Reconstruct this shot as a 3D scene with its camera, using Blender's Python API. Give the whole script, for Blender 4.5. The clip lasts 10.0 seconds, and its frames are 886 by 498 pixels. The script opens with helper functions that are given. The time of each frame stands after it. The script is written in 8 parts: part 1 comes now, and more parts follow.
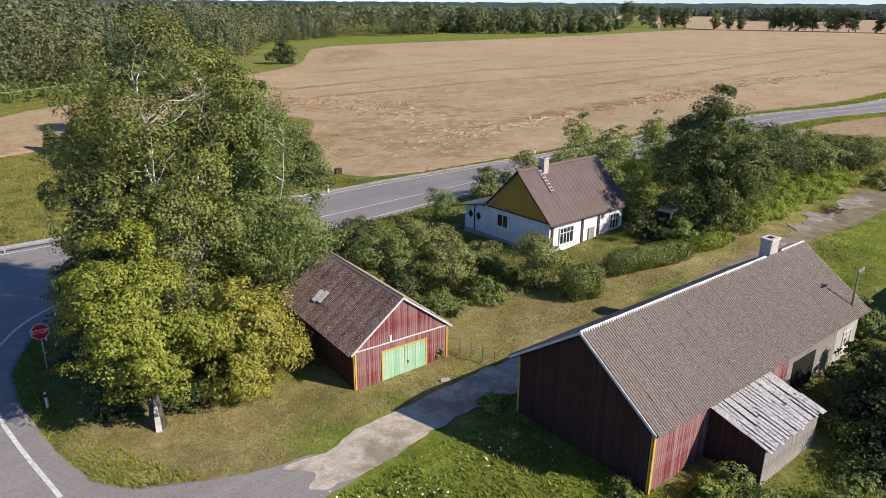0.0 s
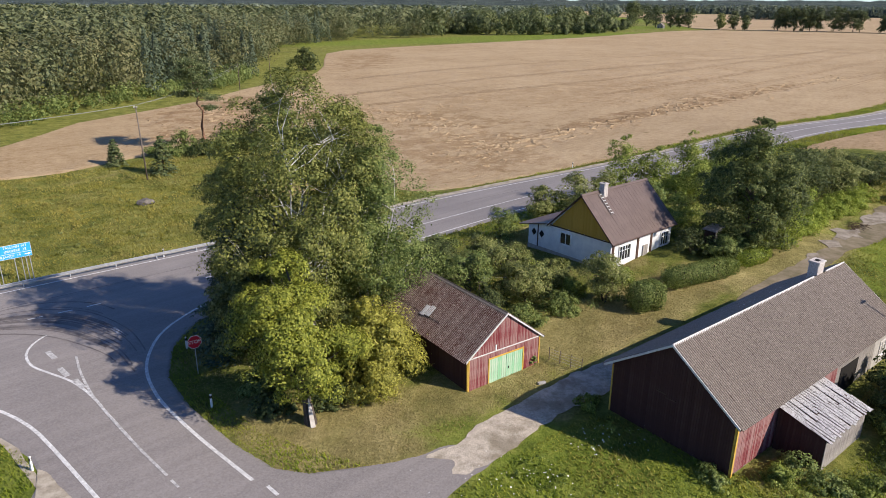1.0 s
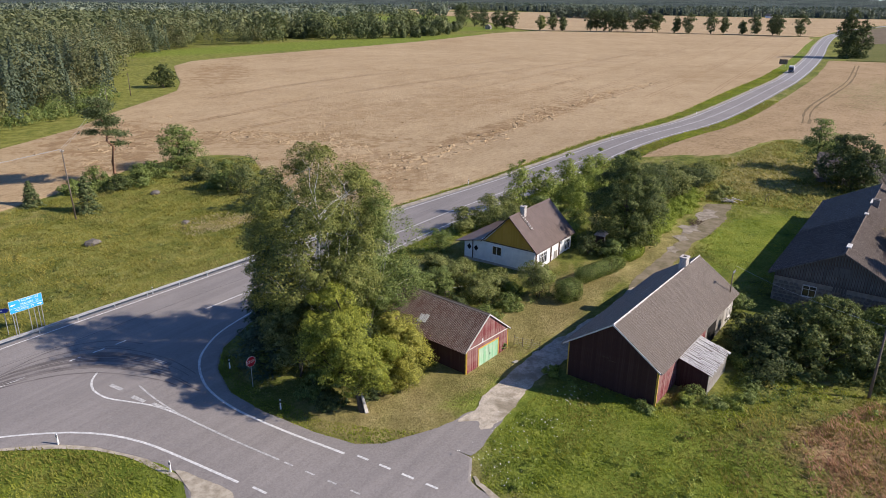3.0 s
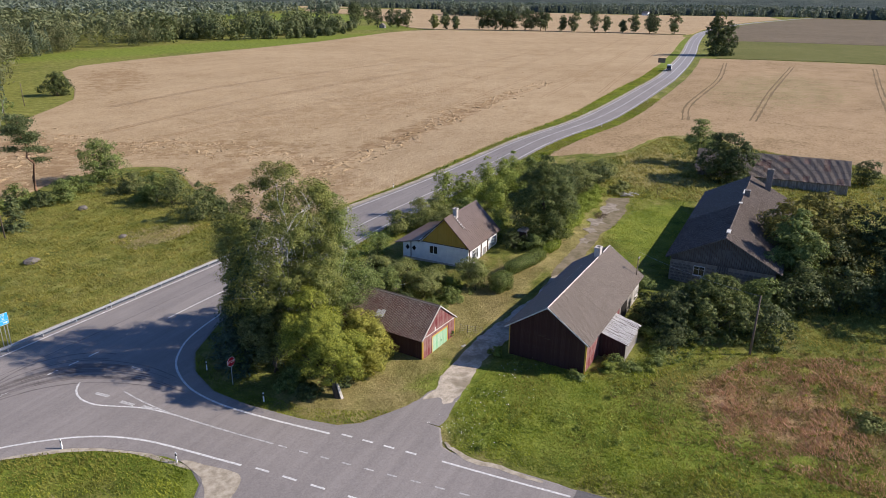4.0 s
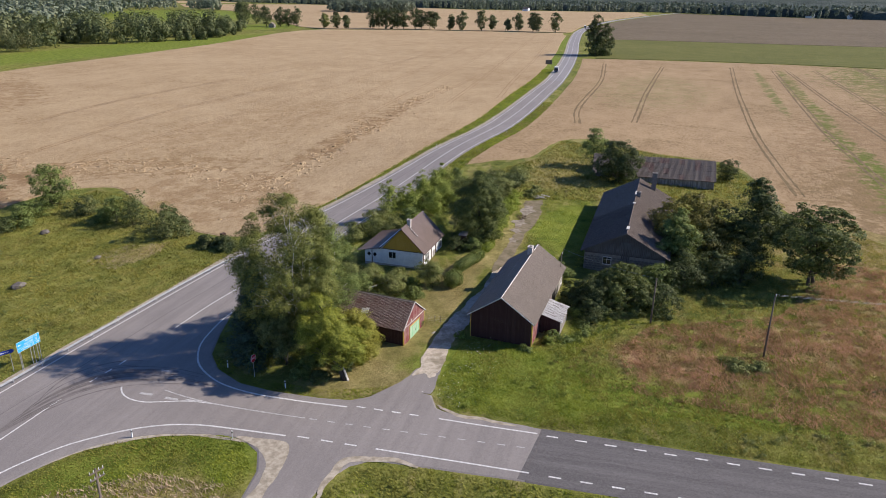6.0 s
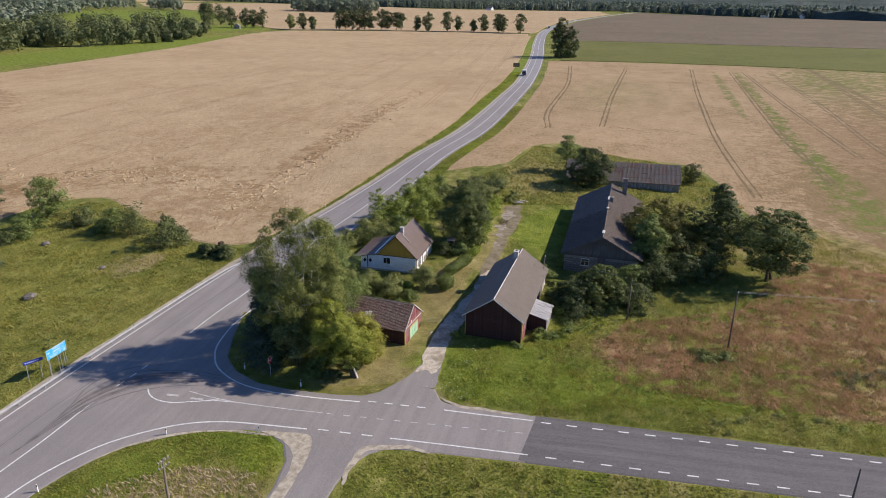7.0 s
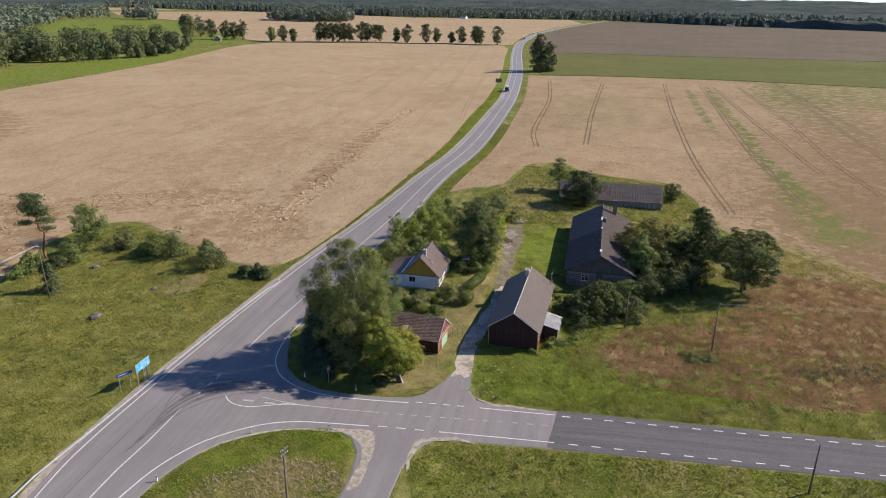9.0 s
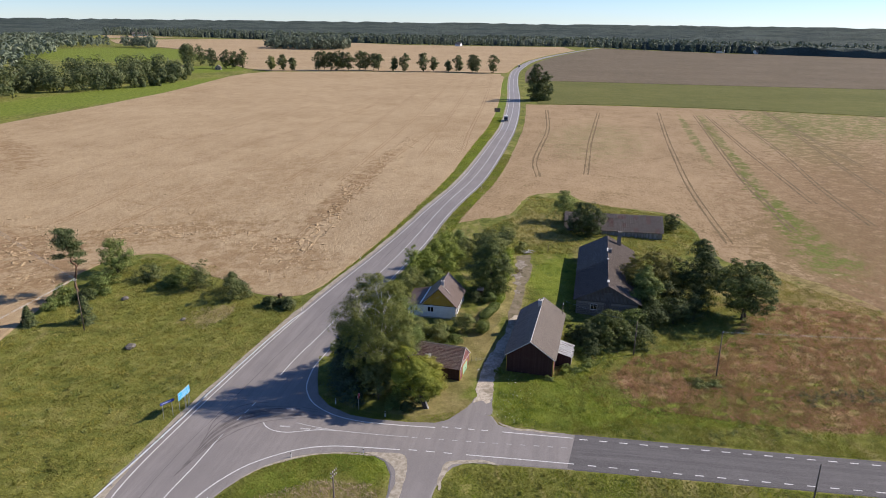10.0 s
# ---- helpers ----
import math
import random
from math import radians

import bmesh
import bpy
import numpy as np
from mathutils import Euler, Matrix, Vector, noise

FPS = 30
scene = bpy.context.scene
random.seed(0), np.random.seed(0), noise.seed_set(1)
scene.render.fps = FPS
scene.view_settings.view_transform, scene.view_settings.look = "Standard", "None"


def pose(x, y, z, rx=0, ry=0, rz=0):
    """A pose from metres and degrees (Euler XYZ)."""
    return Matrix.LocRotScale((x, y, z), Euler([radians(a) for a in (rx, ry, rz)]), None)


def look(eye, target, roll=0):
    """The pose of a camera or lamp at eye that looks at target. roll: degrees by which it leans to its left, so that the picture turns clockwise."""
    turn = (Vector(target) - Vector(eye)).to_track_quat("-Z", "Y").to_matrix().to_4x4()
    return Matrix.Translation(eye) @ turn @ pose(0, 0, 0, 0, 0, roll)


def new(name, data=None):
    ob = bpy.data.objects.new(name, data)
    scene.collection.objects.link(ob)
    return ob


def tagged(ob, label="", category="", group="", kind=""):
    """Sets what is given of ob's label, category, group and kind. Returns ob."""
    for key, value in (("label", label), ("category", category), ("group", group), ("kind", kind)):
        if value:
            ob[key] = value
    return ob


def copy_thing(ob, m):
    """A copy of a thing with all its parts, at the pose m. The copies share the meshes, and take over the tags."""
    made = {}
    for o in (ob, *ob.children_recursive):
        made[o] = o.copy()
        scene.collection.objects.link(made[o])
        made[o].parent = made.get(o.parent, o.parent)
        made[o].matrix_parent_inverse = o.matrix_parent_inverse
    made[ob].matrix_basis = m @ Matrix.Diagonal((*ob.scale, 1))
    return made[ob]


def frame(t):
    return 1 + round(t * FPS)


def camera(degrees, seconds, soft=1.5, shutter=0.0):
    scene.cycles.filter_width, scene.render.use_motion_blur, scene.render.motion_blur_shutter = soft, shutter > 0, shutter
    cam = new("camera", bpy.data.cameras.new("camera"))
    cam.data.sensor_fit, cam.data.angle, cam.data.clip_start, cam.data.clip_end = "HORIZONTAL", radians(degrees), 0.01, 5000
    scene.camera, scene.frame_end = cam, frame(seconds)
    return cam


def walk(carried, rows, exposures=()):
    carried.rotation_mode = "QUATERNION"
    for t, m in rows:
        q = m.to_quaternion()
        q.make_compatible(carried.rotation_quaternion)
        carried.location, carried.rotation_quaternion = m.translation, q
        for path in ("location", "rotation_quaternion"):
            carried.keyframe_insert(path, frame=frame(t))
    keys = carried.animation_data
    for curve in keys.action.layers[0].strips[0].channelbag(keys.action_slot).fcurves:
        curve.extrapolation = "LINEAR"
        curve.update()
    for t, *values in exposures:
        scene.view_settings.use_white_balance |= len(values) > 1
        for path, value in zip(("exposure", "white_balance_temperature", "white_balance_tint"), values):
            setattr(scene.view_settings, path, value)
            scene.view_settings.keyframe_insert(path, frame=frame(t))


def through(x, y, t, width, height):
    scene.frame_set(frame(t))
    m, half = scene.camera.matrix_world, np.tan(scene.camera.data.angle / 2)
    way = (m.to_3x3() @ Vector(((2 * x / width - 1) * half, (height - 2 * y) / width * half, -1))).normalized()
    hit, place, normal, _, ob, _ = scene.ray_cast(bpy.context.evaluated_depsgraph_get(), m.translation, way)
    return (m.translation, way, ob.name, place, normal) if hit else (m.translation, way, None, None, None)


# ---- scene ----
cam = camera(65.5, 10.0, 0.65)
PATH = [
    (0, (-0.011, 0.312, 22.427), (-0.005, 2.199, 21.765), 0.4),
    (0.5, (-3.347, -2.698, 24.327), (-3.343, -0.813, 23.661), 0.4),
    (1, (-7.088, -6.129, 26.632), (-7.085, -4.245, 25.962), 0.3),
    (1.5, (-10.643, -9.395, 28.796), (-10.63, -7.513, 28.122), 0.4),
    (2, (-14.318, -13.037, 31.125), (-14.228, -11.157, 30.448), 0.4),
    (2.5, (-17.851, -16.463, 33.011), (-17.586, -14.6, 32.335), 0.4),
    (3, (-21.845, -20.18, 34.977), (-21.393, -18.354, 34.298), 0.4),
    (4.5, (-33.747, -30.206, 40.667), (-32.932, -28.515, 39.977), 0.6),
    (5, (-38.028, -33.252, 42.778), (-37.141, -31.599, 42.084), 0.6),
    (5.5, (-41.914, -35.824, 44.752), (-40.97, -34.204, 44.055), 0.7),
    (6, (-46.092, -38.48, 47.02), (-45.102, -36.891, 46.319), 0.7),
    (7.5, (-58.173, -44.633, 53.669), (-57.076, -43.118, 52.961), 0.8),
    (8, (-62.345, -46.65, 56.038), (-61.233, -45.146, 55.329), 0.8),
    (8.5, (-66.388, -48.27, 58.135), (-65.264, -46.773, 57.432), 0.9),
    (9, (-70.504, -49.837, 60.36), (-69.371, -48.342, 59.668), 0.8),
    (9.5, (-74.512, -51.111, 62.457), (-73.364, -49.615, 61.79), 0.7),
    (10, (-78.771, -52.387, 64.83), (-77.611, -50.884, 64.202), 0.7),
]
walk(cam, [(t, look(eye, target, roll)) for t, eye, target, roll in PATH], [(0, 0.38), (5, 0.32), (10, 0.25)])

# ---- light: clear late-summer sun and sky ----
SUN_AZ, SUN_EL = radians(-22), radians(34)
world = bpy.data.worlds.new("sky")
scene.world = world
world.use_nodes = True
wt = world.node_tree
sky = wt.nodes.new("ShaderNodeTexSky")
sky.sky_type, sky.sun_disc = "NISHITA", False
sky.sun_elevation, sky.sun_rotation = SUN_EL, radians(90) - SUN_AZ
sky.air_density, sky.dust_density, sky.ozone_density = 0.75, 0.0, 5.0
wt.nodes["Background"].inputs["Strength"].default_value = 0.11
tint = wt.nodes.new("ShaderNodeMix")
tint.data_type, tint.blend_type = "RGBA", "MULTIPLY"
tint.inputs["Factor"].default_value = 1.0
tint.inputs[7].default_value = (0.91, 0.95, 1.10, 1.0)
wt.links.new(sky.outputs["Color"], tint.inputs[6])
wt.links.new(tint.outputs[2], wt.nodes["Background"].inputs["Color"])
sun = new("sun", bpy.data.lights.new("sun", "SUN"))
sun.data.energy, sun.data.angle, sun.data.color = 5.0, radians(0.6), (1.0, 0.89, 0.775)
sun.matrix_world = look((math.cos(SUN_AZ) * math.cos(SUN_EL), math.sin(SUN_AZ) * math.cos(SUN_EL), math.sin(SUN_EL)), (0, 0, 0))


# ---- materials ----
class Shade:
    """A node material with short helpers; sizes are in metres."""

    def __init__(self, name, rough=0.9, metal=0.0, spec=0.25):
        self.m = bpy.data.materials.new(name)
        self.m.use_nodes = True
        self.t = self.m.node_tree
        self.b = self.t.nodes["Principled BSDF"]
        self.b.inputs["Roughness"].default_value = rough
        self.b.inputs["Metallic"].default_value = metal
        self.b.inputs["Specular IOR Level"].default_value = spec
        self.geo = self.t.nodes.new("ShaderNodeNewGeometry")
        self.tc = self.t.nodes.new("ShaderNodeTexCoord")

    def put(self, value, socket):
        if isinstance(value, bpy.types.NodeSocket):
            self.t.links.new(value, socket)
        elif isinstance(value, tuple) and len(value) == 3 and socket.type == "RGBA":
            socket.default_value = (*value, 1)
        else:
            socket.default_value = value

    def place(self, world=False, stretch=(1, 1, 1), turn=0.0):
        n = self.t.nodes.new("ShaderNodeMapping")
        n.vector_type = "TEXTURE"
        n.inputs["Scale"].default_value = tuple(1 / k for k in stretch)
        n.inputs["Rotation"].default_value = (0, 0, -radians(turn))
        self.put(self.geo.outputs["Position"] if world else self.tc.outputs["Object"], n.inputs["Vector"])
        return n.outputs[0]

    def noise(self, scale, detail=4, rough=0.6, world=False, stretch=(1, 1, 1), turn=0.0):
        n = self.t.nodes.new("ShaderNodeTexNoise")
        n.inputs["Scale"].default_value, n.inputs["Detail"].default_value, n.inputs["Roughness"].default_value = scale, detail, rough
        self.put(self.place(world, stretch, turn), n.inputs["Vector"])
        return n.outputs["Fac"]

    def voronoi(self, scale, world=False, stretch=(1, 1, 1)):
        n = self.t.nodes.new("ShaderNodeTexVoronoi")
        n.inputs["Scale"].default_value = scale
        self.put(self.place(world, stretch), n.inputs["Vector"])
        return n.outputs["Distance"]

    def math(self, op, a, b=0.0, clamp=False):
        n = self.t.nodes.new("ShaderNodeMath")
        n.operation, n.use_clamp = op, clamp
        self.put(a, n.inputs[0]), self.put(b, n.inputs[1])
        return n.outputs[0]

    def span(self, value, lo, hi, a=0.0, b=1.0):
        n = self.t.nodes.new("ShaderNodeMapRange")
        n.interpolation_type = "SMOOTHSTEP"
        for k, v in zip((0, 1, 2, 3, 4), (value, lo, hi, a, b)):
            self.put(v, n.inputs[k])
        return n.outputs[0]

    def mix(self, fac, a, b, kind="MIX"):
        n = self.t.nodes.new("ShaderNodeMix")
        n.data_type, n.blend_type = "RGBA", kind
        self.put(fac, n.inputs[0]), self.put(a, n.inputs[6]), self.put(b, n.inputs[7])
        return n.outputs[2]

    def ramp(self, value, *stops):
        n = self.t.nodes.new("ShaderNodeValToRGB")
        e = n.color_ramp.elements
        while len(e) < len(stops):
            e.new(0.5)
        for k, (at, col) in enumerate(stops):
            e[k].position, e[k].color = at, (*col, 1)
        self.put(value, n.inputs[0])
        return n.outputs[0]

    def spot(self, x, y, rx, ry, turn=0.0, ragged=0.35):
        """1 inside an ellipse on the plan, 0 outside, with a ragged edge."""
        n = self.t.nodes.new("ShaderNodeMapping")
        n.vector_type = "TEXTURE"
        n.inputs["Location"].default_value = (x, y, 0)
        n.inputs["Rotation"].default_value = (0, 0, radians(turn))
        n.inputs["Scale"].default_value = (rx, ry, 1e4)
        self.put(self.geo.outputs["Position"], n.inputs["Vector"])
        d = self.t.nodes.new("ShaderNodeVectorMath")
        d.operation = "LENGTH"
        self.put(n.outputs[0], d.inputs[0])
        wob = self.math("MULTIPLY", self.math("SUBTRACT", self.noise(0.22, 5, 0.65, True), 0.5), 3 * ragged)
        return self.span(self.math("ADD", d.outputs["Value"], wob), 0.72, 1.08, 1.0, 0.0)

    def colour(self, c):
        self.put(c, self.b.inputs["Base Color"])
        return self

    def bump(self, value, depth, strength=1.0):
        n = self.t.nodes.new("ShaderNodeBump")
        n.inputs["Distance"].default_value, n.inputs["Strength"].default_value = depth, strength
        self.put(value, n.inputs["Height"])
        self.put(n.outputs[0], self.b.inputs["Normal"])
        return self

    def each(self):
        n = self.t.nodes.new("ShaderNodeObjectInfo")
        return n.outputs["Random"]

    def island(self):
        return self.geo.outputs["Random Per Island"]


def plain(name, a, b, scale=2.0, rough=0.85, metal=0.0, bump=0.01, spec=0.25, stretch=(1, 1, 1)):
    s = Shade(name, rough, metal, spec)
    v = s.noise(scale, 6, 0.65, stretch=stretch)
    s.colour(s.mix(s.span(v, 0.3, 0.7), a, b))
    return s.bump(s.noise(scale * 6, 4, 0.6, stretch=stretch), bump).m


def leaf(name, dark, mid, light, through=0.36, gain=2.4, vary=0.6, patch=0.55, drift=0.4, straw=None):
    """Leaves or blades: each a little different, in patches of that scale; straw: a dry colour that takes over in wider drifts."""
    s = Shade(name, 0.6, 0, 0.25)
    dark, mid, light = ((gain * c[0] * 1.16, gain * c[1], gain * c[2] * 1.2) for c in (dark, mid, light))
    patches = s.noise(patch, 4, 0.6)
    v = s.math("ADD", s.math("MULTIPLY", s.island(), vary), s.math("ADD", s.math("MULTIPLY", patches, drift), 0.5 - 0.5 * drift - 0.5 * vary))
    c = s.ramp(v, (0.15, dark), (0.5, mid), (0.9, light))
    if straw:
        wide = s.math("ADD", s.math("MULTIPLY", s.noise(0.05, 5, 0.65), 0.6), s.math("MULTIPLY", s.noise(0.3, 5, 0.7, stretch=(1, 0.35, 1), turn=35), 0.4))
        c = s.mix(s.span(wide, 0.46, 0.58, 0.0, 0.85), c, s.mix(s.island(), tuple(0.6 * k for k in straw), tuple(1.35 * k for k in straw)))
    s.colour(c)
    tr = s.t.nodes.new("ShaderNodeBsdfTranslucent")
    s.put(c, tr.inputs[0])
    mx = s.t.nodes.new("ShaderNodeMixShader")
    mx.inputs[0].default_value = through
    s.t.links.new(s.b.outputs[0], mx.inputs[1]), s.t.links.new(tr.outputs[0], mx.inputs[2])
    s.t.links.new(mx.outputs[0], s.t.nodes["Material Output"].inputs[0])
    return s.m


def grass_ground():
    s = Shade("grass_ground", 0.95, 0, 0.1)
    big, mid, fine = s.noise(0.035, 5, 0.6, True), s.noise(0.35, 6, 0.7, True), s.noise(3.5, 5, 0.75, True)
    v = s.math("ADD", s.math("MULTIPLY", mid, 0.6), s.math("MULTIPLY", fine, 0.4))
    green = s.ramp(v, (0.36, (0.045, 0.064, 0.013)), (0.5, (0.14, 0.158, 0.033)), (0.64, (0.25, 0.25, 0.068)))
    olive = s.ramp(v, (0.36, (0.078, 0.092, 0.022)), (0.5, (0.20, 0.21, 0.045)), (0.64, (0.35, 0.325, 0.10)))
    lush = s.ramp(v, (0.34, (0.062, 0.10, 0.015)), (0.5, (0.165, 0.215, 0.03)), (0.66, (0.275, 0.31, 0.06)))
    straw = s.ramp(v, (0.3, (0.17, 0.14, 0.055)), (0.5, (0.33, 0.265, 0.12)), (0.66, (0.52, 0.42, 0.21)))
    rust = s.ramp(v, (0.36, (0.15, 0.104, 0.046)), (0.5, (0.345, 0.236, 0.12)), (0.64, (0.51, 0.365, 0.205)))
    c = s.mix(s.span(big, 0.42, 0.62), green, olive)
    laid = s.noise(0.22, 5, 0.7, True, (1, 0.35, 1), 35)
    c = s.mix(s.span(laid, 0.5, 0.64, 0.0, 0.5), c, straw)
    for x, y, rx, ry, turn in ((-62, 75, 48, 30, 40), (-38, 108, 26, 30, 0), (-92, 170, 30, 90, 0), (-72, 330, 26, 110, 0), (-60, 480, 50, 60, 0)):
        c = s.mix(s.math("MULTIPLY", s.spot(x, y, rx, ry, turn), 0.7), c, olive)
    for x, y, rx, ry, turn, k in ((-13, 31, 11, 6, -45, 0.6), (-6, 36, 10, 4, 40, 0.5), (9, 49, 14, 4.5, 37, 0.65), (28, 60, 12, 5, 37, 0.6), (-31, 96, 6, 3.5, 30, 0.7), (78, 96, 20, 12, 30, 0.55), (-43, 22, 10, 5, -30, 0.75)):
        c = s.mix(s.math("MULTIPLY", s.spot(x, y, rx, ry, turn), k), c, straw)
    for x, y, rx, ry, turn, k in ((23, 14.5, 9, 7, -35, 0.95), (54, 2, 20, 9, -35, 0.95), (38, -11, 11, 5, -38, 0.95), (82, 6, 22, 16, -20, 0.9), (95, 22, 26, 18, 0, 0.6), (62, -26, 26, 12, -40, 0.7)):
        gap = s.span(s.noise(0.14, 5, 0.65, True), 0.34, 0.48)
        c = s.mix(s.math("MULTIPLY", s.math("MULTIPLY", s.spot(x, y, rx, ry, turn, 0.6), k), gap), c, rust)
    for x, y, rx, ry, turn in ((47, 62, 8, 19, -50), (5, 21, 19, 9, -45), (22, 3, 20, 4, -42), (-42, 31, 14, 4, 10), (-33, 27, 4, 6, 0), (150, 226, 90, 10, 43), (290, 352, 110, 11, 46), (430, 505, 100, 11, 47), (60, 610, 260, 45, 38), (250, 900, 90, 60, 38), (250, 1400, 170, 320, -10)):
        c = s.mix(s.math("MULTIPLY", s.spot(x, y, rx, ry, turn), 0.85), c, lush)
    s.colour(c)
    return s.bump(s.math("ADD", fine, s.math("MULTIPLY", mid, 1.5)), 0.22).m


def crop(name, pale, mid, dark, weed, turn, dry=1.0, streaks=()):
    s = Shade(name, 0.95, 0, 0.08)
    big, mids = s.noise(0.012, 5, 0.6, True), s.noise(0.11, 6, 0.68, True, (1, 0.45, 1), turn)
    fine = s.noise(1.4, 6, 0.75, True, (1, 0.35, 1), turn)
    grain = s.noise(5.0, 4, 0.8, True, (1, 0.6, 1), turn)
    v = s.math("ADD", s.math("MULTIPLY", mids, 0.2), s.math("ADD", s.math("MULTIPLY", fine, 0.35), s.math("ADD", s.math("MULTIPLY", big, 0.15), s.math("MULTIPLY", grain, 0.3))))
    c = s.ramp(v, (0.41, dark), (0.49, mid), (0.58, pale))
    lodged = s.span(s.noise(0.05, 6, 0.7, True, (0.4, 1, 1), turn + 25), 0.55, 0.66)
    c = s.mix(s.math("MULTIPLY", lodged, s.span(s.noise(0.6, 5, 0.7, True), 0.45, 0.58, 0.0, 0.85 * dry)), c, dark)
    specks = s.span(s.voronoi(0.16, True), 0.12, 0.05)
    c = s.mix(s.math("MULTIPLY", specks, s.span(s.noise(0.03, 3, 0.5, True), 0.45, 0.6, 0.0, 0.8)), c, weed)
    for x, y, rx, ry, a, k, col in streaks:
        gap = s.span(s.noise(0.16, 6, 0.75, True), 0.40 if k < 0.95 else 0.20, 0.56)
        c = s.mix(s.math("MULTIPLY", s.math("MULTIPLY", s.spot(x, y, rx, ry, a, 0.9), k), gap), c, s.mix(fine, tuple(v * 0.5 for v in col), tuple(v * 1.5 for v in col)))
    s.colour(c)
    return s.bump(s.math("ADD", s.math("MULTIPLY", grain, 0.35), s.math("ADD", fine, s.math("MULTIPLY", mids, 0.8))), 0.27).m


def asphalt(name, base, light, wear, turn=48):
    s = Shade(name, 0.85, 0, 0.35)
    along = s.noise(0.5, 5, 0.65, True, (1.6, 0.06, 1), turn)
    patch, grain = s.noise(0.08, 4, 0.6, True), s.noise(7, 5, 0.85, True)
    c = s.mix(s.span(along, 0.35, 0.65), base, light)
    c = s.mix(s.span(patch, 0.40, 0.62, 0.0, 0.55), c, wear)
    c = s.mix(0.25, c, s.ramp(grain, (0.36, (0.05, 0.05, 0.05)), (0.64, (0.42, 0.41, 0.40))))
    s.colour(c)
    return s.bump(grain, 0.004).m


def planks(name, a, b, bare, worn=0.55):
    """Weathered painted boards, each a little different, the bare wood showing in streaks."""
    s = Shade(name, 0.85, 0, 0.15)
    streak = s.noise(5.0, 6, 0.7, stretch=(1, 1, 0.08))
    c = s.mix(s.each(), a, b)
    c = s.mix(s.span(s.math("ADD", streak, s.math("MULTIPLY", s.each(), 0.12)), worn, worn + 0.17, 0, 0.75), c, bare)
    s.colour(c)
    return s.bump(s.noise(9, 4, 0.6, stretch=(1, 1, 0.1)), 0.006).m


def sheet(name, base, light, moss, moss_at, lichen=0.95, rib_shade=0.6):
    """Old corrugated roofing, each sheet a little different, its rib shading strengthened in the colour."""
    s = Shade(name, 0.9, 0, 0.15)
    c = s.mix(s.math("MULTIPLY", s.each(), 0.3), base, light)
    c = s.mix(s.span(s.noise(2.6, 6, 0.75, True), 0.35, 0.7, 0, 0.7), c, light)
    c = s.mix(s.span(s.noise(0.45, 6, 0.75, True), moss_at, moss_at + 0.2), c, moss)
    c = s.mix(s.span(s.noise(6, 4, 0.8, True), 0.50, 0.60, 0, min(0.9, lichen * 1.3)), c, moss)
    c = s.mix(s.span(s.noise(9, 3, 0.8, True, (1, 1.6, 1)), 0.53, 0.62, 0, lichen), c, tuple(min(0.6, 2.0 * v) for v in light))
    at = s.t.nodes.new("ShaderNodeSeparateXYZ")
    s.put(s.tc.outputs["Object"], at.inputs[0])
    # shading of the ribs painted in: troughs darkened, crests lightened
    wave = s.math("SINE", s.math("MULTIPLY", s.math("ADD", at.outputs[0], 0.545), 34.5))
    c = s.mix(s.span(wave, 0.1, -0.9, 0.0, rib_shade), c, tuple(0.5 * v for v in moss))
    c = s.mix(s.span(wave, 0.3, 1.0, 0.0, 0.7 * rib_shade), c, tuple(min(0.7, 1.55 * v) for v in light))
    s.colour(c)
    return s.bump(s.noise(14, 4, 0.7, True), 0.012).m


M_GRASS = grass_ground()
M_WHEAT = crop("ripe_wheat", (0.50, 0.38, 0.235), (0.415, 0.305, 0.182), (0.30, 0.205, 0.11), (0.19, 0.145, 0.065), 48, 1.0, ((62, 190, 85, 6, 46, 0.8, (0.25, 0.16, 0.08)), (-6, 128, 20, 26, 20, 0.6, (0.27, 0.175, 0.09)), (-22, 166, 40, 12, -15, 0.7, (0.26, 0.17, 0.085)), (-62, 168, 18, 40, 10, 0.75, (0.26, 0.165, 0.085)), (30, 215, 70, 22, 40, 0.4, (0.28, 0.185, 0.095)), (-45, 350, 16, 60, 0, 0.7, (0.27, 0.175, 0.09)), (90, 150, 60, 5, 45, 0.5, (0.30, 0.20, 0.10))))
M_STUBBLE = crop("thin_crop", (0.46, 0.335, 0.20), (0.36, 0.255, 0.15), (0.21, 0.15, 0.075), (0.12, 0.14, 0.04), 49, 1.0, ((200, 40, 130, 60, 35, 0.96, (0.30, 0.205, 0.115)), (140, 30, 50, 30, 35, 0.97, (0.25, 0.175, 0.09)), (322, 190, 95, 4, 38, 0.9, (0.16, 0.17, 0.05)), (228, 115, 60, 4, 38, 0.9, (0.15, 0.17, 0.045)), (182, 78, 30, 5, 43, 0.9, (0.14, 0.17, 0.04)), (152, 52, 30, 7, 38, 0.9, (0.15, 0.18, 0.04)), (126, 28, 24, 10, 40, 0.9, (0.16, 0.19, 0.045)), (300, 190, 100, 3, 39, 0.9, (0.17, 0.18, 0.06)), (350, 150, 120, 26, 38, 0.8, (0.19, 0.18, 0.065)), (430, 170, 90, 60, 30, 0.85, (0.17, 0.18, 0.055)), (200, 20, 130, 46, 30, 0.8, (0.24, 0.155, 0.085)), (270, 70, 130, 40, 35, 0.7, (0.25, 0.17, 0.09)), (104, 6, 30, 18, 20, 0.9, (0.26, 0.165, 0.09)), (240, 215, 70, 30, 40, 0.35, (0.22, 0.22, 0.09))))
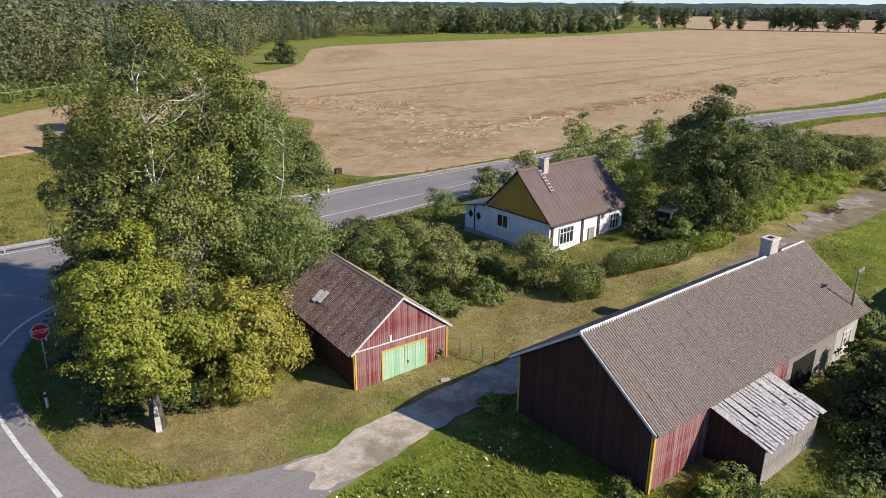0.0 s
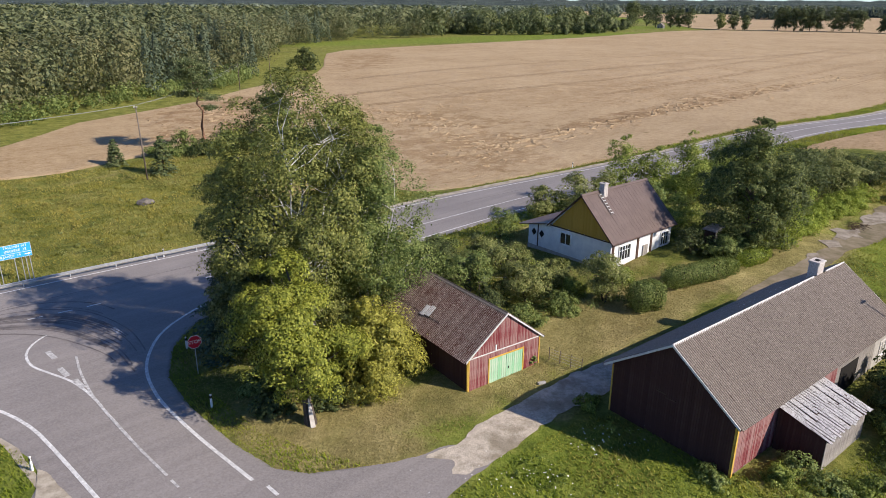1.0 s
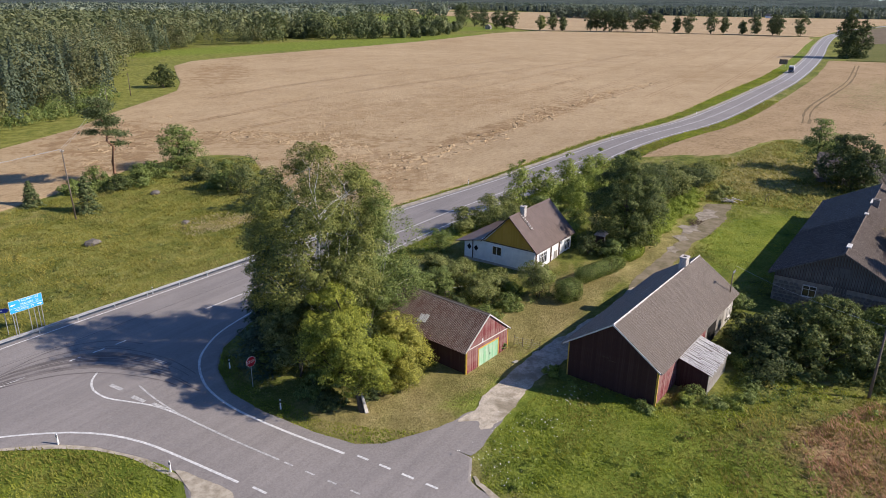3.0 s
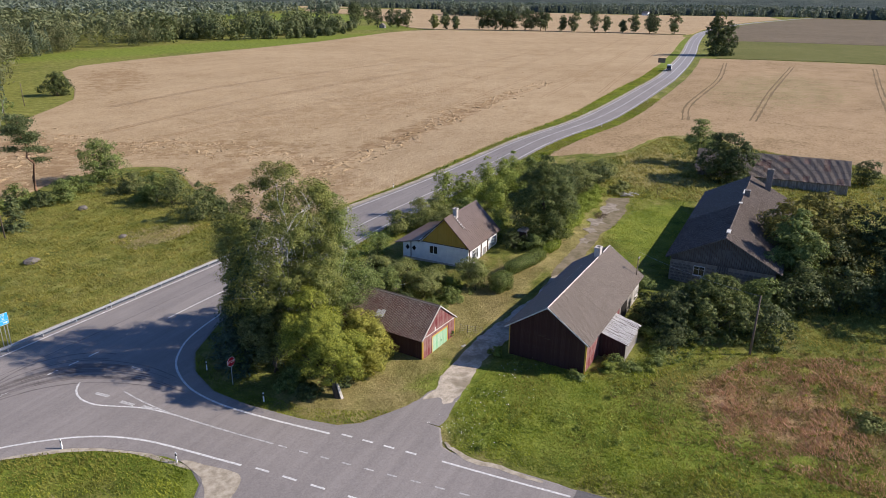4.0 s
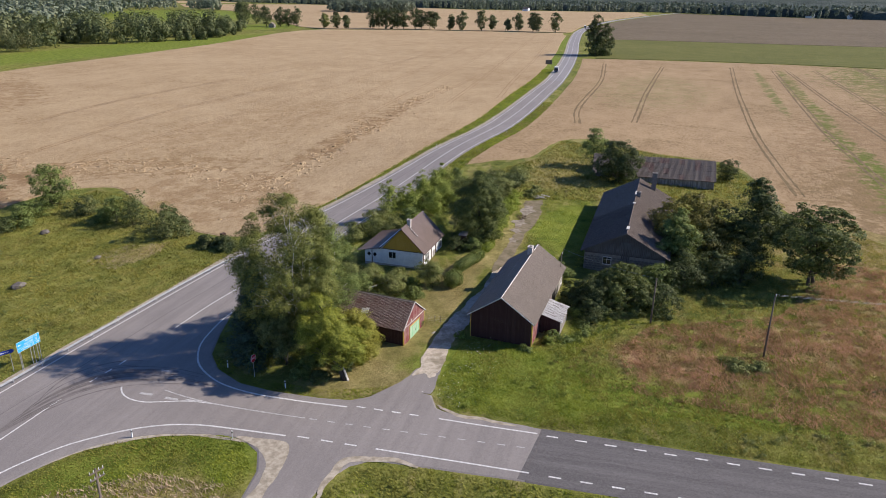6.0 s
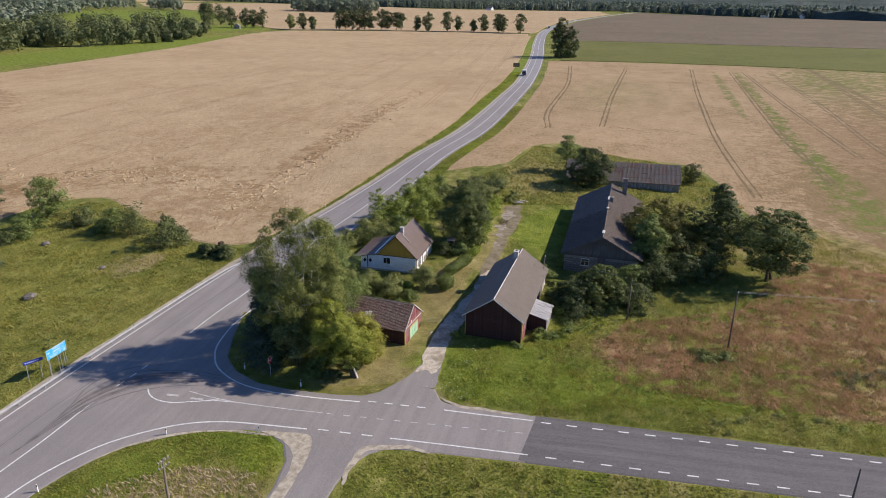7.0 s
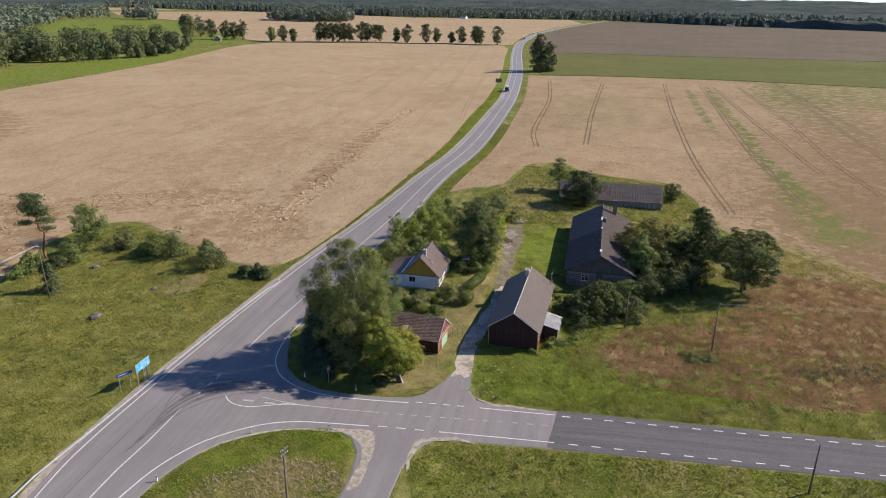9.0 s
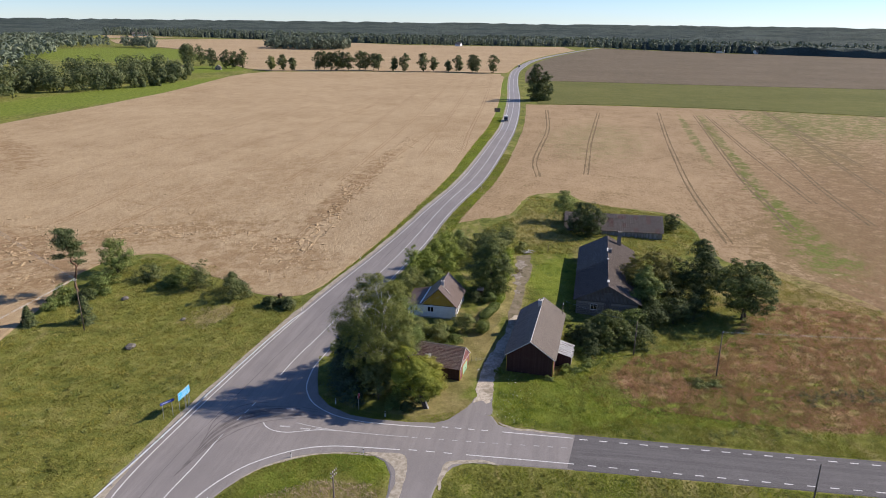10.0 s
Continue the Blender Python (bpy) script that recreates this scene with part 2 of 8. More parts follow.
M_SOIL = crop("bare_field", (0.22, 0.175, 0.125), (0.165, 0.132, 0.09), (0.12, 0.105, 0.066), (0.10, 0.11, 0.05), 40, 0.3)
M_GREENCROP = crop("green_crop", (0.19, 0.18, 0.065), (0.14, 0.145, 0.045), (0.10, 0.11, 0.036), (0.17, 0.14, 0.07), -40, 0.3)
M_ROAD = asphalt("worn_asphalt", (0.24, 0.212, 0.201), (0.30, 0.266, 0.25), (0.21, 0.185, 0.176))
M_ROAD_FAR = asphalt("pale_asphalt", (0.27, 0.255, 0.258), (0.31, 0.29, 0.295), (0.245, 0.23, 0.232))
M_ROAD_DARK = asphalt("newer_asphalt", (0.062, 0.055, 0.057), (0.125, 0.113, 0.115), (0.07, 0.062, 0.064), -45)
def gravel():
    """Pale drive: stony wheel ruts, mud stains and a grassy fringe of dust."""
    s = Shade("pale_gravel", 0.95, 0, 0.1)
    big, mid, fine = s.noise(0.22, 5, 0.7, True), s.noise(1.6, 6, 0.75, True), s.noise(16, 4, 0.8, True)
    c = s.mix(s.span(mid, 0.32, 0.68), (0.42, 0.36, 0.285), (0.68, 0.60, 0.495))
    c = s.mix(s.span(big, 0.47, 0.64, 0, 0.7), c, (0.22, 0.185, 0.125))
    c = s.mix(s.span(fine, 0.5, 0.72, 0, 0.7), c, (0.13, 0.11, 0.085))
    s.colour(c)
    return s.bump(s.math("ADD", fine, mid), 0.05).m


M_GRAVEL = gravel()
M_SHOULDER = plain("sandy_shoulder", (0.27, 0.232, 0.175), (0.50, 0.44, 0.355), 1.2, 0.95, 0, 0.02)
M_TRACK = plain("worn_concrete_track", (0.125, 0.108, 0.058), (0.25, 0.205, 0.145), 0.5, 0.95, 0, 0.03)
M_PAINT = plain("road_paint", (0.46, 0.455, 0.45), (0.78, 0.775, 0.76), 4.0, 0.75)
M_PAINT_WORN = plain("worn_road_paint", (0.30, 0.29, 0.285), (0.62, 0.61, 0.60), 4.0, 0.8)
M_RUBBER = plain("tyre_marks", (0.115, 0.102, 0.099), (0.205, 0.184, 0.177), 0.5, 0.8)
M_CRACK = plain("tar_joint", (0.10, 0.09, 0.09), (0.16, 0.145, 0.14), 2.0, 0.8)
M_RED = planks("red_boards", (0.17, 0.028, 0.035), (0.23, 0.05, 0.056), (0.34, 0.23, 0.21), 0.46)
# darker copy of the red boards, the shade of unlit walls in its colour
M_RED_SHADED = planks("shaded_red_boards", (0.058, 0.028, 0.025), (0.07, 0.034, 0.03), (0.085, 0.05, 0.044), 0.55)
M_GREYWOOD = planks("grey_boards", (0.27, 0.25, 0.23), (0.40, 0.375, 0.35), (0.15, 0.13, 0.115), 0.5)
M_YELLOW = planks("ochre_boards", (0.46, 0.27, 0.045), (0.52, 0.31, 0.06), (0.36, 0.22, 0.06), 0.6)
M_YTRIM = plain("yellow_trim", (0.55, 0.33, 0.05), (0.62, 0.42, 0.10), 2.0)
M_GREEN = planks("mint_green_boards", (0.25, 0.50, 0.30), (0.30, 0.55, 0.35), (0.52, 0.58, 0.47), 0.48)
M_WTRIM = plain("weathered_white_trim", (0.50, 0.49, 0.47), (0.68, 0.67, 0.66), 3.0)
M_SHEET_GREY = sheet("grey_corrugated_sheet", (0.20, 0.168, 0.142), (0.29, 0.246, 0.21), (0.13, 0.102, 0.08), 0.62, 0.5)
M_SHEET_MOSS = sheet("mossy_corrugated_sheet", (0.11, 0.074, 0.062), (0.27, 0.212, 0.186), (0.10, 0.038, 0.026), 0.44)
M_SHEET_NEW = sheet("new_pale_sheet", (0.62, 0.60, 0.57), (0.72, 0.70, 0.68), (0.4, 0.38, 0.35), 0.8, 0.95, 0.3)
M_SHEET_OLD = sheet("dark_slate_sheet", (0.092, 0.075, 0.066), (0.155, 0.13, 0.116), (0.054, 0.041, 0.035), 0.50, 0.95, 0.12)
M_TIN = sheet("bleached_board", (0.36, 0.35, 0.35), (0.54, 0.53, 0.53), (0.17, 0.155, 0.15), 0.56, 0.95, 0.0)
M_BROWNROOF = plain("brown_sheet_metal", (0.105, 0.072, 0.062), (0.135, 0.095, 0.083), 0.8, 0.5, 0.0, 0.003, 0.45)
M_PLASTER = plain("white_plaster", (0.66, 0.67, 0.69), (0.80, 0.80, 0.80), 1.2, 0.9, 0, 0.01)
M_WHITEBRICK = plain("pale_brick", (0.45, 0.40, 0.37), (0.66, 0.62, 0.59), 3.0, 0.9)
M_STONE = plain("field_stone", (0.095, 0.084, 0.075), (0.22, 0.198, 0.178), 1.6, 0.9, 0, 0.04)
M_OLDBOARD = planks("weathered_gable_boards", (0.115, 0.103, 0.095), (0.20, 0.183, 0.17), (0.06, 0.05, 0.044), 0.5)
M_MORTAR = plain("lime_mortar", (0.20, 0.178, 0.152), (0.29, 0.262, 0.23), 2.0, 0.95)
M_DARKWOOD = plain("dark_brown_wood", (0.06, 0.035, 0.028), (0.10, 0.06, 0.045), 3.0)
M_BARK = plain("grey_bark", (0.055, 0.045, 0.038), (0.135, 0.112, 0.095), 3.0, 0.95, 0, 0.05, 0.1, (1, 1, 0.3))
M_DEADWOOD = plain("bare_dead_wood", (0.34, 0.31, 0.28), (0.55, 0.51, 0.47), 3.0, 0.9)
M_PINEBARK = plain("pine_bark", (0.15, 0.08, 0.05), (0.30, 0.17, 0.11), 2.0, 0.95, 0, 0.05)
M_POLE = plain("weathered_pole", (0.11, 0.085, 0.066), (0.22, 0.18, 0.15), 2.0, 0.9, 0, 0.01, 0.2, (1, 1, 0.2))
M_STEEL = plain("galvanised_steel", (0.46, 0.47, 0.48), (0.60, 0.61, 0.62), 2.5, 0.45, 0.6, 0.002, 0.5)
M_WHITE = plain("white_plastic", (0.74, 0.74, 0.73), (0.82, 0.82, 0.81), 3.0, 0.6)
M_BLACK = plain("black_plastic", (0.02, 0.02, 0.02), (0.04, 0.04, 0.04), 3.0, 0.5)
M_BLUE = plain("sign_blue", (0.03, 0.36, 0.70), (0.04, 0.40, 0.74), 1.0, 0.5)
M_NAVY = plain("sign_navy", (0.02, 0.05, 0.30), (0.03, 0.06, 0.34), 1.0, 0.5)
M_STOP = plain("sign_red", (0.50, 0.015, 0.03), (0.56, 0.02, 0.035), 1.0, 0.5)
M_CONCRETE = plain("old_concrete", (0.33, 0.31, 0.29), (0.47, 0.45, 0.42), 1.2, 0.9, 0, 0.01)
M_GLASS = plain("window_glass", (0.015, 0.02, 0.025), (0.03, 0.035, 0.04), 1.0, 0.06, 0, 0.0, 0.6)
# near-black that puts the unlit depth of openings on flat panels
M_DARK = plain("unlit_opening", (0.012, 0.011, 0.010), (0.02, 0.018, 0.016), 1.0)

s = Shade("birch_bark", 0.8, 0, 0.2)
s.colour(s.mix(s.span(s.noise(6, 4, 0.7, stretch=(0.4, 0.4, 3)), 0.56, 0.66), (0.62, 0.60, 0.57), (0.09, 0.08, 0.07)))
M_BIRCHBARK = s.m
M_L_BIRCH = leaf("birch_leaves", (0.033, 0.047, 0.011), (0.079, 0.104, 0.021), (0.16, 0.179, 0.044), 0.33, 2.2)
M_L_YELLOW = leaf("yellowing_leaves", (0.039, 0.053, 0.009), (0.103, 0.136, 0.016), (0.192, 0.22, 0.034), 0.38, 2.35)
M_L_LIME = leaf("fresh_leaves", (0.04, 0.066, 0.012), (0.095, 0.135, 0.022), (0.17, 0.21, 0.045), 0.4)
M_L_GREEN = leaf("green_leaves", (0.028, 0.05, 0.012), (0.07, 0.105, 0.024), (0.14, 0.18, 0.05))
M_L_DARK = leaf("dark_leaves", (0.018, 0.034, 0.011), (0.046, 0.070, 0.019), (0.10, 0.13, 0.036), 0.28, 1.65)
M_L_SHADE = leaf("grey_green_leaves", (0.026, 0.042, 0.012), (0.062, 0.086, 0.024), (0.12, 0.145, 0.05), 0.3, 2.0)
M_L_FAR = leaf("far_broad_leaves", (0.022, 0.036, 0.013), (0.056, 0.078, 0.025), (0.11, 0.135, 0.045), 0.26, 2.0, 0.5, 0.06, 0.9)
M_L_OLIVE = leaf("olive_leaves", (0.035, 0.052, 0.012), (0.085, 0.112, 0.028), (0.16, 0.18, 0.06))
M_L_AUTUMN = leaf("turning_leaves", (0.036, 0.044, 0.011), (0.082, 0.092, 0.018), (0.16, 0.155, 0.034), 0.35, 1.9)
M_L_SPRUCE = leaf("spruce_needles", (0.012, 0.024, 0.012), (0.028, 0.048, 0.022), (0.055, 0.08, 0.035), 0.12)
M_L_PINE = leaf("pine_needles", (0.03, 0.05, 0.018), (0.06, 0.088, 0.03), (0.11, 0.14, 0.05), 0.25, 2.1)
M_WOODS_B = leaf("brownish_woodland", (0.03, 0.038, 0.014), (0.068, 0.08, 0.028), (0.12, 0.13, 0.05), 0.25, 2.15, 0.34, patch=0.11, drift=1.1)
M_WOODS_C = leaf("spruce_woodland", (0.016, 0.03, 0.016), (0.036, 0.056, 0.028), (0.07, 0.09, 0.04), 0.15, 2.15, 0.34, patch=0.11, drift=1.1)
M_WOODS = leaf("woodland_leaves", (0.026, 0.04, 0.015), (0.064, 0.084, 0.031), (0.122, 0.138, 0.054), 0.25, 2.1, 0.34, patch=0.11, drift=1.1)
# far foliage lightened, so the haze of distance sits in the leaf colour
M_WOODS_HAZED = leaf("hazed_woodland", (0.03, 0.046, 0.026), (0.05, 0.068, 0.038), (0.08, 0.098, 0.052), 0.12, 3.2, 0.4, patch=0.11, drift=1.1)
M_G_GREEN = leaf("green_grass_blades", (0.056, 0.09, 0.008), (0.116, 0.162, 0.013), (0.192, 0.226, 0.028), 0.44, 1.95, 0.4, 0.2, 2.0, (0.24, 0.225, 0.05))
M_G_OLIVE = leaf("meadow_grass_blades", (0.07, 0.092, 0.012), (0.145, 0.16, 0.024), (0.245, 0.238, 0.05), 0.42, 1.55, 0.35, 0.18, 2.2, (0.36, 0.315, 0.10))
M_G_DRY = leaf("dry_stalks", (0.18, 0.12, 0.056), (0.34, 0.232, 0.12), (0.49, 0.352, 0.20), 0.45, 1.25, 0.45, 0.22, 1.8)
M_G_SEED = leaf("brownish_seeding_grass", (0.062, 0.058, 0.016), (0.135, 0.118, 0.034), (0.225, 0.19, 0.066), 0.35, 1.55, 0.5, 0.3, 1.2)
M_FLOWER = plain("white_petals", (0.7, 0.7, 0.66), (0.8, 0.8, 0.78), 2.0)
M_WHEAT_DARK = plain("trodden_wheat", (0.24, 0.155, 0.08), (0.35, 0.235, 0.13), 0.6, 0.95)
M_STUBBLE_DARK = plain("trodden_stubble", (0.13, 0.095, 0.045), (0.24, 0.17, 0.09), 0.6, 0.95)
M_SHEET_MID = sheet("weathered_sheet", (0.135, 0.112, 0.098), (0.215, 0.186, 0.165), (0.08, 0.062, 0.052), 0.58, 0.95, 0.12)
M_GREYBRICK = plain("grey_brick", (0.16, 0.15, 0.145), (0.26, 0.245, 0.235), 3.0, 0.9)
M_L_LIME_Y = leaf("yellow_green_leaves", (0.055, 0.065, 0.012), (0.13, 0.148, 0.022), (0.22, 0.235, 0.045), 0.38)
M_L_LIME_D = leaf("nettle_leaves", (0.045, 0.074, 0.010), (0.10, 0.148, 0.018), (0.17, 0.215, 0.035), 0.4)
M_L_DARKLIT = leaf("glossy_dark_leaves", (0.020, 0.034, 0.009), (0.05, 0.074, 0.018), (0.12, 0.15, 0.036), 0.32, 2.1)
# canopy green paled and greyed: horizon haze put into the base colour
s = Shade("forest_canopy", 0.95, 0, 0.1)
s.colour(s.mix(s.span(s.noise(0.004, 6, 0.7, True), 0.4, 0.6), (0.058, 0.075, 0.066), (0.092, 0.112, 0.095)))
M_CANOPY_HAZED = s.bump(s.noise(0.06, 5, 0.7, True), 12.0).m
M_G_STRAW = leaf("straw_grass", (0.26, 0.235, 0.12), (0.37, 0.335, 0.185), (0.50, 0.45, 0.275), 0.35, 1.2)
M_G_MOWN = leaf("mown_grass", (0.095, 0.10, 0.025), (0.17, 0.165, 0.05), (0.27, 0.245, 0.10), 0.4, 1.5, 0.4, 0.5, 0.9, (0.33, 0.28, 0.14))
M_CAB = plain("dark_paint", (0.03, 0.05, 0.09), (0.04, 0.06, 0.10), 1.0, 0.4)
M_SLAB = plain("mossy_concrete", (0.18, 0.15, 0.11), (0.34, 0.30, 0.255), 1.2, 0.95, 0, 0.01)
M_REED = leaf("grey_green_weeds", (0.05, 0.066, 0.03), (0.10, 0.125, 0.055), (0.17, 0.19, 0.09), 0.3, 1.5)
M_LODGED = crop("lodged_straw", (0.53, 0.40, 0.245), (0.42, 0.305, 0.18), (0.27, 0.18, 0.095), (0.27, 0.185, 0.095), 20)


# ---- building blocks ----
from mathutils.geometry import delaunay_2d_cdt


def hill(x, y):
    """The lie of the land: a low rise under the farm, a dip beyond the guard rail, wooded hills on the horizon."""
    far = np.clip((np.hypot(x, y) - 2300.0) / 2500.0, 0, 1)
    return (2.5 * np.exp(-((x - 21) ** 2 + (y - 68) ** 2) / 648.0) + 3.2 * np.exp(-((x - 72) ** 2 + (y - 115) ** 2) / 2178.0)
            - 1.6 * np.exp(-((x + 62) ** 2 + (y - 98) ** 2) / 882.0) + 34.0 * far * far * (3 - 2 * far))


class Geo:
    """Gathers vertices and faces for one mesh."""

    def __init__(self):
        self.v, self.f = [], []

    def add(self, verts, faces, m=None):
        k = len(self.v)
        self.v += [tuple(m @ Vector(p)) if m else tuple(p) for p in verts]
        self.f += [tuple(i + k for i in f) for f in faces]
        return self

    def box(self, x0, x1, y0, y1, z0, z1, m=None):
        v = [(x, y, z) for z in (z0, z1) for y in (y0, y1) for x in (x0, x1)]
        return self.add(v, [(0, 2, 3, 1), (4, 5, 7, 6), (0, 1, 5, 4), (2, 6, 7, 3), (0, 4, 6, 2), (1, 3, 7, 5)], m)

    def prism(self, outline, y0, y1, m=None):
        """An outline of (x, z) drawn out along y."""
        n = len(outline)
        v = [(x, y0, z) for x, z in outline] + [(x, y1, z) for x, z in outline]
        return self.add(v, [tuple(range(n)), tuple(range(2 * n - 1, n - 1, -1))] + [(i, i + n, (i + 1) % n + n, (i + 1) % n) for i in range(n)], m)

    def rod(self, a, b, ra, rb=None, n=7, caps=True):
        a, b, rb = Vector(a), Vector(b), ra if rb is None else rb
        q = (b - a).to_track_quat("Z", "Y")
        v = [p + q @ Vector((r * math.cos(t), r * math.sin(t), 0)) for p, r in ((a, ra), (b, rb)) for t in (math.tau * i / n for i in range(n))]
        f = [(i, (i + 1) % n, (i + 1) % n + n, i + n) for i in range(n)]
        return self.add(v, f + ([tuple(range(n - 1, -1, -1)), tuple(range(n, 2 * n))] if caps else []))

    def pipe(self, pts, rads, n=6):
        """One closed tube through the points, with those radii."""
        p = [Vector(q) for q in pts]
        v = []
        for i, (q, rad) in enumerate(zip(p, rads)):
            turn = (p[min(i + 1, len(p) - 1)] - p[max(i - 1, 0)]).to_track_quat("Z", "Y")
            v += [q + turn @ Vector((rad * math.cos(math.tau * k / n), rad * math.sin(math.tau * k / n), 0)) for k in range(n)]
        f = [(i * n + k, i * n + (k + 1) % n, (i + 1) * n + (k + 1) % n, (i + 1) * n + k) for i in range(len(p) - 1) for k in range(n)]
        return self.add(v, f + [tuple(range(n - 1, -1, -1)), tuple(range(len(v) - n, len(v)))])

    def mesh(self, name, mat, smooth=False):
        me = bpy.data.meshes.new(name)
        me.from_pydata(self.v, [], self.f)
        me.materials.append(mat)
        if smooth:
            me.shade_smooth()
        me.update()
        return me

    def ob(self, name, mat, parent=None, label="", smooth=False, m=None):
        return piece(name, self.mesh(name, mat, smooth), parent, label, m)


def piece(name, mesh, parent=None, label="", m=None):
    o = new(name, mesh)
    if parent is not None:
        o.parent = parent
    if m is not None:
        o.matrix_basis = m
    if label:
        o["label"] = label
    return o


def thing(name, label, category, m=None, group="", kind=""):
    o = new(name)
    o.empty_display_size = 0.3
    if m is not None:
        o.matrix_basis = m
    return tagged(o, label, category, group, kind)


def on_land(x, y, turn=0.0, up=0.0):
    return pose(x, y, float(hill(x, y)) + up, 0, 0, turn)


def spline(pts, step=2.0):
    """A smooth line through the points, in steps of about that many metres."""
    p = np.array(pts, float)
    p = np.vstack([2 * p[0] - p[1], p, 2 * p[-1] - p[-2]])
    out = []
    for i in range(1, len(p) - 2):
        a, b, c, d = p[i - 1:i + 3]
        n = max(2, int(np.linalg.norm(c - b) / step))
        for t in np.arange(n) / n:
            out.append(0.5 * (2 * b + (c - a) * t + (2 * a - 5 * b + 4 * c - d) * t * t + (3 * b - a - 3 * c + d) * t ** 3))
    return np.array(out + [p[-2]])


def beside(line, off):
    """The line shifted sideways, to its left where off is positive."""
    d = np.gradient(line, axis=0)
    d /= np.linalg.norm(d, axis=1)[:, None]
    return line + np.stack([-d[:, 1], d[:, 0]], 1) * np.reshape(off, (-1, 1))


def strip(line, width, lift, wobble=0.0):
    """A band of that width along a line, laid on the land."""
    w = width * (1 + wobble * np.random.uniform(-1, 1, len(line)))
    a, b, g = beside(line, w / 2), beside(line, -w / 2), Geo()
    v = [(x, y, hill(x, y) + lift) for x, y in np.vstack([a, b])]
    n = len(line)
    return g.add(v, [(i, i + n, i + 1 + n, i + 1) for i in range(n - 1)])


def dashes(line, width, lift, on, off):
    """Dash after dash along a line: a list of bands."""
    d = np.r_[0, np.cumsum(np.linalg.norm(np.diff(line, axis=0), axis=1))]
    out, s = [], 0.0
    while s + on < d[-1]:
        t = np.linspace(s, s + on, 3)
        out.append(strip(np.stack([np.interp(t, d, line[:, 0]), np.interp(t, d, line[:, 1])], 1), width, lift))
        s += on + off
    return out


def inside(poly, pts):
    x, y, hit = pts[:, 0], pts[:, 1], np.zeros(len(pts), bool)
    for (ax, ay), (bx, by) in zip(poly, np.roll(poly, -1, 0)):
        cross = (ay > y) != (by > y)
        hit ^= cross & (x < (bx - ax) * (y - ay) / (by - ay + 1e-12) + ax)
    return hit


def blanket(poly, step, lift, skirt=0.0, rough=None, box=None, slant=0.0):
    """A sheet over the land inside an outline. rough(x, y) lifts its inner points, skirt hangs from its rim."""
    rim = []
    for a, b in zip(poly, np.roll(poly, -1, 0)):
        n = max(1, int(np.linalg.norm(b - a) / (step * 1.5)))
        rim += [a + (b - a) * t for t in np.arange(n) / n]
    rim = np.array(rim)
    lo, hi = (rim.min(0), rim.max(0)) if box is None else np.array(box, float)
    gx, gy = np.meshgrid(np.arange(lo[0], hi[0], step), np.arange(lo[1], hi[1], step))
    pts = np.stack([gx.ravel(), gy.ravel()], 1) + np.random.uniform(-0.3, 0.3, (gx.size, 2)) * step
    pts = pts[inside(rim, pts)]
    n = len(rim)
    v, _, f, *_ = delaunay_2d_cdt([Vector(p) for p in np.vstack([rim, pts])], [(i, (i + 1) % n) for i in range(n)], [list(range(n))], 1, 1e-3)
    v = np.array([tuple(p) for p in v])
    z = hill(v[:, 0], v[:, 1]) + lift
    if rough is not None:
        z[n:] += rough(v[n:, 0], v[n:, 1])
    g = Geo().add([(*p, h) for p, h in zip(v, z)], [tuple(t) for t in f])
    if skirt:
        way = np.roll(rim, -1, 0) - np.roll(rim, 1, 0)
        out = np.stack([way[:, 1], -way[:, 0]], 1) / (np.linalg.norm(way, axis=1)[:, None] + 1e-9)
        turn = np.sum(rim[:, 0] * np.roll(rim[:, 1], -1) - np.roll(rim[:, 0], -1) * rim[:, 1])
        low = [(x, y, hill(x, y) + lift - skirt) for x, y in rim + out * np.sign(turn) * slant]
        k = len(g.v)
        g.v += low
        g.f += [(i, (i + 1) % n, k + (i + 1) % n, k + i) for i in range(n)]
    return g


def ragged(line, amount, seed=1):
    """A line with small irregular wanderings, for worn and overgrown edges."""
    r = np.random.default_rng(seed)
    w = np.convolve(r.normal(size=len(line) + 4), np.ones(5) / 5, "valid")
    return beside(line, w * amount)


# ---- the land ----
def axis(near, step):
    out = list(np.arange(near[0], near[1] + 0.1, step))
    d = step
    while out[-1] < 4900:
        d *= 1.22
        out.append(min(out[-1] + d, 4900))
    d = step
    while out[0] > -4900:
        d *= 1.22
        out.insert(0, max(out[0] - d, -4900))
    return np.array(out)


gx, gy = np.meshgrid(axis((-110, 170), 3.0), axis((-50, 190), 3.0))
nx, ny = gx.shape[1], gx.shape[0]
gz = hill(gx, gy)
ground = Geo().add(list(zip(gx.ravel(), gy.ravel(), gz.ravel())), [(j * nx + i, j * nx + i + 1, (j + 1) * nx + i + 1, (j + 1) * nx + i) for j in range(ny - 1) for i in range(nx - 1)]).ob("ground", M_GRASS, smooth=True)
tagged(ground, "green and straw-coloured rough grassland reaching the horizon", "ground", kind="structure")

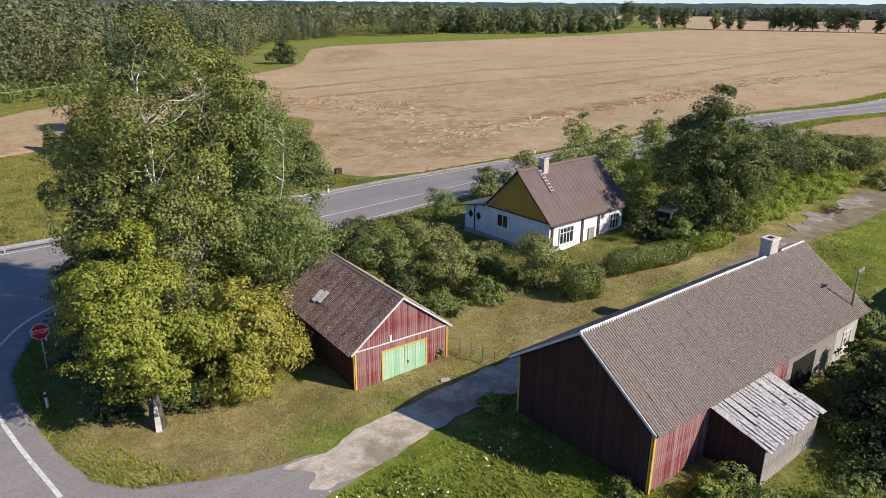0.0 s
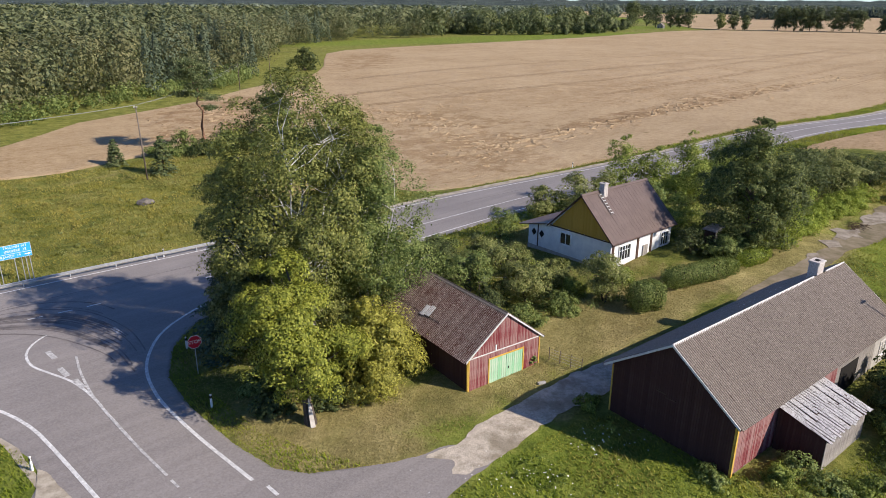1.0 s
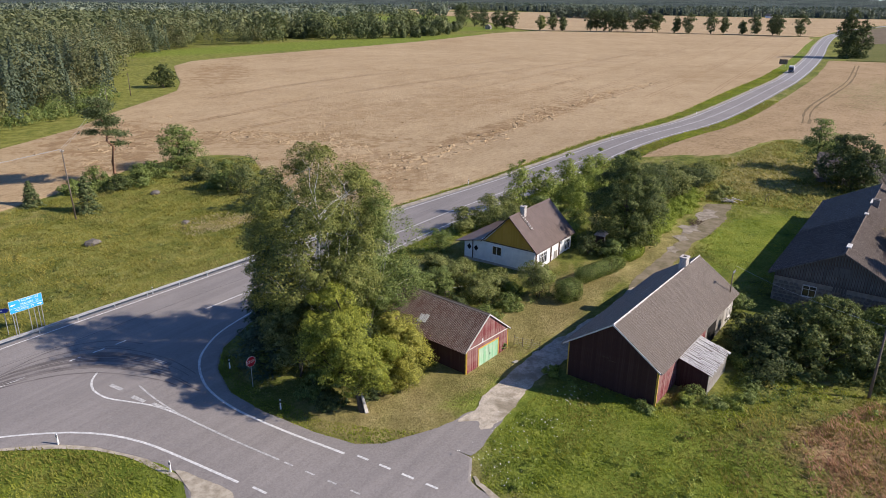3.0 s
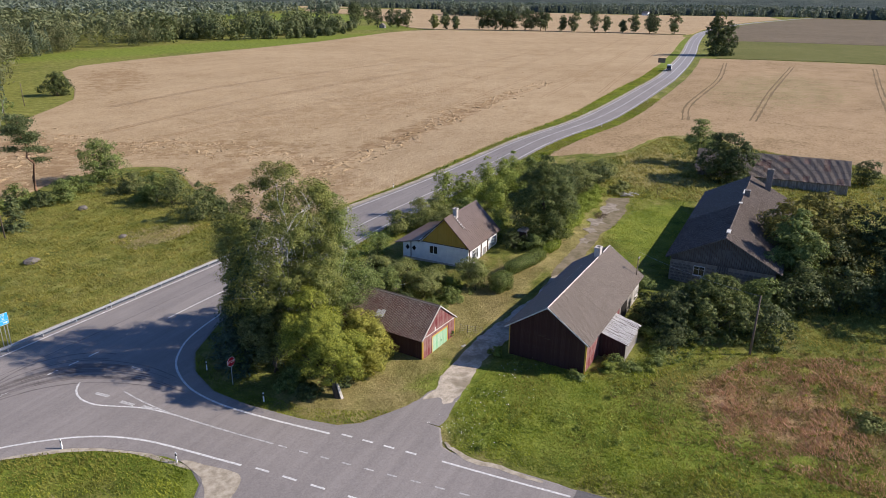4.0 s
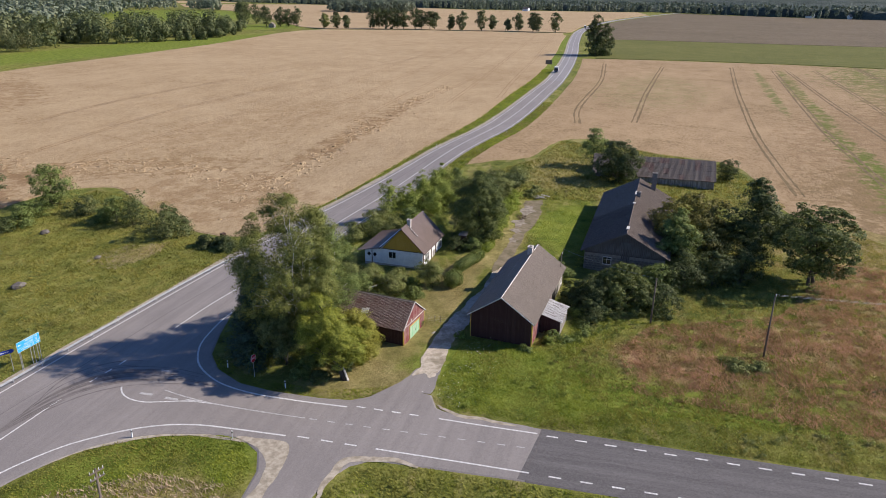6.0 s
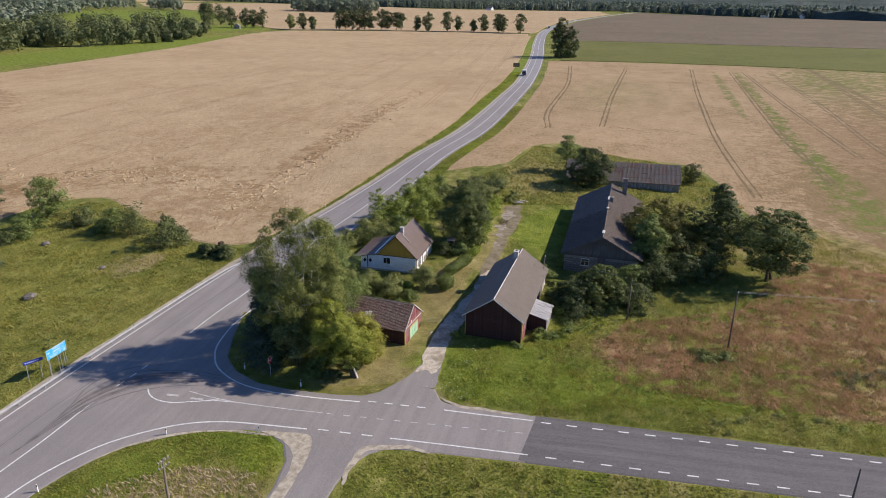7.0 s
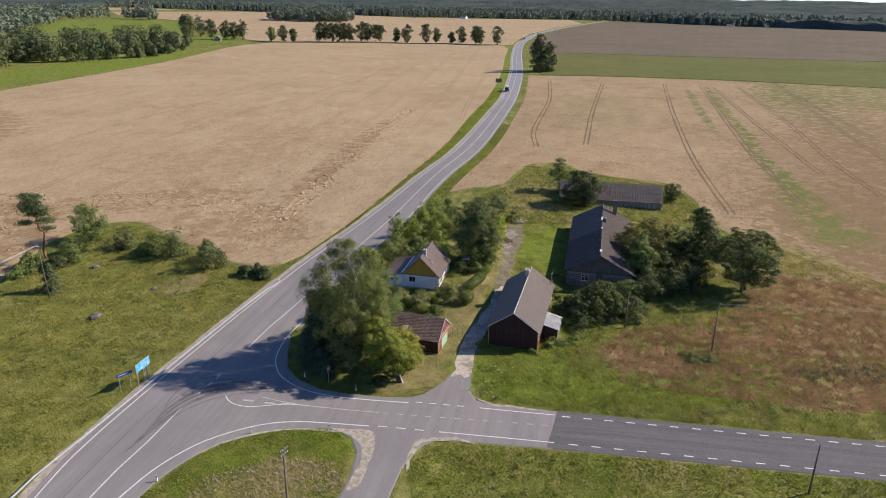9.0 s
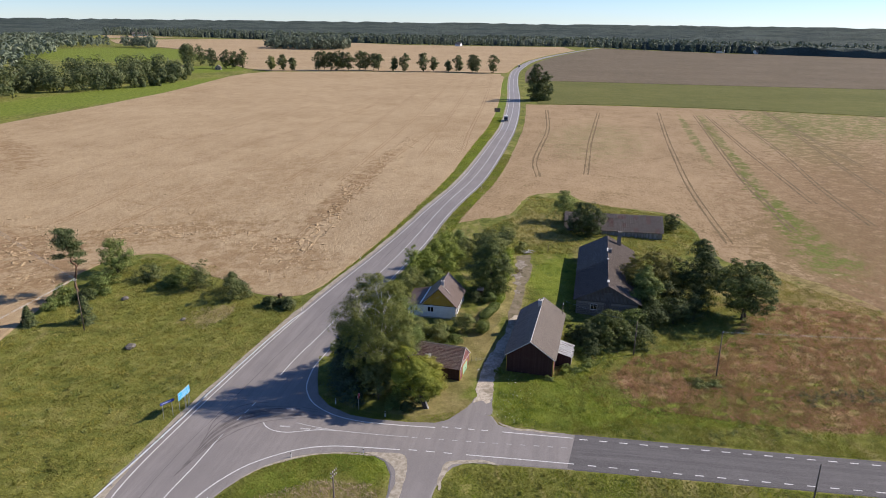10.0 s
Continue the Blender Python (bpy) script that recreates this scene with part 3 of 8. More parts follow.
# lines of the two roads, on the plan
LEFT = spline([(-95, 0), (-82, 20), (-67.6, 38.6), (-60.8, 46.0), (-49.7, 55.8), (-40.2, 63.8), (-30.6, 71.6), (-19.4, 80.1), (-6.7, 89.1), (5.3, 97.2), (19.8, 107.0), (36.8, 118.6), (51.0, 129.0), (71.1, 144.6), (100, 168.5), (136.8, 200.6), (184.9, 243.6), (224.2, 279.3), (289.1, 344.8), (364.5, 424.0), (447.7, 514.8), (571.9, 644.9), (665.4, 731.3), (794.3, 840.1), (992.0, 978.2), (1308.0, 1168.0), (1480, 1260)], 3)
MIDDLE = spline([(-88, 4), (-76, 19.5), (-61.9, 34.4), (-54.1, 41.0), (-47.3, 47.0), (-40.6, 51.9), (-34.2, 57.2), (-25.2, 64.8), (-16.5, 71.0), (10.4, 91.5), (27.7, 104.6), (55.4, 126.3), (75.4, 142.8), (103, 165.5), (140.7, 198.0), (187.5, 240.5), (227.0, 277.0), (292.0, 342.0), (367.3, 421.2), (450.8, 511.9), (575.0, 641.7), (668.3, 728.0), (797.0, 836.8), (994.3, 974.5), (1310, 1164.5), (1482, 1256)], 3)
RIGHT = spline([(-20.8, 61.8), (-10, 70.2), (9.7, 85.2), (37.5, 106.3), (50.8, 117.2), (79.3, 139.8), (106.5, 162), (144.0, 194.6), (190.7, 236.8), (230.3, 273.5), (295.2, 338.4), (370.5, 417.6), (454.0, 508.4), (578.3, 638.2), (671.5, 724.4), (800.0, 833.2), (997.0, 970.8), (1312, 1160.5), (1484, 1252)], 3)
CORNER = spline([(-20.8, 61.8), (-24.8, 58.5), (-28.9, 53.4), (-30.5, 49.6), (-31.0, 46.4), (-30.5, 42.9), (-29.4, 39.9), (-27.4, 36.8), (-25.3, 34.4), (-22.2, 31.3), (-18.2, 27.6)], 1)
SOUTH = spline([(-84, 2), (-72, 19), (-64, 28), (-58.7, 32.0), (-54.5, 34.5), (-50.5, 35.9), (-47.3, 36.5), (-43.9, 36.4), (-40.6, 35.9), (-37.4, 34.8), (-34.4, 33.0), (-31.8, 30.8), (-26.5, 25.9)], 1.5)
NORTH_EDGE = np.array([(-8.9, 20.8), (-2.2, 13.5), (-0.9, 12.1)])

# the big wheat field beyond the road, its rim a real step of standing corn
def verge_width(x):
    return np.interp(x, [-10, 20, 50, 100, 180, 400, 520], [3.6, 3.8, 4.6, 7.0, 9.5, 9.0, 8.0])


lee = beside(LEFT, verge_width(LEFT[:, 0]))
lee = lee[(lee[:, 0] > -4) & (lee[:, 0] < 520)]
wheat_rim = np.vstack([ragged(lee[::2], 0.35), [(528, 618), (547, 640), (528, 663), (491, 697), (444, 733), (410, 762), (357, 788), (303, 815), (268, 800), (228, 762), (152, 662), (110, 610), (45, 541), (-35, 463), (-66, 425), (-72, 395), (-66, 350), (-60, 312), (-58, 280), (-63, 257), (-72, 222), (-76, 195), (-84, 174), (-92, 155), (-92, 139), (-93, 126), (-101, 112), (-114, 100), (-116, 86), (-100, 88), (-87, 98), (-79.5, 105), (-73, 110.5), (-68.7, 117)], ragged(spline([(-60, 127), (-52.7, 141), (-43, 148.2), (-33.2, 149.5), (-26.6, 145.1), (-24.6, 134), (-23.0, 124.3), (-19.4, 112.8), (-18.9, 104.2), (-14.3, 96.8), (-9.3, 94.2)], 2.0), 0.9, 12)])


def lodging(x, y):
    """Corn beaten down by the wind, in drifts."""
    out = np.zeros(len(x))
    for k, (px, py) in enumerate(zip(x, y)):
        if px < 260 and py < 330:
            a = noise.noise((px * 0.045 + py * 0.02, py * 0.055 - px * 0.02, 3.0))
            c = noise.noise((px * 0.21 + py * 0.3, py * 0.42 - px * 0.3, 7.0))
            out[k] = (-0.09 if a > 0.16 and c > 0.05 else 0.0) + 0.05 * c
        else:
            out[k] = random.uniform(-0.05, 0.05)
    return out


field = blanket(wheat_rim, 2.4, 0.15, 0.14, lodging, slant=0.55).ob("field", M_WHEAT)
tagged(field, "broad field of ripe golden wheat, lodged in drifts", "wheat field", kind="structure")
far_rim = np.array([(310, 822), (360, 795), (414, 769), (448, 740), (496, 703), (534, 668), (556, 645), (575, 655), (668, 742), (797, 851), (994, 990), (1240, 1140), (1393, 1319), (1201, 1470), (1065, 1604), (1009, 1821), (855, 2220), (632, 2612), (519, 2712), (386, 1961), (417, 1538), (299, 880)], float)
tagged(blanket(far_rim, 45.0, 0.5, 0.6).ob("field", M_WHEAT), "distant field of ripe wheat behind a row of trees", "wheat field", kind="structure")
lee2 = beside(RIGHT, -6.0)
lee2 = lee2[(lee2[:, 0] > 56) & (lee2[:, 0] < 330)]
thin_rim = np.vstack([ragged(lee2[::2], 0.4, 4), [(336, 360), (388, 316), (445, 250), (487, 183), (520, 120), (560, -40), (420, -160), (240, -90), (140, -40), (100, -12), (104, 16), (105, 38), (101, 46), (131, 83), (119, 108), (122, 128), (104, 131), (76, 112), (66, 114)]])
n_lee = len(lee2[::2])
near_side = np.vstack([thin_rim[n_lee:], thin_rim[:1]])
thin_rim = np.vstack([thin_rim[:n_lee], ragged(spline(near_side, 4.0), 2.2, 31)])
tagged(blanket(thin_rim, 5.0, 0.08, 0.12, lambda x, y: np.random.uniform(-0.02, 0.04, len(x)), slant=1.2).ob("field", M_STUBBLE), "thin patchy corn field with weeds coming through", "field", kind="structure")
green_rim = np.array([(340, 364), (392, 320), (449, 254), (491, 187), (525, 124), (800, 160), (761, 259), (634, 393), (531, 511), (520, 521), (476, 500), (380, 400)], float)
tagged(blanket(green_rim, 25.0, 0.25, 0.3).ob("field", M_GREENCROP), "pale green young crop field", "field", kind="structure")
soil_rim = np.vstack([beside(RIGHT, -9.0)[(RIGHT[:, 0] > 470) & (RIGHT[:, 0] < 1440)][::6], [(1441, 1225), (1434, 1153), (1459, 999), (1482, 862), (1563, 769), (1641, 598), (1700, 300), (1500, 50), (810, 160), (763, 263), (636, 397), (533, 515), (490, 520)]])
tagged(blanket(soil_rim, 45.0, 0.2, 0.25).ob("field", M_SOIL), "wide brown harvested field", "field", kind="structure")

# ---- roads ----
lane = beside(LEFT, 0.9)
back = beside(RIGHT, -0.8)[::-1]
MOUTH = [(-21.9, 62.2), (-26.4, 54.4), (-29.0, 49.0), (-29.3, 44.4), (-27.8, 39.4), (-24.8, 35.4), (-20.6, 31.2), (-17.3, 28.6), (-15.0, 28.1), (-11.4, 28.9), (-8.4, 24.6), (-9.3, 22.0)]
SIDE_MOUTH = [(-7.8, 5.9), (-16.9, 14.4), (-20.0, 17.2), (-22.6, 17.6), (-25.7, 16.7), (-28.3, 14.8), (-31.8, 11.9), (-42, 3.0), (-56, -9), (-60, -4), (-46, 8.0), (-36.6, 15.5), (-33.8, 18.0), (-31.0, 21.5), (-29.9, 24.7), (-30.6, 27.9)]
SHORE = [(-32.4, 29.9), (-35.3, 31.7), (-38.0, 33.3), (-41.1, 34.5), (-44.4, 35.0), (-47.9, 34.6), (-50.0, 34.1), (-52.6, 33.2), (-55.3, 31.9), (-57.2, 30.6), (-63.5, 25.6), (-71, 17), (-83, 0)]
joint = 220.0
near_l, far_l = lane[lane[:, 0] <= joint], lane[lane[:, 0] > joint - 3]
near_r, far_r = back[back[:, 0] <= joint + 2], back[back[:, 0] > joint - 1]
road_rim = np.vstack([near_l, near_r[near_r[:, 0] > -21], MOUTH, NORTH_EDGE, [(-8.6, 6.7)], SIDE_MOUTH, SHORE])
road = blanket(road_rim, 4.0, 0.06, 0.08, slant=0.3).ob("road", M_ROAD)
tagged(road, "worn grey asphalt main road with a wide junction", "road", kind="structure")
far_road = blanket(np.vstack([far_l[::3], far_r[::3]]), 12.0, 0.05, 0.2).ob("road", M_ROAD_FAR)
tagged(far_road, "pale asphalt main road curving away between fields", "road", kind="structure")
lane_rim = np.array([(-0.9, 12.1), (11.3, -0.4), (23.1, -12.4), (32.3, -21.6), (70, -59.5), (140, -129), (132, -137), (62, -66), (23.3, -25.2), (14.8, -16.7), (3.8, -5.7), (-7.9, 5.9), (-8.6, 6.7)], float)
side = blanket(lane_rim, 4.0, 0.062, 0.08, slant=0.3).ob("road", M_ROAD_DARK)
tagged(side, "newer dark asphalt side road with dashed edge lines", "road", kind="structure")
for nm, line, w, seed in (("verge", beside(LEFT, 1.45)[:330], 1.5, 2), ("verge", ragged(beside(SOUTH, -1.75)[20:], 0.3, 5), 0.5, 3)):
    tagged(strip(line, w, 0.035, 0.35).ob(nm, M_SHOULDER), "sandy gravel verge along the asphalt", "verge", kind="structure")
for pts, w in (([(-27.5, 14.2), (-24.8, 17.0), (-22, 18.2), (-18.5, 16.2), (-16.5, 13.5)], 0.8), ([(-8.7, 22.4), (-8.4, 20.6), (-7.0, 18.5), (-3, 14.2)], 0.45)):
    bank = ragged(spline(pts, 0.4), 0.2, 6)
    tagged(strip(bank, 0.15 + w * np.sin(np.linspace(0.05, math.pi - 0.05, len(bank))) ** 0.6, 0.075, 0.1).ob("verge", M_SHOULDER), "sandy gravel edge of the junction", "verge", kind="structure")
fan = np.array([(-31.4, 28.6), (-30.3, 28.0), (-28.3, 26.2), (-26.8, 24.5), (-27.4, 22.7), (-29.1, 20.4), (-31.0, 18.4), (-34.6, 15.2), (-36.2, 15.6), (-32.2, 19.0), (-30.6, 21.0), (-29.9, 22.9), (-29.9, 25.5)])
tagged(blanket(np.vstack([ragged(spline(fan, 0.35), 0.12, 41)]), 0.9, 0.074, 0.03).ob("verge", M_SHOULDER), "fan of pale gravel at the corner of the side road", "verge", kind="structure")
apron = blanket(np.vstack([[(-11.9, 28.5)], ragged(spline([(-11.2, 29.0), (-8.6, 29.9), (-6.6, 30.9), (-5.2, 31.0), (-4.2, 30.2)], 0.3), 0.14, 21), ragged(spline([(-3.2, 29.9), (-5.2, 28.0), (-8.2, 24.9)], 0.5), 0.2, 22)]), 1.2, 0.058).ob("driveway", M_ROAD)
tagged(apron, "crumbling grey asphalt apron of the driveway", "driveway", kind="structure")
drive = blanket(np.vstack([ragged(spline([(-6.6, 30.9), (-3.4, 34.2), (1.6, 38.6), (9.8, 43.6), (15.8, 47.4), (21.4, 51.6)], 0.5), 0.35, 23), ragged(spline([(23.2, 50.2), (18, 46), (10, 40.4), (4.5, 36.6), (-0.6, 32.5), (-3.4, 29.7)], 0.5), 0.4, 24), ragged(spline([(-4.2, 28.9), (-6.2, 28.4), (-6.2, 29.6), (-8.0, 29.7), (-7.2, 30.8)], 0.25), 0.3, 25)]), 1.2, 0.064).ob("driveway", M_GRAVEL)
tagged(drive, "pale gravel driveway running between the sheds", "driveway", kind="structure")
track = blanket(np.vstack([ragged(spline([(16.4, 47.8), (21.6, 52.4), (27.2, 57.4), (33.6, 63.2), (39.9, 69.4), (45.6, 75.2), (50.6, 80.6)], 0.8), 0.5, 8), ragged(spline([(54.5, 79.5), (47.6, 72.2), (40.5, 65.5), (33.4, 60.0), (28, 55.0), (22.5, 50.4)], 0.8), 0.5, 9)]), 1.5, 0.04).ob("driveway", M_TRACK)
tagged(track, "cracked concrete farm track overgrown with moss", "driveway", kind="structure")
rng = np.random.default_rng(5)
for x, y, r in ((45.2, 73.9, 2.6), (48.2, 76.4, 1.5), (39.2, 68.4, 2.3), (35.2, 64.6, 1.6), (31.0, 60.2, 1.3)):
    a = np.arange(11) / 11 * math.tau
    rr = r * rng.uniform(0.5, 1.25, 11)
    ang = radians(45)
    px, py = rr * np.cos(a) * 1.15, rr * np.sin(a) * 0.72
    slab = blanket(np.stack([x + px * math.cos(ang) - py * math.sin(ang), y + px * math.sin(ang) + py * math.cos(ang)], 1), 0.9, 0.055, 0.03)
    slab.ob("concrete_slab", M_SLAB, track)

# markings, each a band of paint of its own
UP = 0.072


def mark(line, width, name="edge_line", mat=M_PAINT, lift=UP, owner=road):
    return strip(line, width, lift).ob(name, mat, owner)


mark(LEFT[LEFT[:, 0] < joint], 0.21)
mark(LEFT[LEFT[:, 0] > joint - 3], 0.3, owner=far_road)
mark(RIGHT[RIGHT[:, 0] < joint], 0.21)
mark(RIGHT[RIGHT[:, 0] > joint - 3], 0.3, owner=far_road)
mark(CORNER, 0.24)
mark(SOUTH, 0.24)
mark(MIDDLE[MIDDLE[:, 0] < -46.6], 0.2, "centre_line")
mark(MIDDLE[(MIDDLE[:, 0] > -34) & (MIDDLE[:, 0] < joint)], 0.2, "centre_line")
mark(MIDDLE[MIDDLE[:, 0] > joint - 3], 0.22, "centre_line", owner=far_road)
for g in dashes(MIDDLE[(MIDDLE[:, 0] > -46) & (MIDDLE[:, 0] < -34.5)], 0.2, UP, 1.2, 1.2):
    g.ob("dash", M_PAINT, road)
mark(spline([(-10.0, 19.9), (-6.5, 16.3), (-1.9, 11.7)], 1), 0.22)
mark(spline([(-18.9, 18.6), (-13, 12.8), (-7.0, 6.8)], 1), 0.22)
for g in dashes(spline([(-17.2, 27.1), (-10.6, 20.5)], 1), 0.22, UP, 1.1, 1.1) + dashes(spline([(-25.4, 25.1), (-19.4, 19.1)], 1), 0.22, UP, 1.4, 1.4):
    g.ob("dash", M_PAINT, road)
for g in dashes(spline([(-1.3, 10.8), (11.3, -1.9), (29.2, -20.0), (80, -71)], 2), 0.22, UP + 0.004, 1.3, 1.9) + dashes(spline([(-5.6, 5.3), (4.6, -5.0), (22.3, -22.9), (70, -70.6)], 2), 0.22, UP + 0.004, 1.3, 1.9):
    g.ob("dash", M_PAINT, side)
mark(spline([(-40.6, 46.4), (-40.8, 44.8), (-40.3, 42.9), (-38.8, 41.1), (-37.0, 40.1), (-34.4, 38.7), (-32.0, 36.7), (-30.0, 34.6), (-27.0, 31.5)], 0.7), 0.2, "island_line")
mark(spline([(-36.2, 42.7), (-34.4, 39.9), (-32.1, 36.9), (-29.9, 34.5), (-26.7, 31.2), (-23.4, 28.0)], 1), 0.18, "island_line", M_PAINT_WORN, UP + 0.004)
for g in dashes(spline([(-23.0, 27.6), (-17.9, 22.7), (-10.1, 15.4), (-3.9, 9.6)], 1), 0.16, UP, 0.9, 1.3):
    g.ob("dash", M_PAINT_WORN, road)
for x, y in ((-38.4, 43.0), (-36.0, 40.3), (-34.0, 38.6), (-35.1, 47.4)):
    strip(np.array([(x - 0.5, y + 0.5), (x, y), (x + 0.75, y - 0.7)]), 0.42, UP + 0.002).ob("arrow", M_PAINT_WORN, road)
for k in range(36):
    o = rng.normal() * 1.6
    cut = spline([(-55 + o, 42.5 + 0.9 * o), (-47.5 + 0.3 * o, 48.4 + o), (-41 + 0.2 * o, 49.4 + o), (-34.5, 46.0 + 0.9 * o), (-30.5, 41.5 + 0.7 * o)], 1)
    a = rng.integers(0, len(cut) // 2)
    mark(cut[a:a + rng.integers(8, len(cut) // 2 + 6)], rng.uniform(0.08, 0.2), "tyre_mark", M_RUBBER, 0.064 + 0.0004 * k)
half = (LEFT[:95] * 0.5 + np.stack([np.interp(np.linspace(0, 1, 95), np.linspace(0, 1, 90), MIDDLE[:90, k]) for k in (0, 1)], 1) * 0.5)
mark(half, 0.08, "joint", M_CRACK, 0.066)
mark(spline([(10.9, -1.2), (9.2, -5.0), (5.8, -7.6)], 1), 0.1, "joint", M_CRACK, 0.068, side)
mark(spline([(25.0, -15.2), (23.6, -18.8), (20.0, -23.0)], 1), 0.1, "joint", M_CRACK, 0.068, side)
mark(np.array([(-0.95, 12.1), (-4.4, 8.9), (-8.55, 6.7)]), 0.12, "joint", M_CRACK, 0.07, side)

# wheel tracks through the corn
for pts, lift in (([(504, 606), (312, 399), (203, 285), (150, 228)], 0.215), ([(485, 616), (294, 410), (187, 295), (120, 225)], 0.215), ([(438, 602), (241, 387), (153, 295), (60, 200)], 0.215), ([(307, 492), (136, 307), (40, 210)], 0.215), ([(222, 427), (96, 331), (11, 262), (-48, 196)], 0.215), ([(263, 476), (86, 289), (12, 224), (-34, 181)], 0.215), ([(204, 317), (63, 190), (7, 133)], 0.215), ([(180, 455), (120, 401), (7, 310), (-45, 253)], 0.215),
                  ([(317, 330), (240, 254), (166, 190), (136, 158)], 0.135), ([(338, 296), (230, 210), (157, 149)], 0.135), ([(378, 271), (278, 192.5), (185, 116.6), (139, 76), (116, 54.5)], 0.135), ([(387, 245.5), (226, 118), (179, 78.4), (146, 49.3)], 0.135), ([(395, 241), (291, 153), (220, 90.3), (190, 63.7)], 0.135), ([(410, 231), (300, 138), (221, 76.3), (175, 36.8)], 0.135), ([(460, 232), (381, 171.6), (292, 104), (229, 54.9)], 0.135), ([(453, 225), (341, 134), (283, 85)], 0.135), ([(500, 170), (400, 90), (320, 30)], 0.135)):
    line = spline(pts, 4)
    for off in (-0.95, 0.95):
        tagged(strip(ragged(beside(line, off), 0.12, 3), 0.7 if lift < 0.2 else 0.34, lift, 0.6).ob("wheel_track", M_STUBBLE_DARK if lift < 0.2 else M_WHEAT_DARK), "dark wheel track pressed into the corn", "wheel track", kind="structure")


# ---- buildings ----
def site(x, y, z, a):
    """The frame of a building: its front's middle at (x, y), its length running off at a degrees."""
    return pose(x, y, z, 0, 0, a - 90)


def corrugated(width, length, waves=6, amp=0.03):
    g, n = Geo(), 4 * waves + 1
    for y in (0.0, length):
        for i in range(n):
            g.v.append((-width / 2 + width * i / (n - 1), y, amp * (0, 1, 0, -1)[i % 4]))
    g.f += [(i, i + 1, n + i + 1, n + i) for i in range(n - 1)]
    k = len(g.v)
    g.v += [(-width / 2, length, -amp - 0.02), (width / 2, length, -amp - 0.02)]
    g.f += [(n, n + n - 1, k + 1, k)]
    return g


def slope(side, half, rise, top):
    """The frame of a roof slope: origin on the ridge, x along the ridge, y down the slope, z out."""
    s = math.hypot(half, rise)
    d = Vector((side * half / s, 0, -rise / s))
    n = Vector((side * rise / s, 0, half / s))
    e = d.cross(n)
    return Matrix(((e.x, d.x, n.x, 0), (e.y, d.y, n.y, 0), (e.z, d.z, n.z, top), (0, 0, 0, 1))), s, e.y


def sheet_roof(house, half, rise, top, y0, y1, rows, width, mesh_for, seed, sag=0.012, stuff=()):
    """Corrugated sheets laid row on row on both slopes, each a piece of its own; slopes in stuff are joined."""
    r = random.Random(seed)
    cols = max(1, round((y1 - y0) / width))
    w = (y1 - y0) / cols
    for side in (-1, 1):
        m, s, way = slope(side, half, rise, top)
        length = s / rows + 0.12
        base = corrugated(w - 0.014, length)
        shared = {}
        joined = Geo()
        for c in range(cols):
            for k in range(rows):
                y = y0 + w * (c + 0.5)
                mat = mesh_for(side, c, k, r)
                q = m @ Matrix.Translation((way * y, k * s / rows, 0.065 + r.uniform(0, sag)) ) @ pose(0, 0, 0, 0.9 if k else 0.6, 0, 0) @ Matrix.Translation((0, 0, 0)) @ pose(0, 0, 0, r.uniform(-0.5, 0.2), r.uniform(-0.4, 0.4), r.uniform(-0.35, 0.35))
                if side in stuff:
                    joined.add(base.v, base.f, q)
                    continue
                if mat.name not in shared:
                    shared[mat.name] = base.mesh("roof_sheet", mat)
                piece("roof_sheet", shared[mat.name], house, "", q)
        if joined.v:
            tagged(joined.ob("roofing", mesh_for(side, 0, 0, r), house), kind="stuff")


def gable_outline(half, eave, top, low=0.0):
    return [(-half, low), (half, low), (half, eave), (0, top), (-half, eave)]


def roof_deck(house, half, rise, top, y0, y1, mat, thick=0.07):
    g = Geo()
    g.prism([(0, top), (half, top - rise), (half, top - rise - thick), (0, top - thick - 0.02)], y0, y1)
    g.prism([(0, top), (0, top - thick - 0.02), (-half, top - rise - thick), (-half, top - rise)], y0, y1)
    return g.ob("roof_deck", mat, house)


def verge(house, half, rise, top, y, mat, deep=0.16, wide=0.05, name="verge_board", up=0.10):
    for side in (-1, 1):
        z = lambda x: top - rise * x / half
        Geo().prism([(0, z(0) + up), (side * half, z(half) + up), (side * half, z(half) + up - deep), (0, z(0) + up - deep)][::side], y - wide / 2, y + wide / 2).ob(name, mat, house)


def ridge_cap(house, top, y0, y1, mat, wide=0.22, drop=0.13):
    Geo().prism([(-wide, top + 0.10 - drop), (0, top + 0.15), (wide, top + 0.10 - drop), (wide, top + 0.07 - drop), (0, top + 0.11), (-wide, top + 0.07 - drop)], y0, y1).ob("ridge_cap", mat, house)


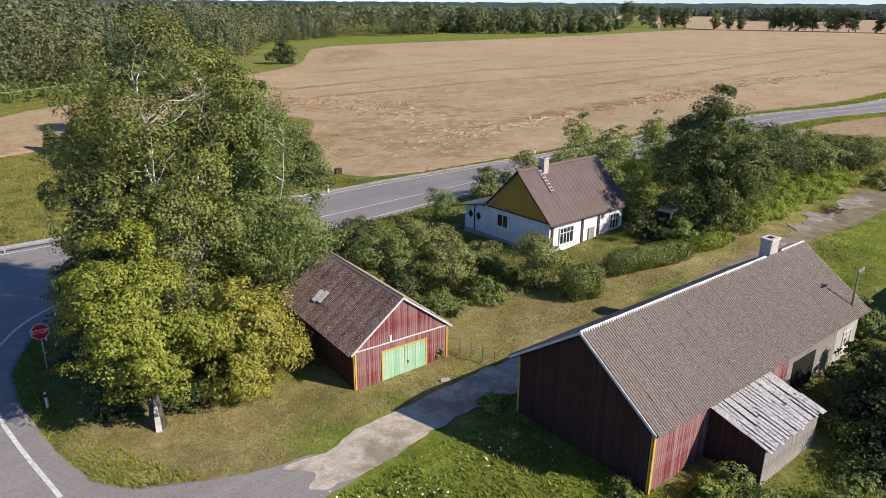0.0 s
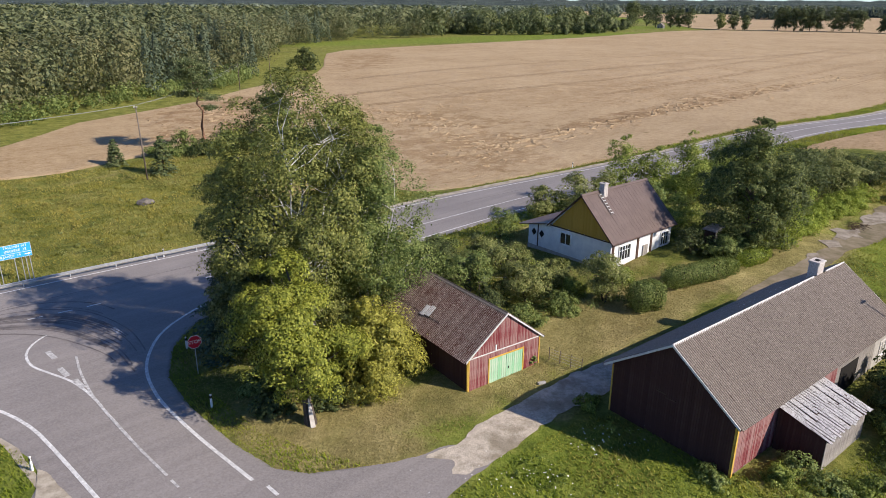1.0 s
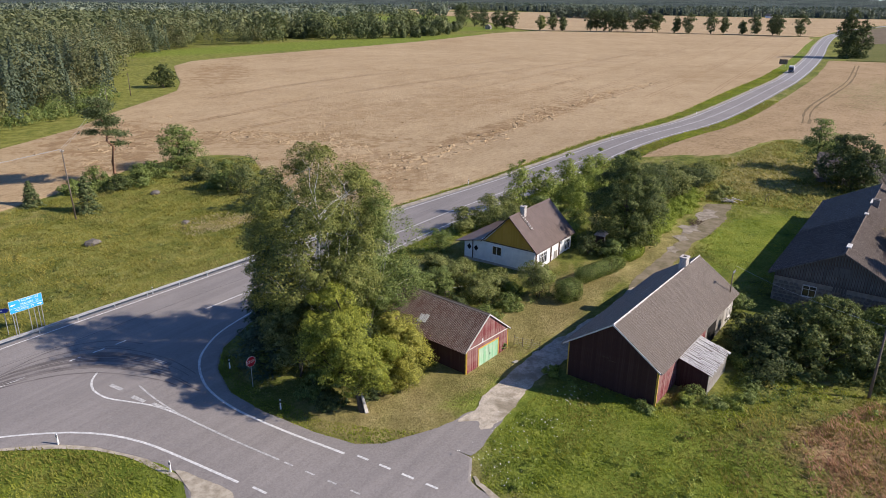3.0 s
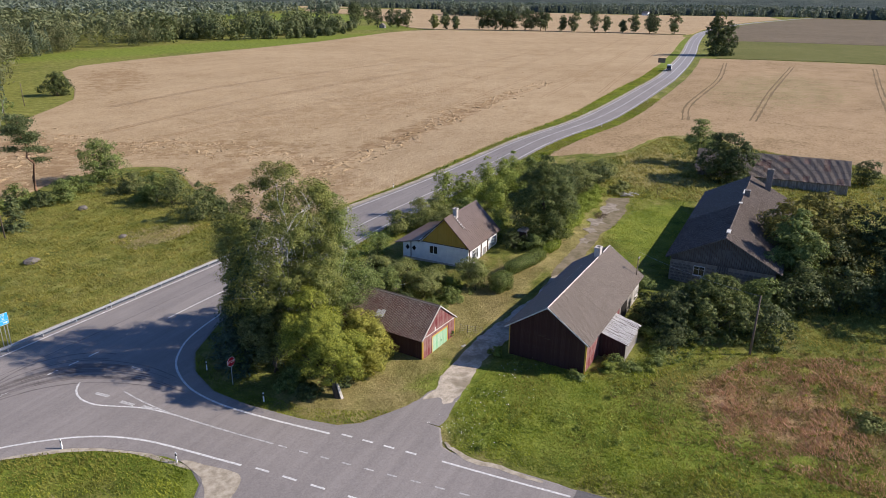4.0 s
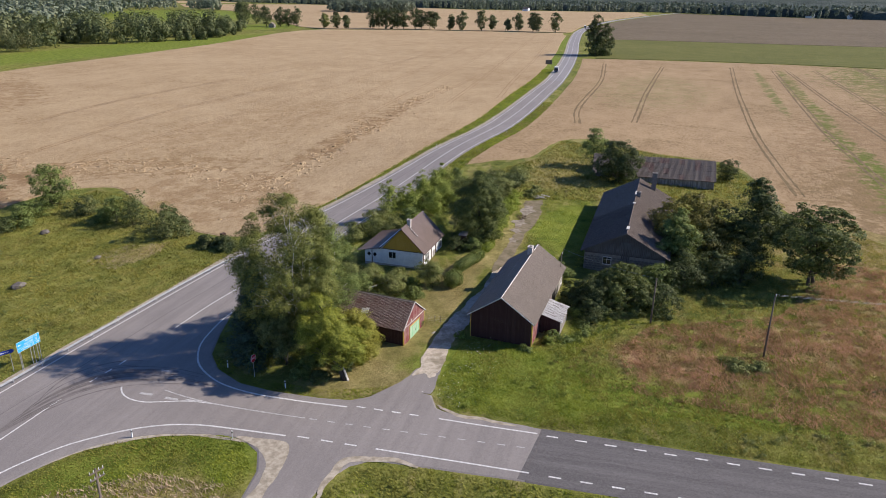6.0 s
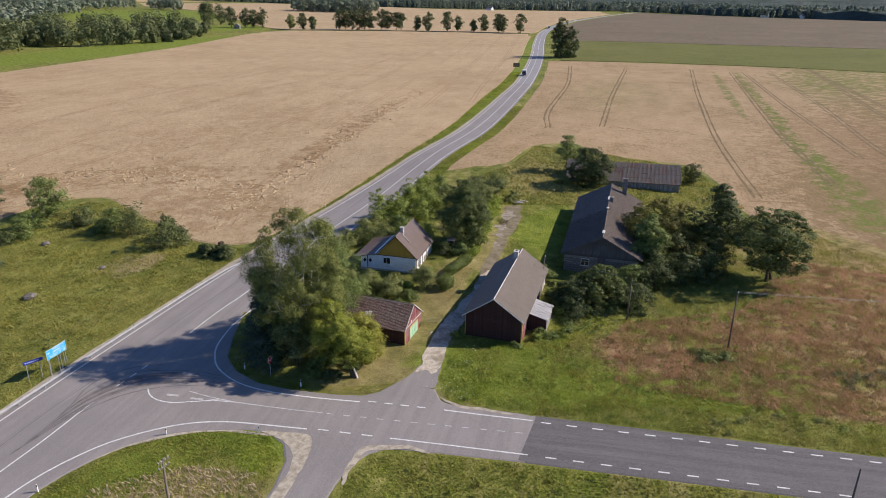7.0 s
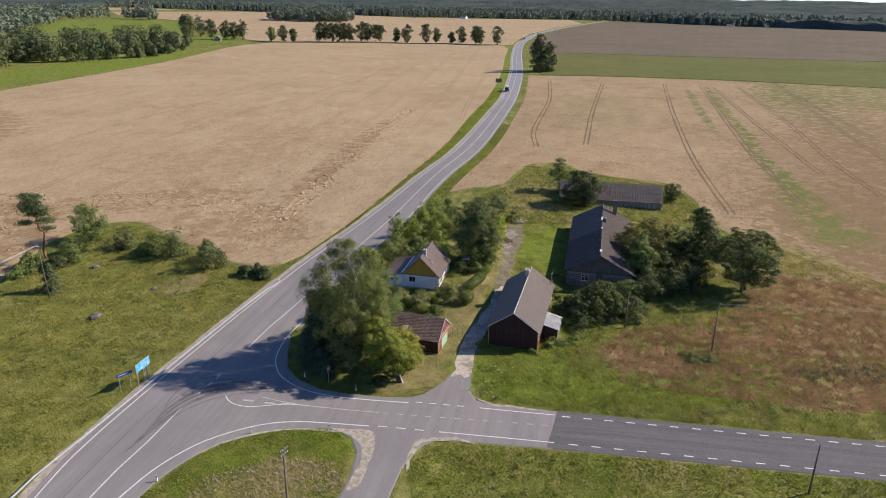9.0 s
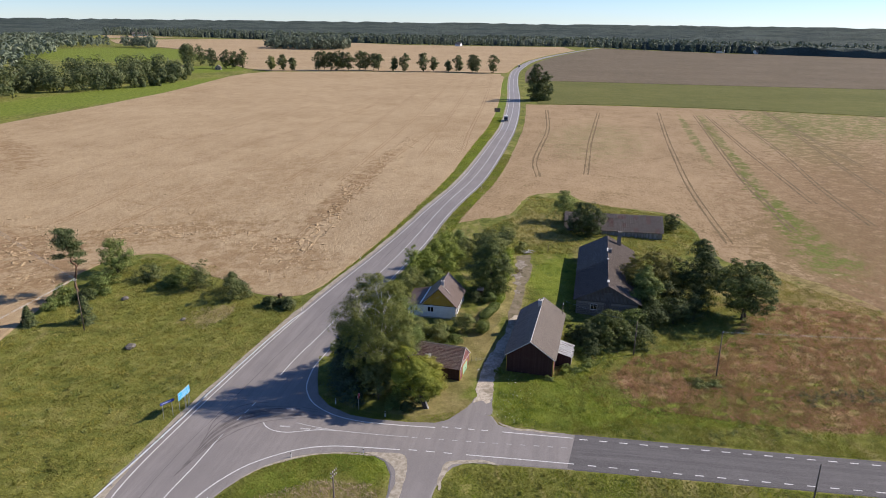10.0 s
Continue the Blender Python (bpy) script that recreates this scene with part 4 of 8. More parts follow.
def boards(house, a, b, low, high, mat, width=0.16, thick=0.03, seed=0, shape=None, stuff=False, skip=(), gap=0.006):
    """Upright boards from plan point a to b, outside on the right of a to b. high: a height or, with shape, a function of the way along."""
    r = random.Random(seed)
    a, b = Vector((*a, 0)), Vector((*b, 0))
    run = (b - a).length
    n = max(1, round(run / width))
    w = run / n
    m = Matrix.Translation(a) @ Matrix.Rotation(math.atan2(b.y - a.y, b.x - a.x), 4, "Z")
    joined, shared = Geo(), None
    for i in range(n):
        x0, x1 = i * w + gap, (i + 1) * w - gap
        if any(s0 < (x0 + x1) / 2 < s1 and high <= z1 for s0, s1, z1 in skip if not shape):
            continue
        q = m @ Matrix.Translation((x0, -thick - r.uniform(0, 0.012), 0))
        lo = low + r.uniform(-0.02, 0.05)
        for s0, s1, z1 in skip:
            if s0 < (x0 + x1) / 2 < s1:
                lo = z1
        if shape:
            z0, z1 = shape(x0), shape(x1)
            if min(z0, z1) - lo < 0.06:
                continue
            g = Geo().add([(0, 0, lo), (x1 - x0, 0, lo), (x1 - x0, 0, z1), (0, 0, z0), (0, thick, lo), (x1 - x0, thick, lo), (x1 - x0, thick, z1), (0, thick, z0)], [(0, 1, 2, 3), (5, 4, 7, 6), (4, 0, 3, 7), (1, 5, 6, 2), (3, 2, 6, 7), (4, 5, 1, 0)])
            if stuff:
                joined.add(g.v, g.f, q)
            else:
                g.ob("board", mat, house, m=q)
        else:
            g = Geo().box(0, x1 - x0, 0, thick, 0, high - low)
            if stuff:
                joined.add(g.v, g.f, q @ Matrix.Translation((0, 0, lo)))
            else:
                if shared is None:
                    shared = g.mesh("board", mat)
                piece("board", shared, house, "", q @ Matrix.Translation((0, 0, lo)))
    if joined.v:
        tagged(joined.ob("boarding", mat, house), kind="stuff")


def brick_stack(house, x, y, z0, z1, wx, wy, mat, cap=0.12, name="chimney", label=""):
    """A chimney of brick courses with recessed joints, a stepped head and a near-black panel as unlit flue."""
    stack = Geo().box(x - wx / 2 + 0.015, x + wx / 2 - 0.015, y - wy / 2 + 0.015, y + wy / 2 - 0.015, z0, z1).ob(name, M_MORTAR, house, label)
    course, rnd = 0.085, random.Random(7)
    per = max(2, round(wx / 0.25))
    k, z = 0, z0
    mesh_x = Geo().box(-0.5, 0.5, -0.5, 0.5, 0, 1).mesh("brick", mat)
    while z + course < z1:
        for sx in range(per):
            for sy in (-1, 1):
                w = wx / per
                px = x - wx / 2 + w * (sx + 0.5)
                piece("brick", mesh_x, stack, "", Matrix.Translation((px + rnd.uniform(-0.004, 0.004), y + sy * (wy / 2 - 0.06), z)) @ Matrix.Diagonal((w - 0.014, 0.12 + rnd.uniform(0, 0.012), course - 0.014, 1)))
        nmid = max(1, round((wy - 0.26) / 0.25))
        for j in range(nmid):
            for sx in (-1, 1):
                piece("brick", mesh_x, stack, "", Matrix.Translation((x + sx * (wx / 2 - 0.06), y - wy / 2 + 0.13 + (wy - 0.26) * (j + 0.5) / nmid, z)) @ Matrix.Diagonal((0.12 + rnd.uniform(0, 0.012), (wy - 0.26) / nmid - 0.014, course - 0.014, 1)))
        z += course
        k += 1
    Geo().box(x - wx / 2 - 0.06, x + wx / 2 + 0.06, y - wy / 2 - 0.06, y + wy / 2 + 0.06, z1, z1 + cap).ob("chimney_head", mat, stack)
    Geo().box(x - wx / 4, x + wx / 4, y - wy / 4, y + wy / 4, z1 + cap, z1 + cap + 0.015).ob("flue", M_DARK, stack)
    return stack


def window(house, m, w, h, frame_mat, bars=(1, 1), depth=0.10, label=""):
    """A window with frame, bars, sill and panes. m: its lower middle, facing -y."""
    win = new("window")
    win.parent, win.matrix_basis = house, m
    win.empty_display_size = 0.2
    if label:
        win["label"] = label
    t = 0.07
    g = Geo()
    g.box(-w / 2 - t, -w / 2, -0.05, depth, -t, h + t).box(w / 2, w / 2 + t, -0.05, depth, -t, h + t).box(-w / 2, w / 2, -0.05, depth, h, h + t).box(-w / 2, w / 2, -0.05, depth, -t, 0)
    g.ob("window_frame", frame_mat, win)
    nx_, ny_ = bars
    for i in range(1, nx_ + 1):
        x = -w / 2 + w * i / (nx_ + 1)
        Geo().box(x - 0.03, x + 0.03, -0.03, 0.03, 0, h).ob("glazing_bar", frame_mat, win)
    for j in range(1, ny_ + 1):
        z = h * (0.68 if ny_ == 1 else j / (ny_ + 1))
        Geo().box(-w / 2, w / 2, -0.026, 0.026, z - 0.022, z + 0.022).ob("glazing_bar", frame_mat, win)
    for i in range(nx_ + 1):
        Geo().box(-w / 2 + w * i / (nx_ + 1) + 0.012, -w / 2 + w * (i + 1) / (nx_ + 1) - 0.012, 0.035, 0.045, 0.006, h - 0.006).ob("pane", M_GLASS, win)
    Geo().box(-w / 2 - 0.12, w / 2 + 0.12, -0.12, -0.052, -0.11, -t).ob("window_sill", frame_mat, win)
    return win


def garage():
    W, L, he, hr, oe, og = 6.88, 11.49, 2.89, 5.55, 0.29, 0.18
    h = W / 2
    o = thing("garage", "small red boarded garage with mint green doors and mossy roof", "garage", site(-2.39, 39.33, 0.0, 125.3))
    rise = (hr - he) * (h + oe) / h
    Geo().prism(gable_outline(h - 0.03, he - 0.05, hr - 0.08, -0.3), 0.03, L - 0.03).ob("wall", M_DARKWOOD, o)
    Geo().box(-h - 0.05, h + 0.05, -0.05, L + 0.05, -0.4, 0.16).ob("plinth", M_CONCRETE, o)
    top = lambda x: he + (hr - he) * (1 - abs(x - h) / h) - 0.05
    boards(o, (-h, 0), (h, 0), 0.05, he, M_RED, 0.155, seed=1, shape=lambda x: min(top(x), 2.78), skip=[(h - 1.5, h + 1.72, 2.3)])
    boards(o, (-h, -0.012), (h, -0.012), 2.80, he, M_RED, 0.155, seed=2, shape=top)
    # left side and back turn from the sun: shade is in the board colour
    boards(o, (-h, L), (-h, 0), 0.1, he, M_RED_SHADED, 0.15, seed=3)
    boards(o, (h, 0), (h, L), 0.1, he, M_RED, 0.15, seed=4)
    boards(o, (h, L), (-h, L), 0.1, he, M_RED_SHADED, 0.16, seed=5, shape=top, stuff=True)
    Geo().box(-h + 0.12, h - 0.12, -0.085, -0.045, 2.76, 2.84).ob("trim", M_WTRIM, o, "pale grey rail across the gable")
    for x in (-h, h - 0.1):
        Geo().box(x, x + 0.1, -0.07, -0.03, 0.0, 2.8).ob("corner_board", M_YTRIM, o, "yellow painted corner board")
    Geo().box(-h - 0.075, -h - 0.03, -0.05, 0.08, 0.0, 2.8).ob("corner_board", M_YTRIM, o, "yellow painted corner board")
    g = Geo().box(-1.6, -1.5, -0.09, 0.02, 0.02, 2.34).box(1.72, 1.82, -0.09, 0.02, 0.02, 2.34).box(-1.5, 1.72, -0.09, 0.02, 2.24, 2.34)
    g.ob("door_frame", M_YTRIM, o, "yellow door frame")
    for a, b, sd in ((-1.49, 0.09, 11), (0.12, 1.71, 12)):
        leafd = Geo().box(a, b, -0.035, 0.0, 0.06, 2.23).ob("door", M_GREEN, o, "mint green boarded door leaf")
        boards(leafd, (a, -0.036), (b, -0.036), 0.07, 2.22, M_GREEN, 0.2, 0.018, sd)
    Geo().box(0.3, 0.36, -0.12, -0.07, 1.0, 1.18).ob("door_handle", M_BLACK, o)
    Geo().box(-0.99, -0.86, -0.10, -0.06, 2.85, 3.3).ob("number_plate", M_WHITE, o, "small white enamel plate")
    roof_deck(o, h + oe, rise, hr, -og, L + og, M_DARKWOOD)
    for y in (-og, L + og):
        verge(o, h + oe, rise, hr, y, M_WTRIM, 0.15)
    ridge_cap(o, hr, -og, L + og, M_SHEET_GREY)
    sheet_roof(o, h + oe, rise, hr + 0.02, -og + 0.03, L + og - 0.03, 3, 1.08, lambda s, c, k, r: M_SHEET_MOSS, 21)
    m, s, way = slope(-1, h + oe, rise, hr)
    for u, v in ((6.35, 2.35), (6.95, 2.5)):
        corrugated(0.55, 0.95, 4).ob("roof_patch", M_SHEET_NEW, o, "new pale patch of roofing", m=m @ Matrix.Translation((way * u, v, 0.14)))
    return o


def barn():
    W, L, he, hr, oe, og = 9.02, 22.26, 3.63, 6.76, 0.38, 0.48
    h = W / 2
    o = thing("barn", "long red boarded barn, shaded walls coloured darker, with grey corrugated roof", "barn", site(7.29, 31.46, 0.45, 38.3))
    rise = (hr - he) * (h + oe) / h
    Geo().prism(gable_outline(h - 0.03, he - 0.05, hr - 0.08, -0.8), 0.03, L - 0.03).ob("wall", M_DARKWOOD, o)
    Geo().box(-h + 0.02, h - 0.02, 0.02, L - 0.02, -1.0, 0.05).ob("plinth", M_STONE, o)
    top = lambda x: he + (hr - he) * (1 - abs(x - h) / h) - 0.05
    # front, left and back boards carry their shade in a darker red
    boards(o, (-h, 0), (h, 0), -0.2, he, M_RED_SHADED, 0.17, seed=31, shape=top)
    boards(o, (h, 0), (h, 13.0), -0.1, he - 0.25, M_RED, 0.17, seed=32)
    boards(o, (-h, L), (-h, 0), -0.1, he - 0.25, M_RED_SHADED, 0.17, seed=33, stuff=True)
    boards(o, (h, L), (-h, L), 0.0, he, M_RED_SHADED, 0.17, seed=34, shape=top, stuff=True)
    boards(o, (h, 13.0), (h, 19.2), -0.1, he - 0.25, M_GREYWOOD, 0.17, seed=35)
    Geo().box(h - 0.02, h + 0.05, 19.2, L, -0.2, he - 0.25).ob("plaster_wall", M_CONCRETE, o, "weathered white plastered end of the wall")
    # flat near-black panel on the wall in place of the doorway's unlit inside
    Geo().box(h + 0.052, h + 0.075, 13.6, 16.4, 0.2, 2.4).ob("doorway", M_DARK, o)
    window(o, Matrix.Translation((h + 0.05, 20.8, 1.2)) @ pose(0, 0, 0, 0, 0, 90), 1.0, 1.1, M_WTRIM, (1, 1))
    for x in (-h, h - 0.1):
        Geo().box(x, x + 0.1, -0.075, -0.03, -0.3, he - 0.2).ob("corner_board", M_YTRIM, o, "yellow painted corner board")
    Geo().box(h + 0.03, h + 0.075, -0.075, 0.09, -0.3, he - 0.25).ob("corner_board", M_YTRIM, o, "yellow painted corner board")
    Geo().box(-1.0, -0.3, -0.075, -0.045, 3.05, 3.15).box(-0.35, 0.45, -0.075, -0.045, 2.85, 2.93).ob("hatch_rail", M_DARKWOOD, o)
    roof_deck(o, h + oe, rise, hr, -og, L + og, M_DARKWOOD)
    for y in (-og, L + og):
        verge(o, h + oe, rise, hr, y, M_WTRIM, 0.17, 0.06)
    ridge_cap(o, hr, -og, 17.6, M_WTRIM, 0.13)
    ridge_cap(o, hr, 19.6, L + og, M_WTRIM, 0.13)
    brick_stack(o, -0.35, 18.6, hr - 0.7, hr + 0.95, 0.75, 1.0, M_WHITEBRICK, 0.14, "chimney", "pale brick chimney with a stepped head")
    for k in range(9):
        y = 10.5 + 0.75 * k
        Geo().box(-1.9, -1.66, y, y + 0.3, hr - 1.28 + 0.02, hr - 1.16).ob("roof_step", M_WTRIM, o)
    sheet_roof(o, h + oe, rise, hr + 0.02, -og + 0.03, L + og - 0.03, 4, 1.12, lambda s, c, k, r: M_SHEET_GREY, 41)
    return o


def lean_to():
    o = thing("lean_to", "small lean-to shed with bleached board roof against the barn", "shed", site(7.29, 31.46, 0.45, 38.3))
    x0, x1, y0, y1, za, zb = 4.62, 7.75, 4.6, 10.4, 2.95, 2.05
    Geo().prism([(x0, -0.9), (x1 - 0.2, -0.9), (x1 - 0.2, zb - 0.12), (x0, za - 0.12)], y0 + 0.15, y1 - 0.15).ob("wall", M_DARKWOOD, o)
    top = lambda x: za - (za - zb) * x / (x1 - x0) - 0.1
    # end walls in the red that has shade mixed in
    boards(o, (x0, y0 + 0.13), (x1 - 0.2, y0 + 0.13), -0.7, 2, M_RED_SHADED, 0.17, seed=51, shape=top)
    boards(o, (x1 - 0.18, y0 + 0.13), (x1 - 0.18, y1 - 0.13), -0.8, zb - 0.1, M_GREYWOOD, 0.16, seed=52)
    boards(o, (x1 - 0.2, y1 - 0.13), (x0, y1 - 0.13), -0.7, 2, M_RED_SHADED, 0.17, seed=53, shape=lambda x: top(x1 - 0.2 - x0 - x), stuff=True)
    rake = math.atan2(za - zb, x1 - x0)
    length = math.hypot(za - zb, x1 - x0) + 0.15
    r = random.Random(54)
    Geo().prism([(x0, za - 0.07), (x1, zb - 0.07), (x1, zb - 0.12), (x0, za - 0.12)], y0, y1).ob("roof_deck", M_DARKWOOD, o)
    n = 21
    w = (y1 - y0 + 0.2) / n
    shared = Geo().box(0, length, -w * 0.44, w * 0.44, 0, 0.025).mesh("roof_board", M_TIN)
    for i in range(n):
        m = Matrix.Translation((x0 - 0.05, y0 - 0.1 + w * (i + 0.5), za - 0.05)) @ Matrix.Rotation(rake, 4, "Y")
        cut = r.uniform(0.3, 0.68)
        for start, part_ in ((0.0, cut), (cut, 1.0 - cut)):
            q = m @ Matrix.Translation((start * length + r.uniform(-0.05, 0.05), r.uniform(-0.02, 0.02), 0.025 * (start > 0) + r.uniform(0, 0.04))) @ pose(0, 0, 0, r.uniform(-4, 4), r.uniform(-1.4, 1.4), r.uniform(-1.6, 1.6)) @ Matrix.Diagonal((part_ + r.uniform(-0.03, 0.05), r.uniform(0.75, 1.06), 1, 1))
            piece("roof_board", shared, o, "", q)
    return o


def cottage():
    W, L, he, hr, oe, og = 7.64, 10.51, 3.25, 6.93, 0.40, 0.31
    h = W / 2
    o = thing("cottage", "white plastered cottage with ochre gable and brown metal roof", "house", site(6.9, 60.02, 1.92, 40.3))
    rise = (hr - he) * (h + oe) / h
    xl = -7.0
    out = [(xl, -1.0), (h, -1.0), (h, he - 0.1), (0, hr - 0.12), (-h, he - 0.1), (xl, 2.25)]
    Geo().prism(out, 0.0, L).ob("wall", M_PLASTER, o)
    Geo().box(xl - 0.04, h + 0.05, -0.05, L + 0.05, -1.2, 0.12).ob("plinth", M_CONCRETE, o)
    top = lambda x: 2.98 + (hr - 2.98) * (1 - abs(x - h) / h) - 0.12
    boards(o, (-h, -0.02), (h, -0.02), 2.95, he, M_YELLOW, 0.2, seed=61, shape=top)
    boards(o, (h, L + 0.02), (-h, L + 0.02), 2.95, he, M_YELLOW, 0.2, seed=62, shape=top, stuff=True)
    Geo().box(-h - 0.1, h + 0.1, -0.11, -0.06, 2.86, 2.97).ob("gable_rail", M_DARKWOOD, o)
    Geo().box(-0.9, 0.35, -0.085, -0.068, 3.35, 4.55).ob("loft_hatch", M_YELLOW, o, "ochre boarded loft hatch")
    window(o, Matrix.Translation((-1.8, -0.075, 1.3)), 1.3, 1.15, M_WHITE, (1, 0), label="white framed two-pane window")
    rt = Matrix.Rotation(radians(90), 4, "Z")
    window(o, Matrix.Translation((h + 0.075, 2.25, 0.75)) @ rt, 1.75, 1.45, M_WHITE, (3, 1), label="wide white framed window")
    window(o, Matrix.Translation((h + 0.075, 9.2, 0.8)) @ rt, 1.3, 1.35, M_WHITE, (2, 1))
    for y in (0.35, 4.5, 6.85):
        Geo().box(h + 0.005, h + 0.06, y - 0.16, y + 0.16, 0.0, he - 0.25).ob("pilaster", M_DARKWOOD, o, "dark brown upright plank")
    Geo().box(h + 0.07, h + 0.11, 5.4, 6.2, 0.3, 1.5).ob("leaning_panel", M_GREYWOOD, o)
    Geo().box(xl + 1.3, xl + 1.42, -0.05, -0.004, 0.0, 2.6).ob("upright", M_DARKWOOD, o)
    for x in (-6.2, -5.1):
        Geo().add([(-0.34, 0, 0), (0, 0, -0.42), (0.34, 0, 0), (0, 0, 0.42), (-0.34, -0.04, 0), (0, -0.04, -0.42), (0.34, -0.04, 0), (0, -0.04, 0.42)], [(4, 5, 6, 7), (0, 3, 2, 1), (0, 1, 5, 4), (1, 2, 6, 5), (2, 3, 7, 6), (3, 0, 4, 7)], Matrix.Translation((x, -0.01, 1.6))).ob("window_vent", M_DARK, o, "small diamond shaped dark window")
    # roof: steep slope to the yard, a long shallow tail on the other side
    roof = Geo()
    z = lambda x: hr - rise * x / (h + oe)
    roof.prism([(0, hr), (h + oe, hr - rise), (h + oe, hr - rise - 0.09), (0, hr - 0.10)], -og, L + og)
    roof.prism([(-4.0, z(4.0)), (0, hr), (0, hr - 0.10), (-4.0, z(4.0) - 0.1)], -og, L + og)
    roof.prism([(-8.3, 2.12), (-4.0, z(4.0)), (-4.0, z(4.0) - 0.1), (-8.3, 2.02)], -og, L + og)
    rf = roof.ob("roof", M_BROWNROOF, o, "matt brown sheet metal roof")
    m, s, way = slope(1, h + oe, rise, hr)
    seam = Geo().box(-0.012, 0.012, 0.0, s, 0.002, 0.012).mesh("seam", M_BROWNROOF)
    y = -og + 0.25
    while y < L + og:
        piece("seam", seam, rf, "", m @ Matrix.Translation((way * y, 0, 0)))
        y += 0.52
    ridge_cap(o, hr - 0.04, -og, L + og, M_BROWNROOF, 0.18)
    for side in (1,):
        for yy in (-og, L + og):
            verge(o, h + oe, rise, hr, yy, M_DARKWOOD, 0.16, 0.04, up=0.012)
    Geo().box(h + oe, h + oe + 0.09, -og, L + og, hr - rise - 0.12, hr - rise - 0.03).ob("gutter", M_BROWNROOF, o)
    brick_stack(o, 0.3, 2.85, hr - 0.8, hr + 0.75, 0.62, 0.62, M_WHITEBRICK, 0.1, "chimney", "whitewashed brick chimney")
    lad = Geo()
    lad.box(-0.2, -0.15, 0.35, 2.9, 0.09, 0.13, m @ Matrix.Translation((way * 2.2, 0, 0))).box(0.15, 0.2, 0.35, 2.9, 0.09, 0.13, m @ Matrix.Translation((way * 2.2, 0, 0)))
    lad.ob("roof_ladder", M_GREYWOOD, o, "grey wooden roof ladder")
    rung = Geo().box(-0.2, 0.2, -0.035, 0.035, 0.0, 0.03).mesh("rung", M_WTRIM)
    for k in range(7):
        piece("rung", rung, o, "", m @ Matrix.Translation((way * 2.2, 0.5 + 0.36 * k, 0.13)))
    return o


def stone_wall(house, a, b, low, high, seed, holes=(), count=150):
    """Field stones set proud of a mortared wall, from plan point a to b, outside on the right."""
    r = random.Random(seed)
    a, b = Vector((*a, 0)), Vector((*b, 0))
    run = (b - a).length
    m = Matrix.Translation(a) @ Matrix.Rotation(math.atan2(b.y - a.y, b.x - a.x), 4, "Z")
    kinds = []
    for k in range(4):
        g = Geo()
        ring = [(math.cos(t) * r.uniform(0.38, 0.52), math.sin(t) * r.uniform(0.36, 0.5)) for t in (math.tau * i / 7 for i in range(7))]
        g.v = [(x, 0, z) for x, z in ring] + [(x * 0.7, -0.10, z * 0.7) for x, z in ring]
        g.f = [(i, (i + 1) % 7, 7 + (i + 1) % 7, 7 + i) for i in range(7)] + [tuple(range(7, 14))]
        kinds.append(g.mesh("stone", M_STONE))
    rows = max(1, round((high - low) / 0.42))
    n = 0
    for j in range(rows):
        x = r.uniform(0, 0.3)
        while x < run and n < count:
            w = r.uniform(0.4, 0.75)
            z = low + (j + 0.5) * (high - low) / rows
            if not any(s0 < x + w / 2 < s1 and z0 < z < z1 for s0, s1, z0, z1 in holes):
                piece("stone", r.choice(kinds), house, "", m @ Matrix.Translation((x + w / 2, -0.005, z)) @ Matrix.Diagonal((w, r.uniform(0.7, 1.2), 0.42, 1)))
                n += 1
            x += w


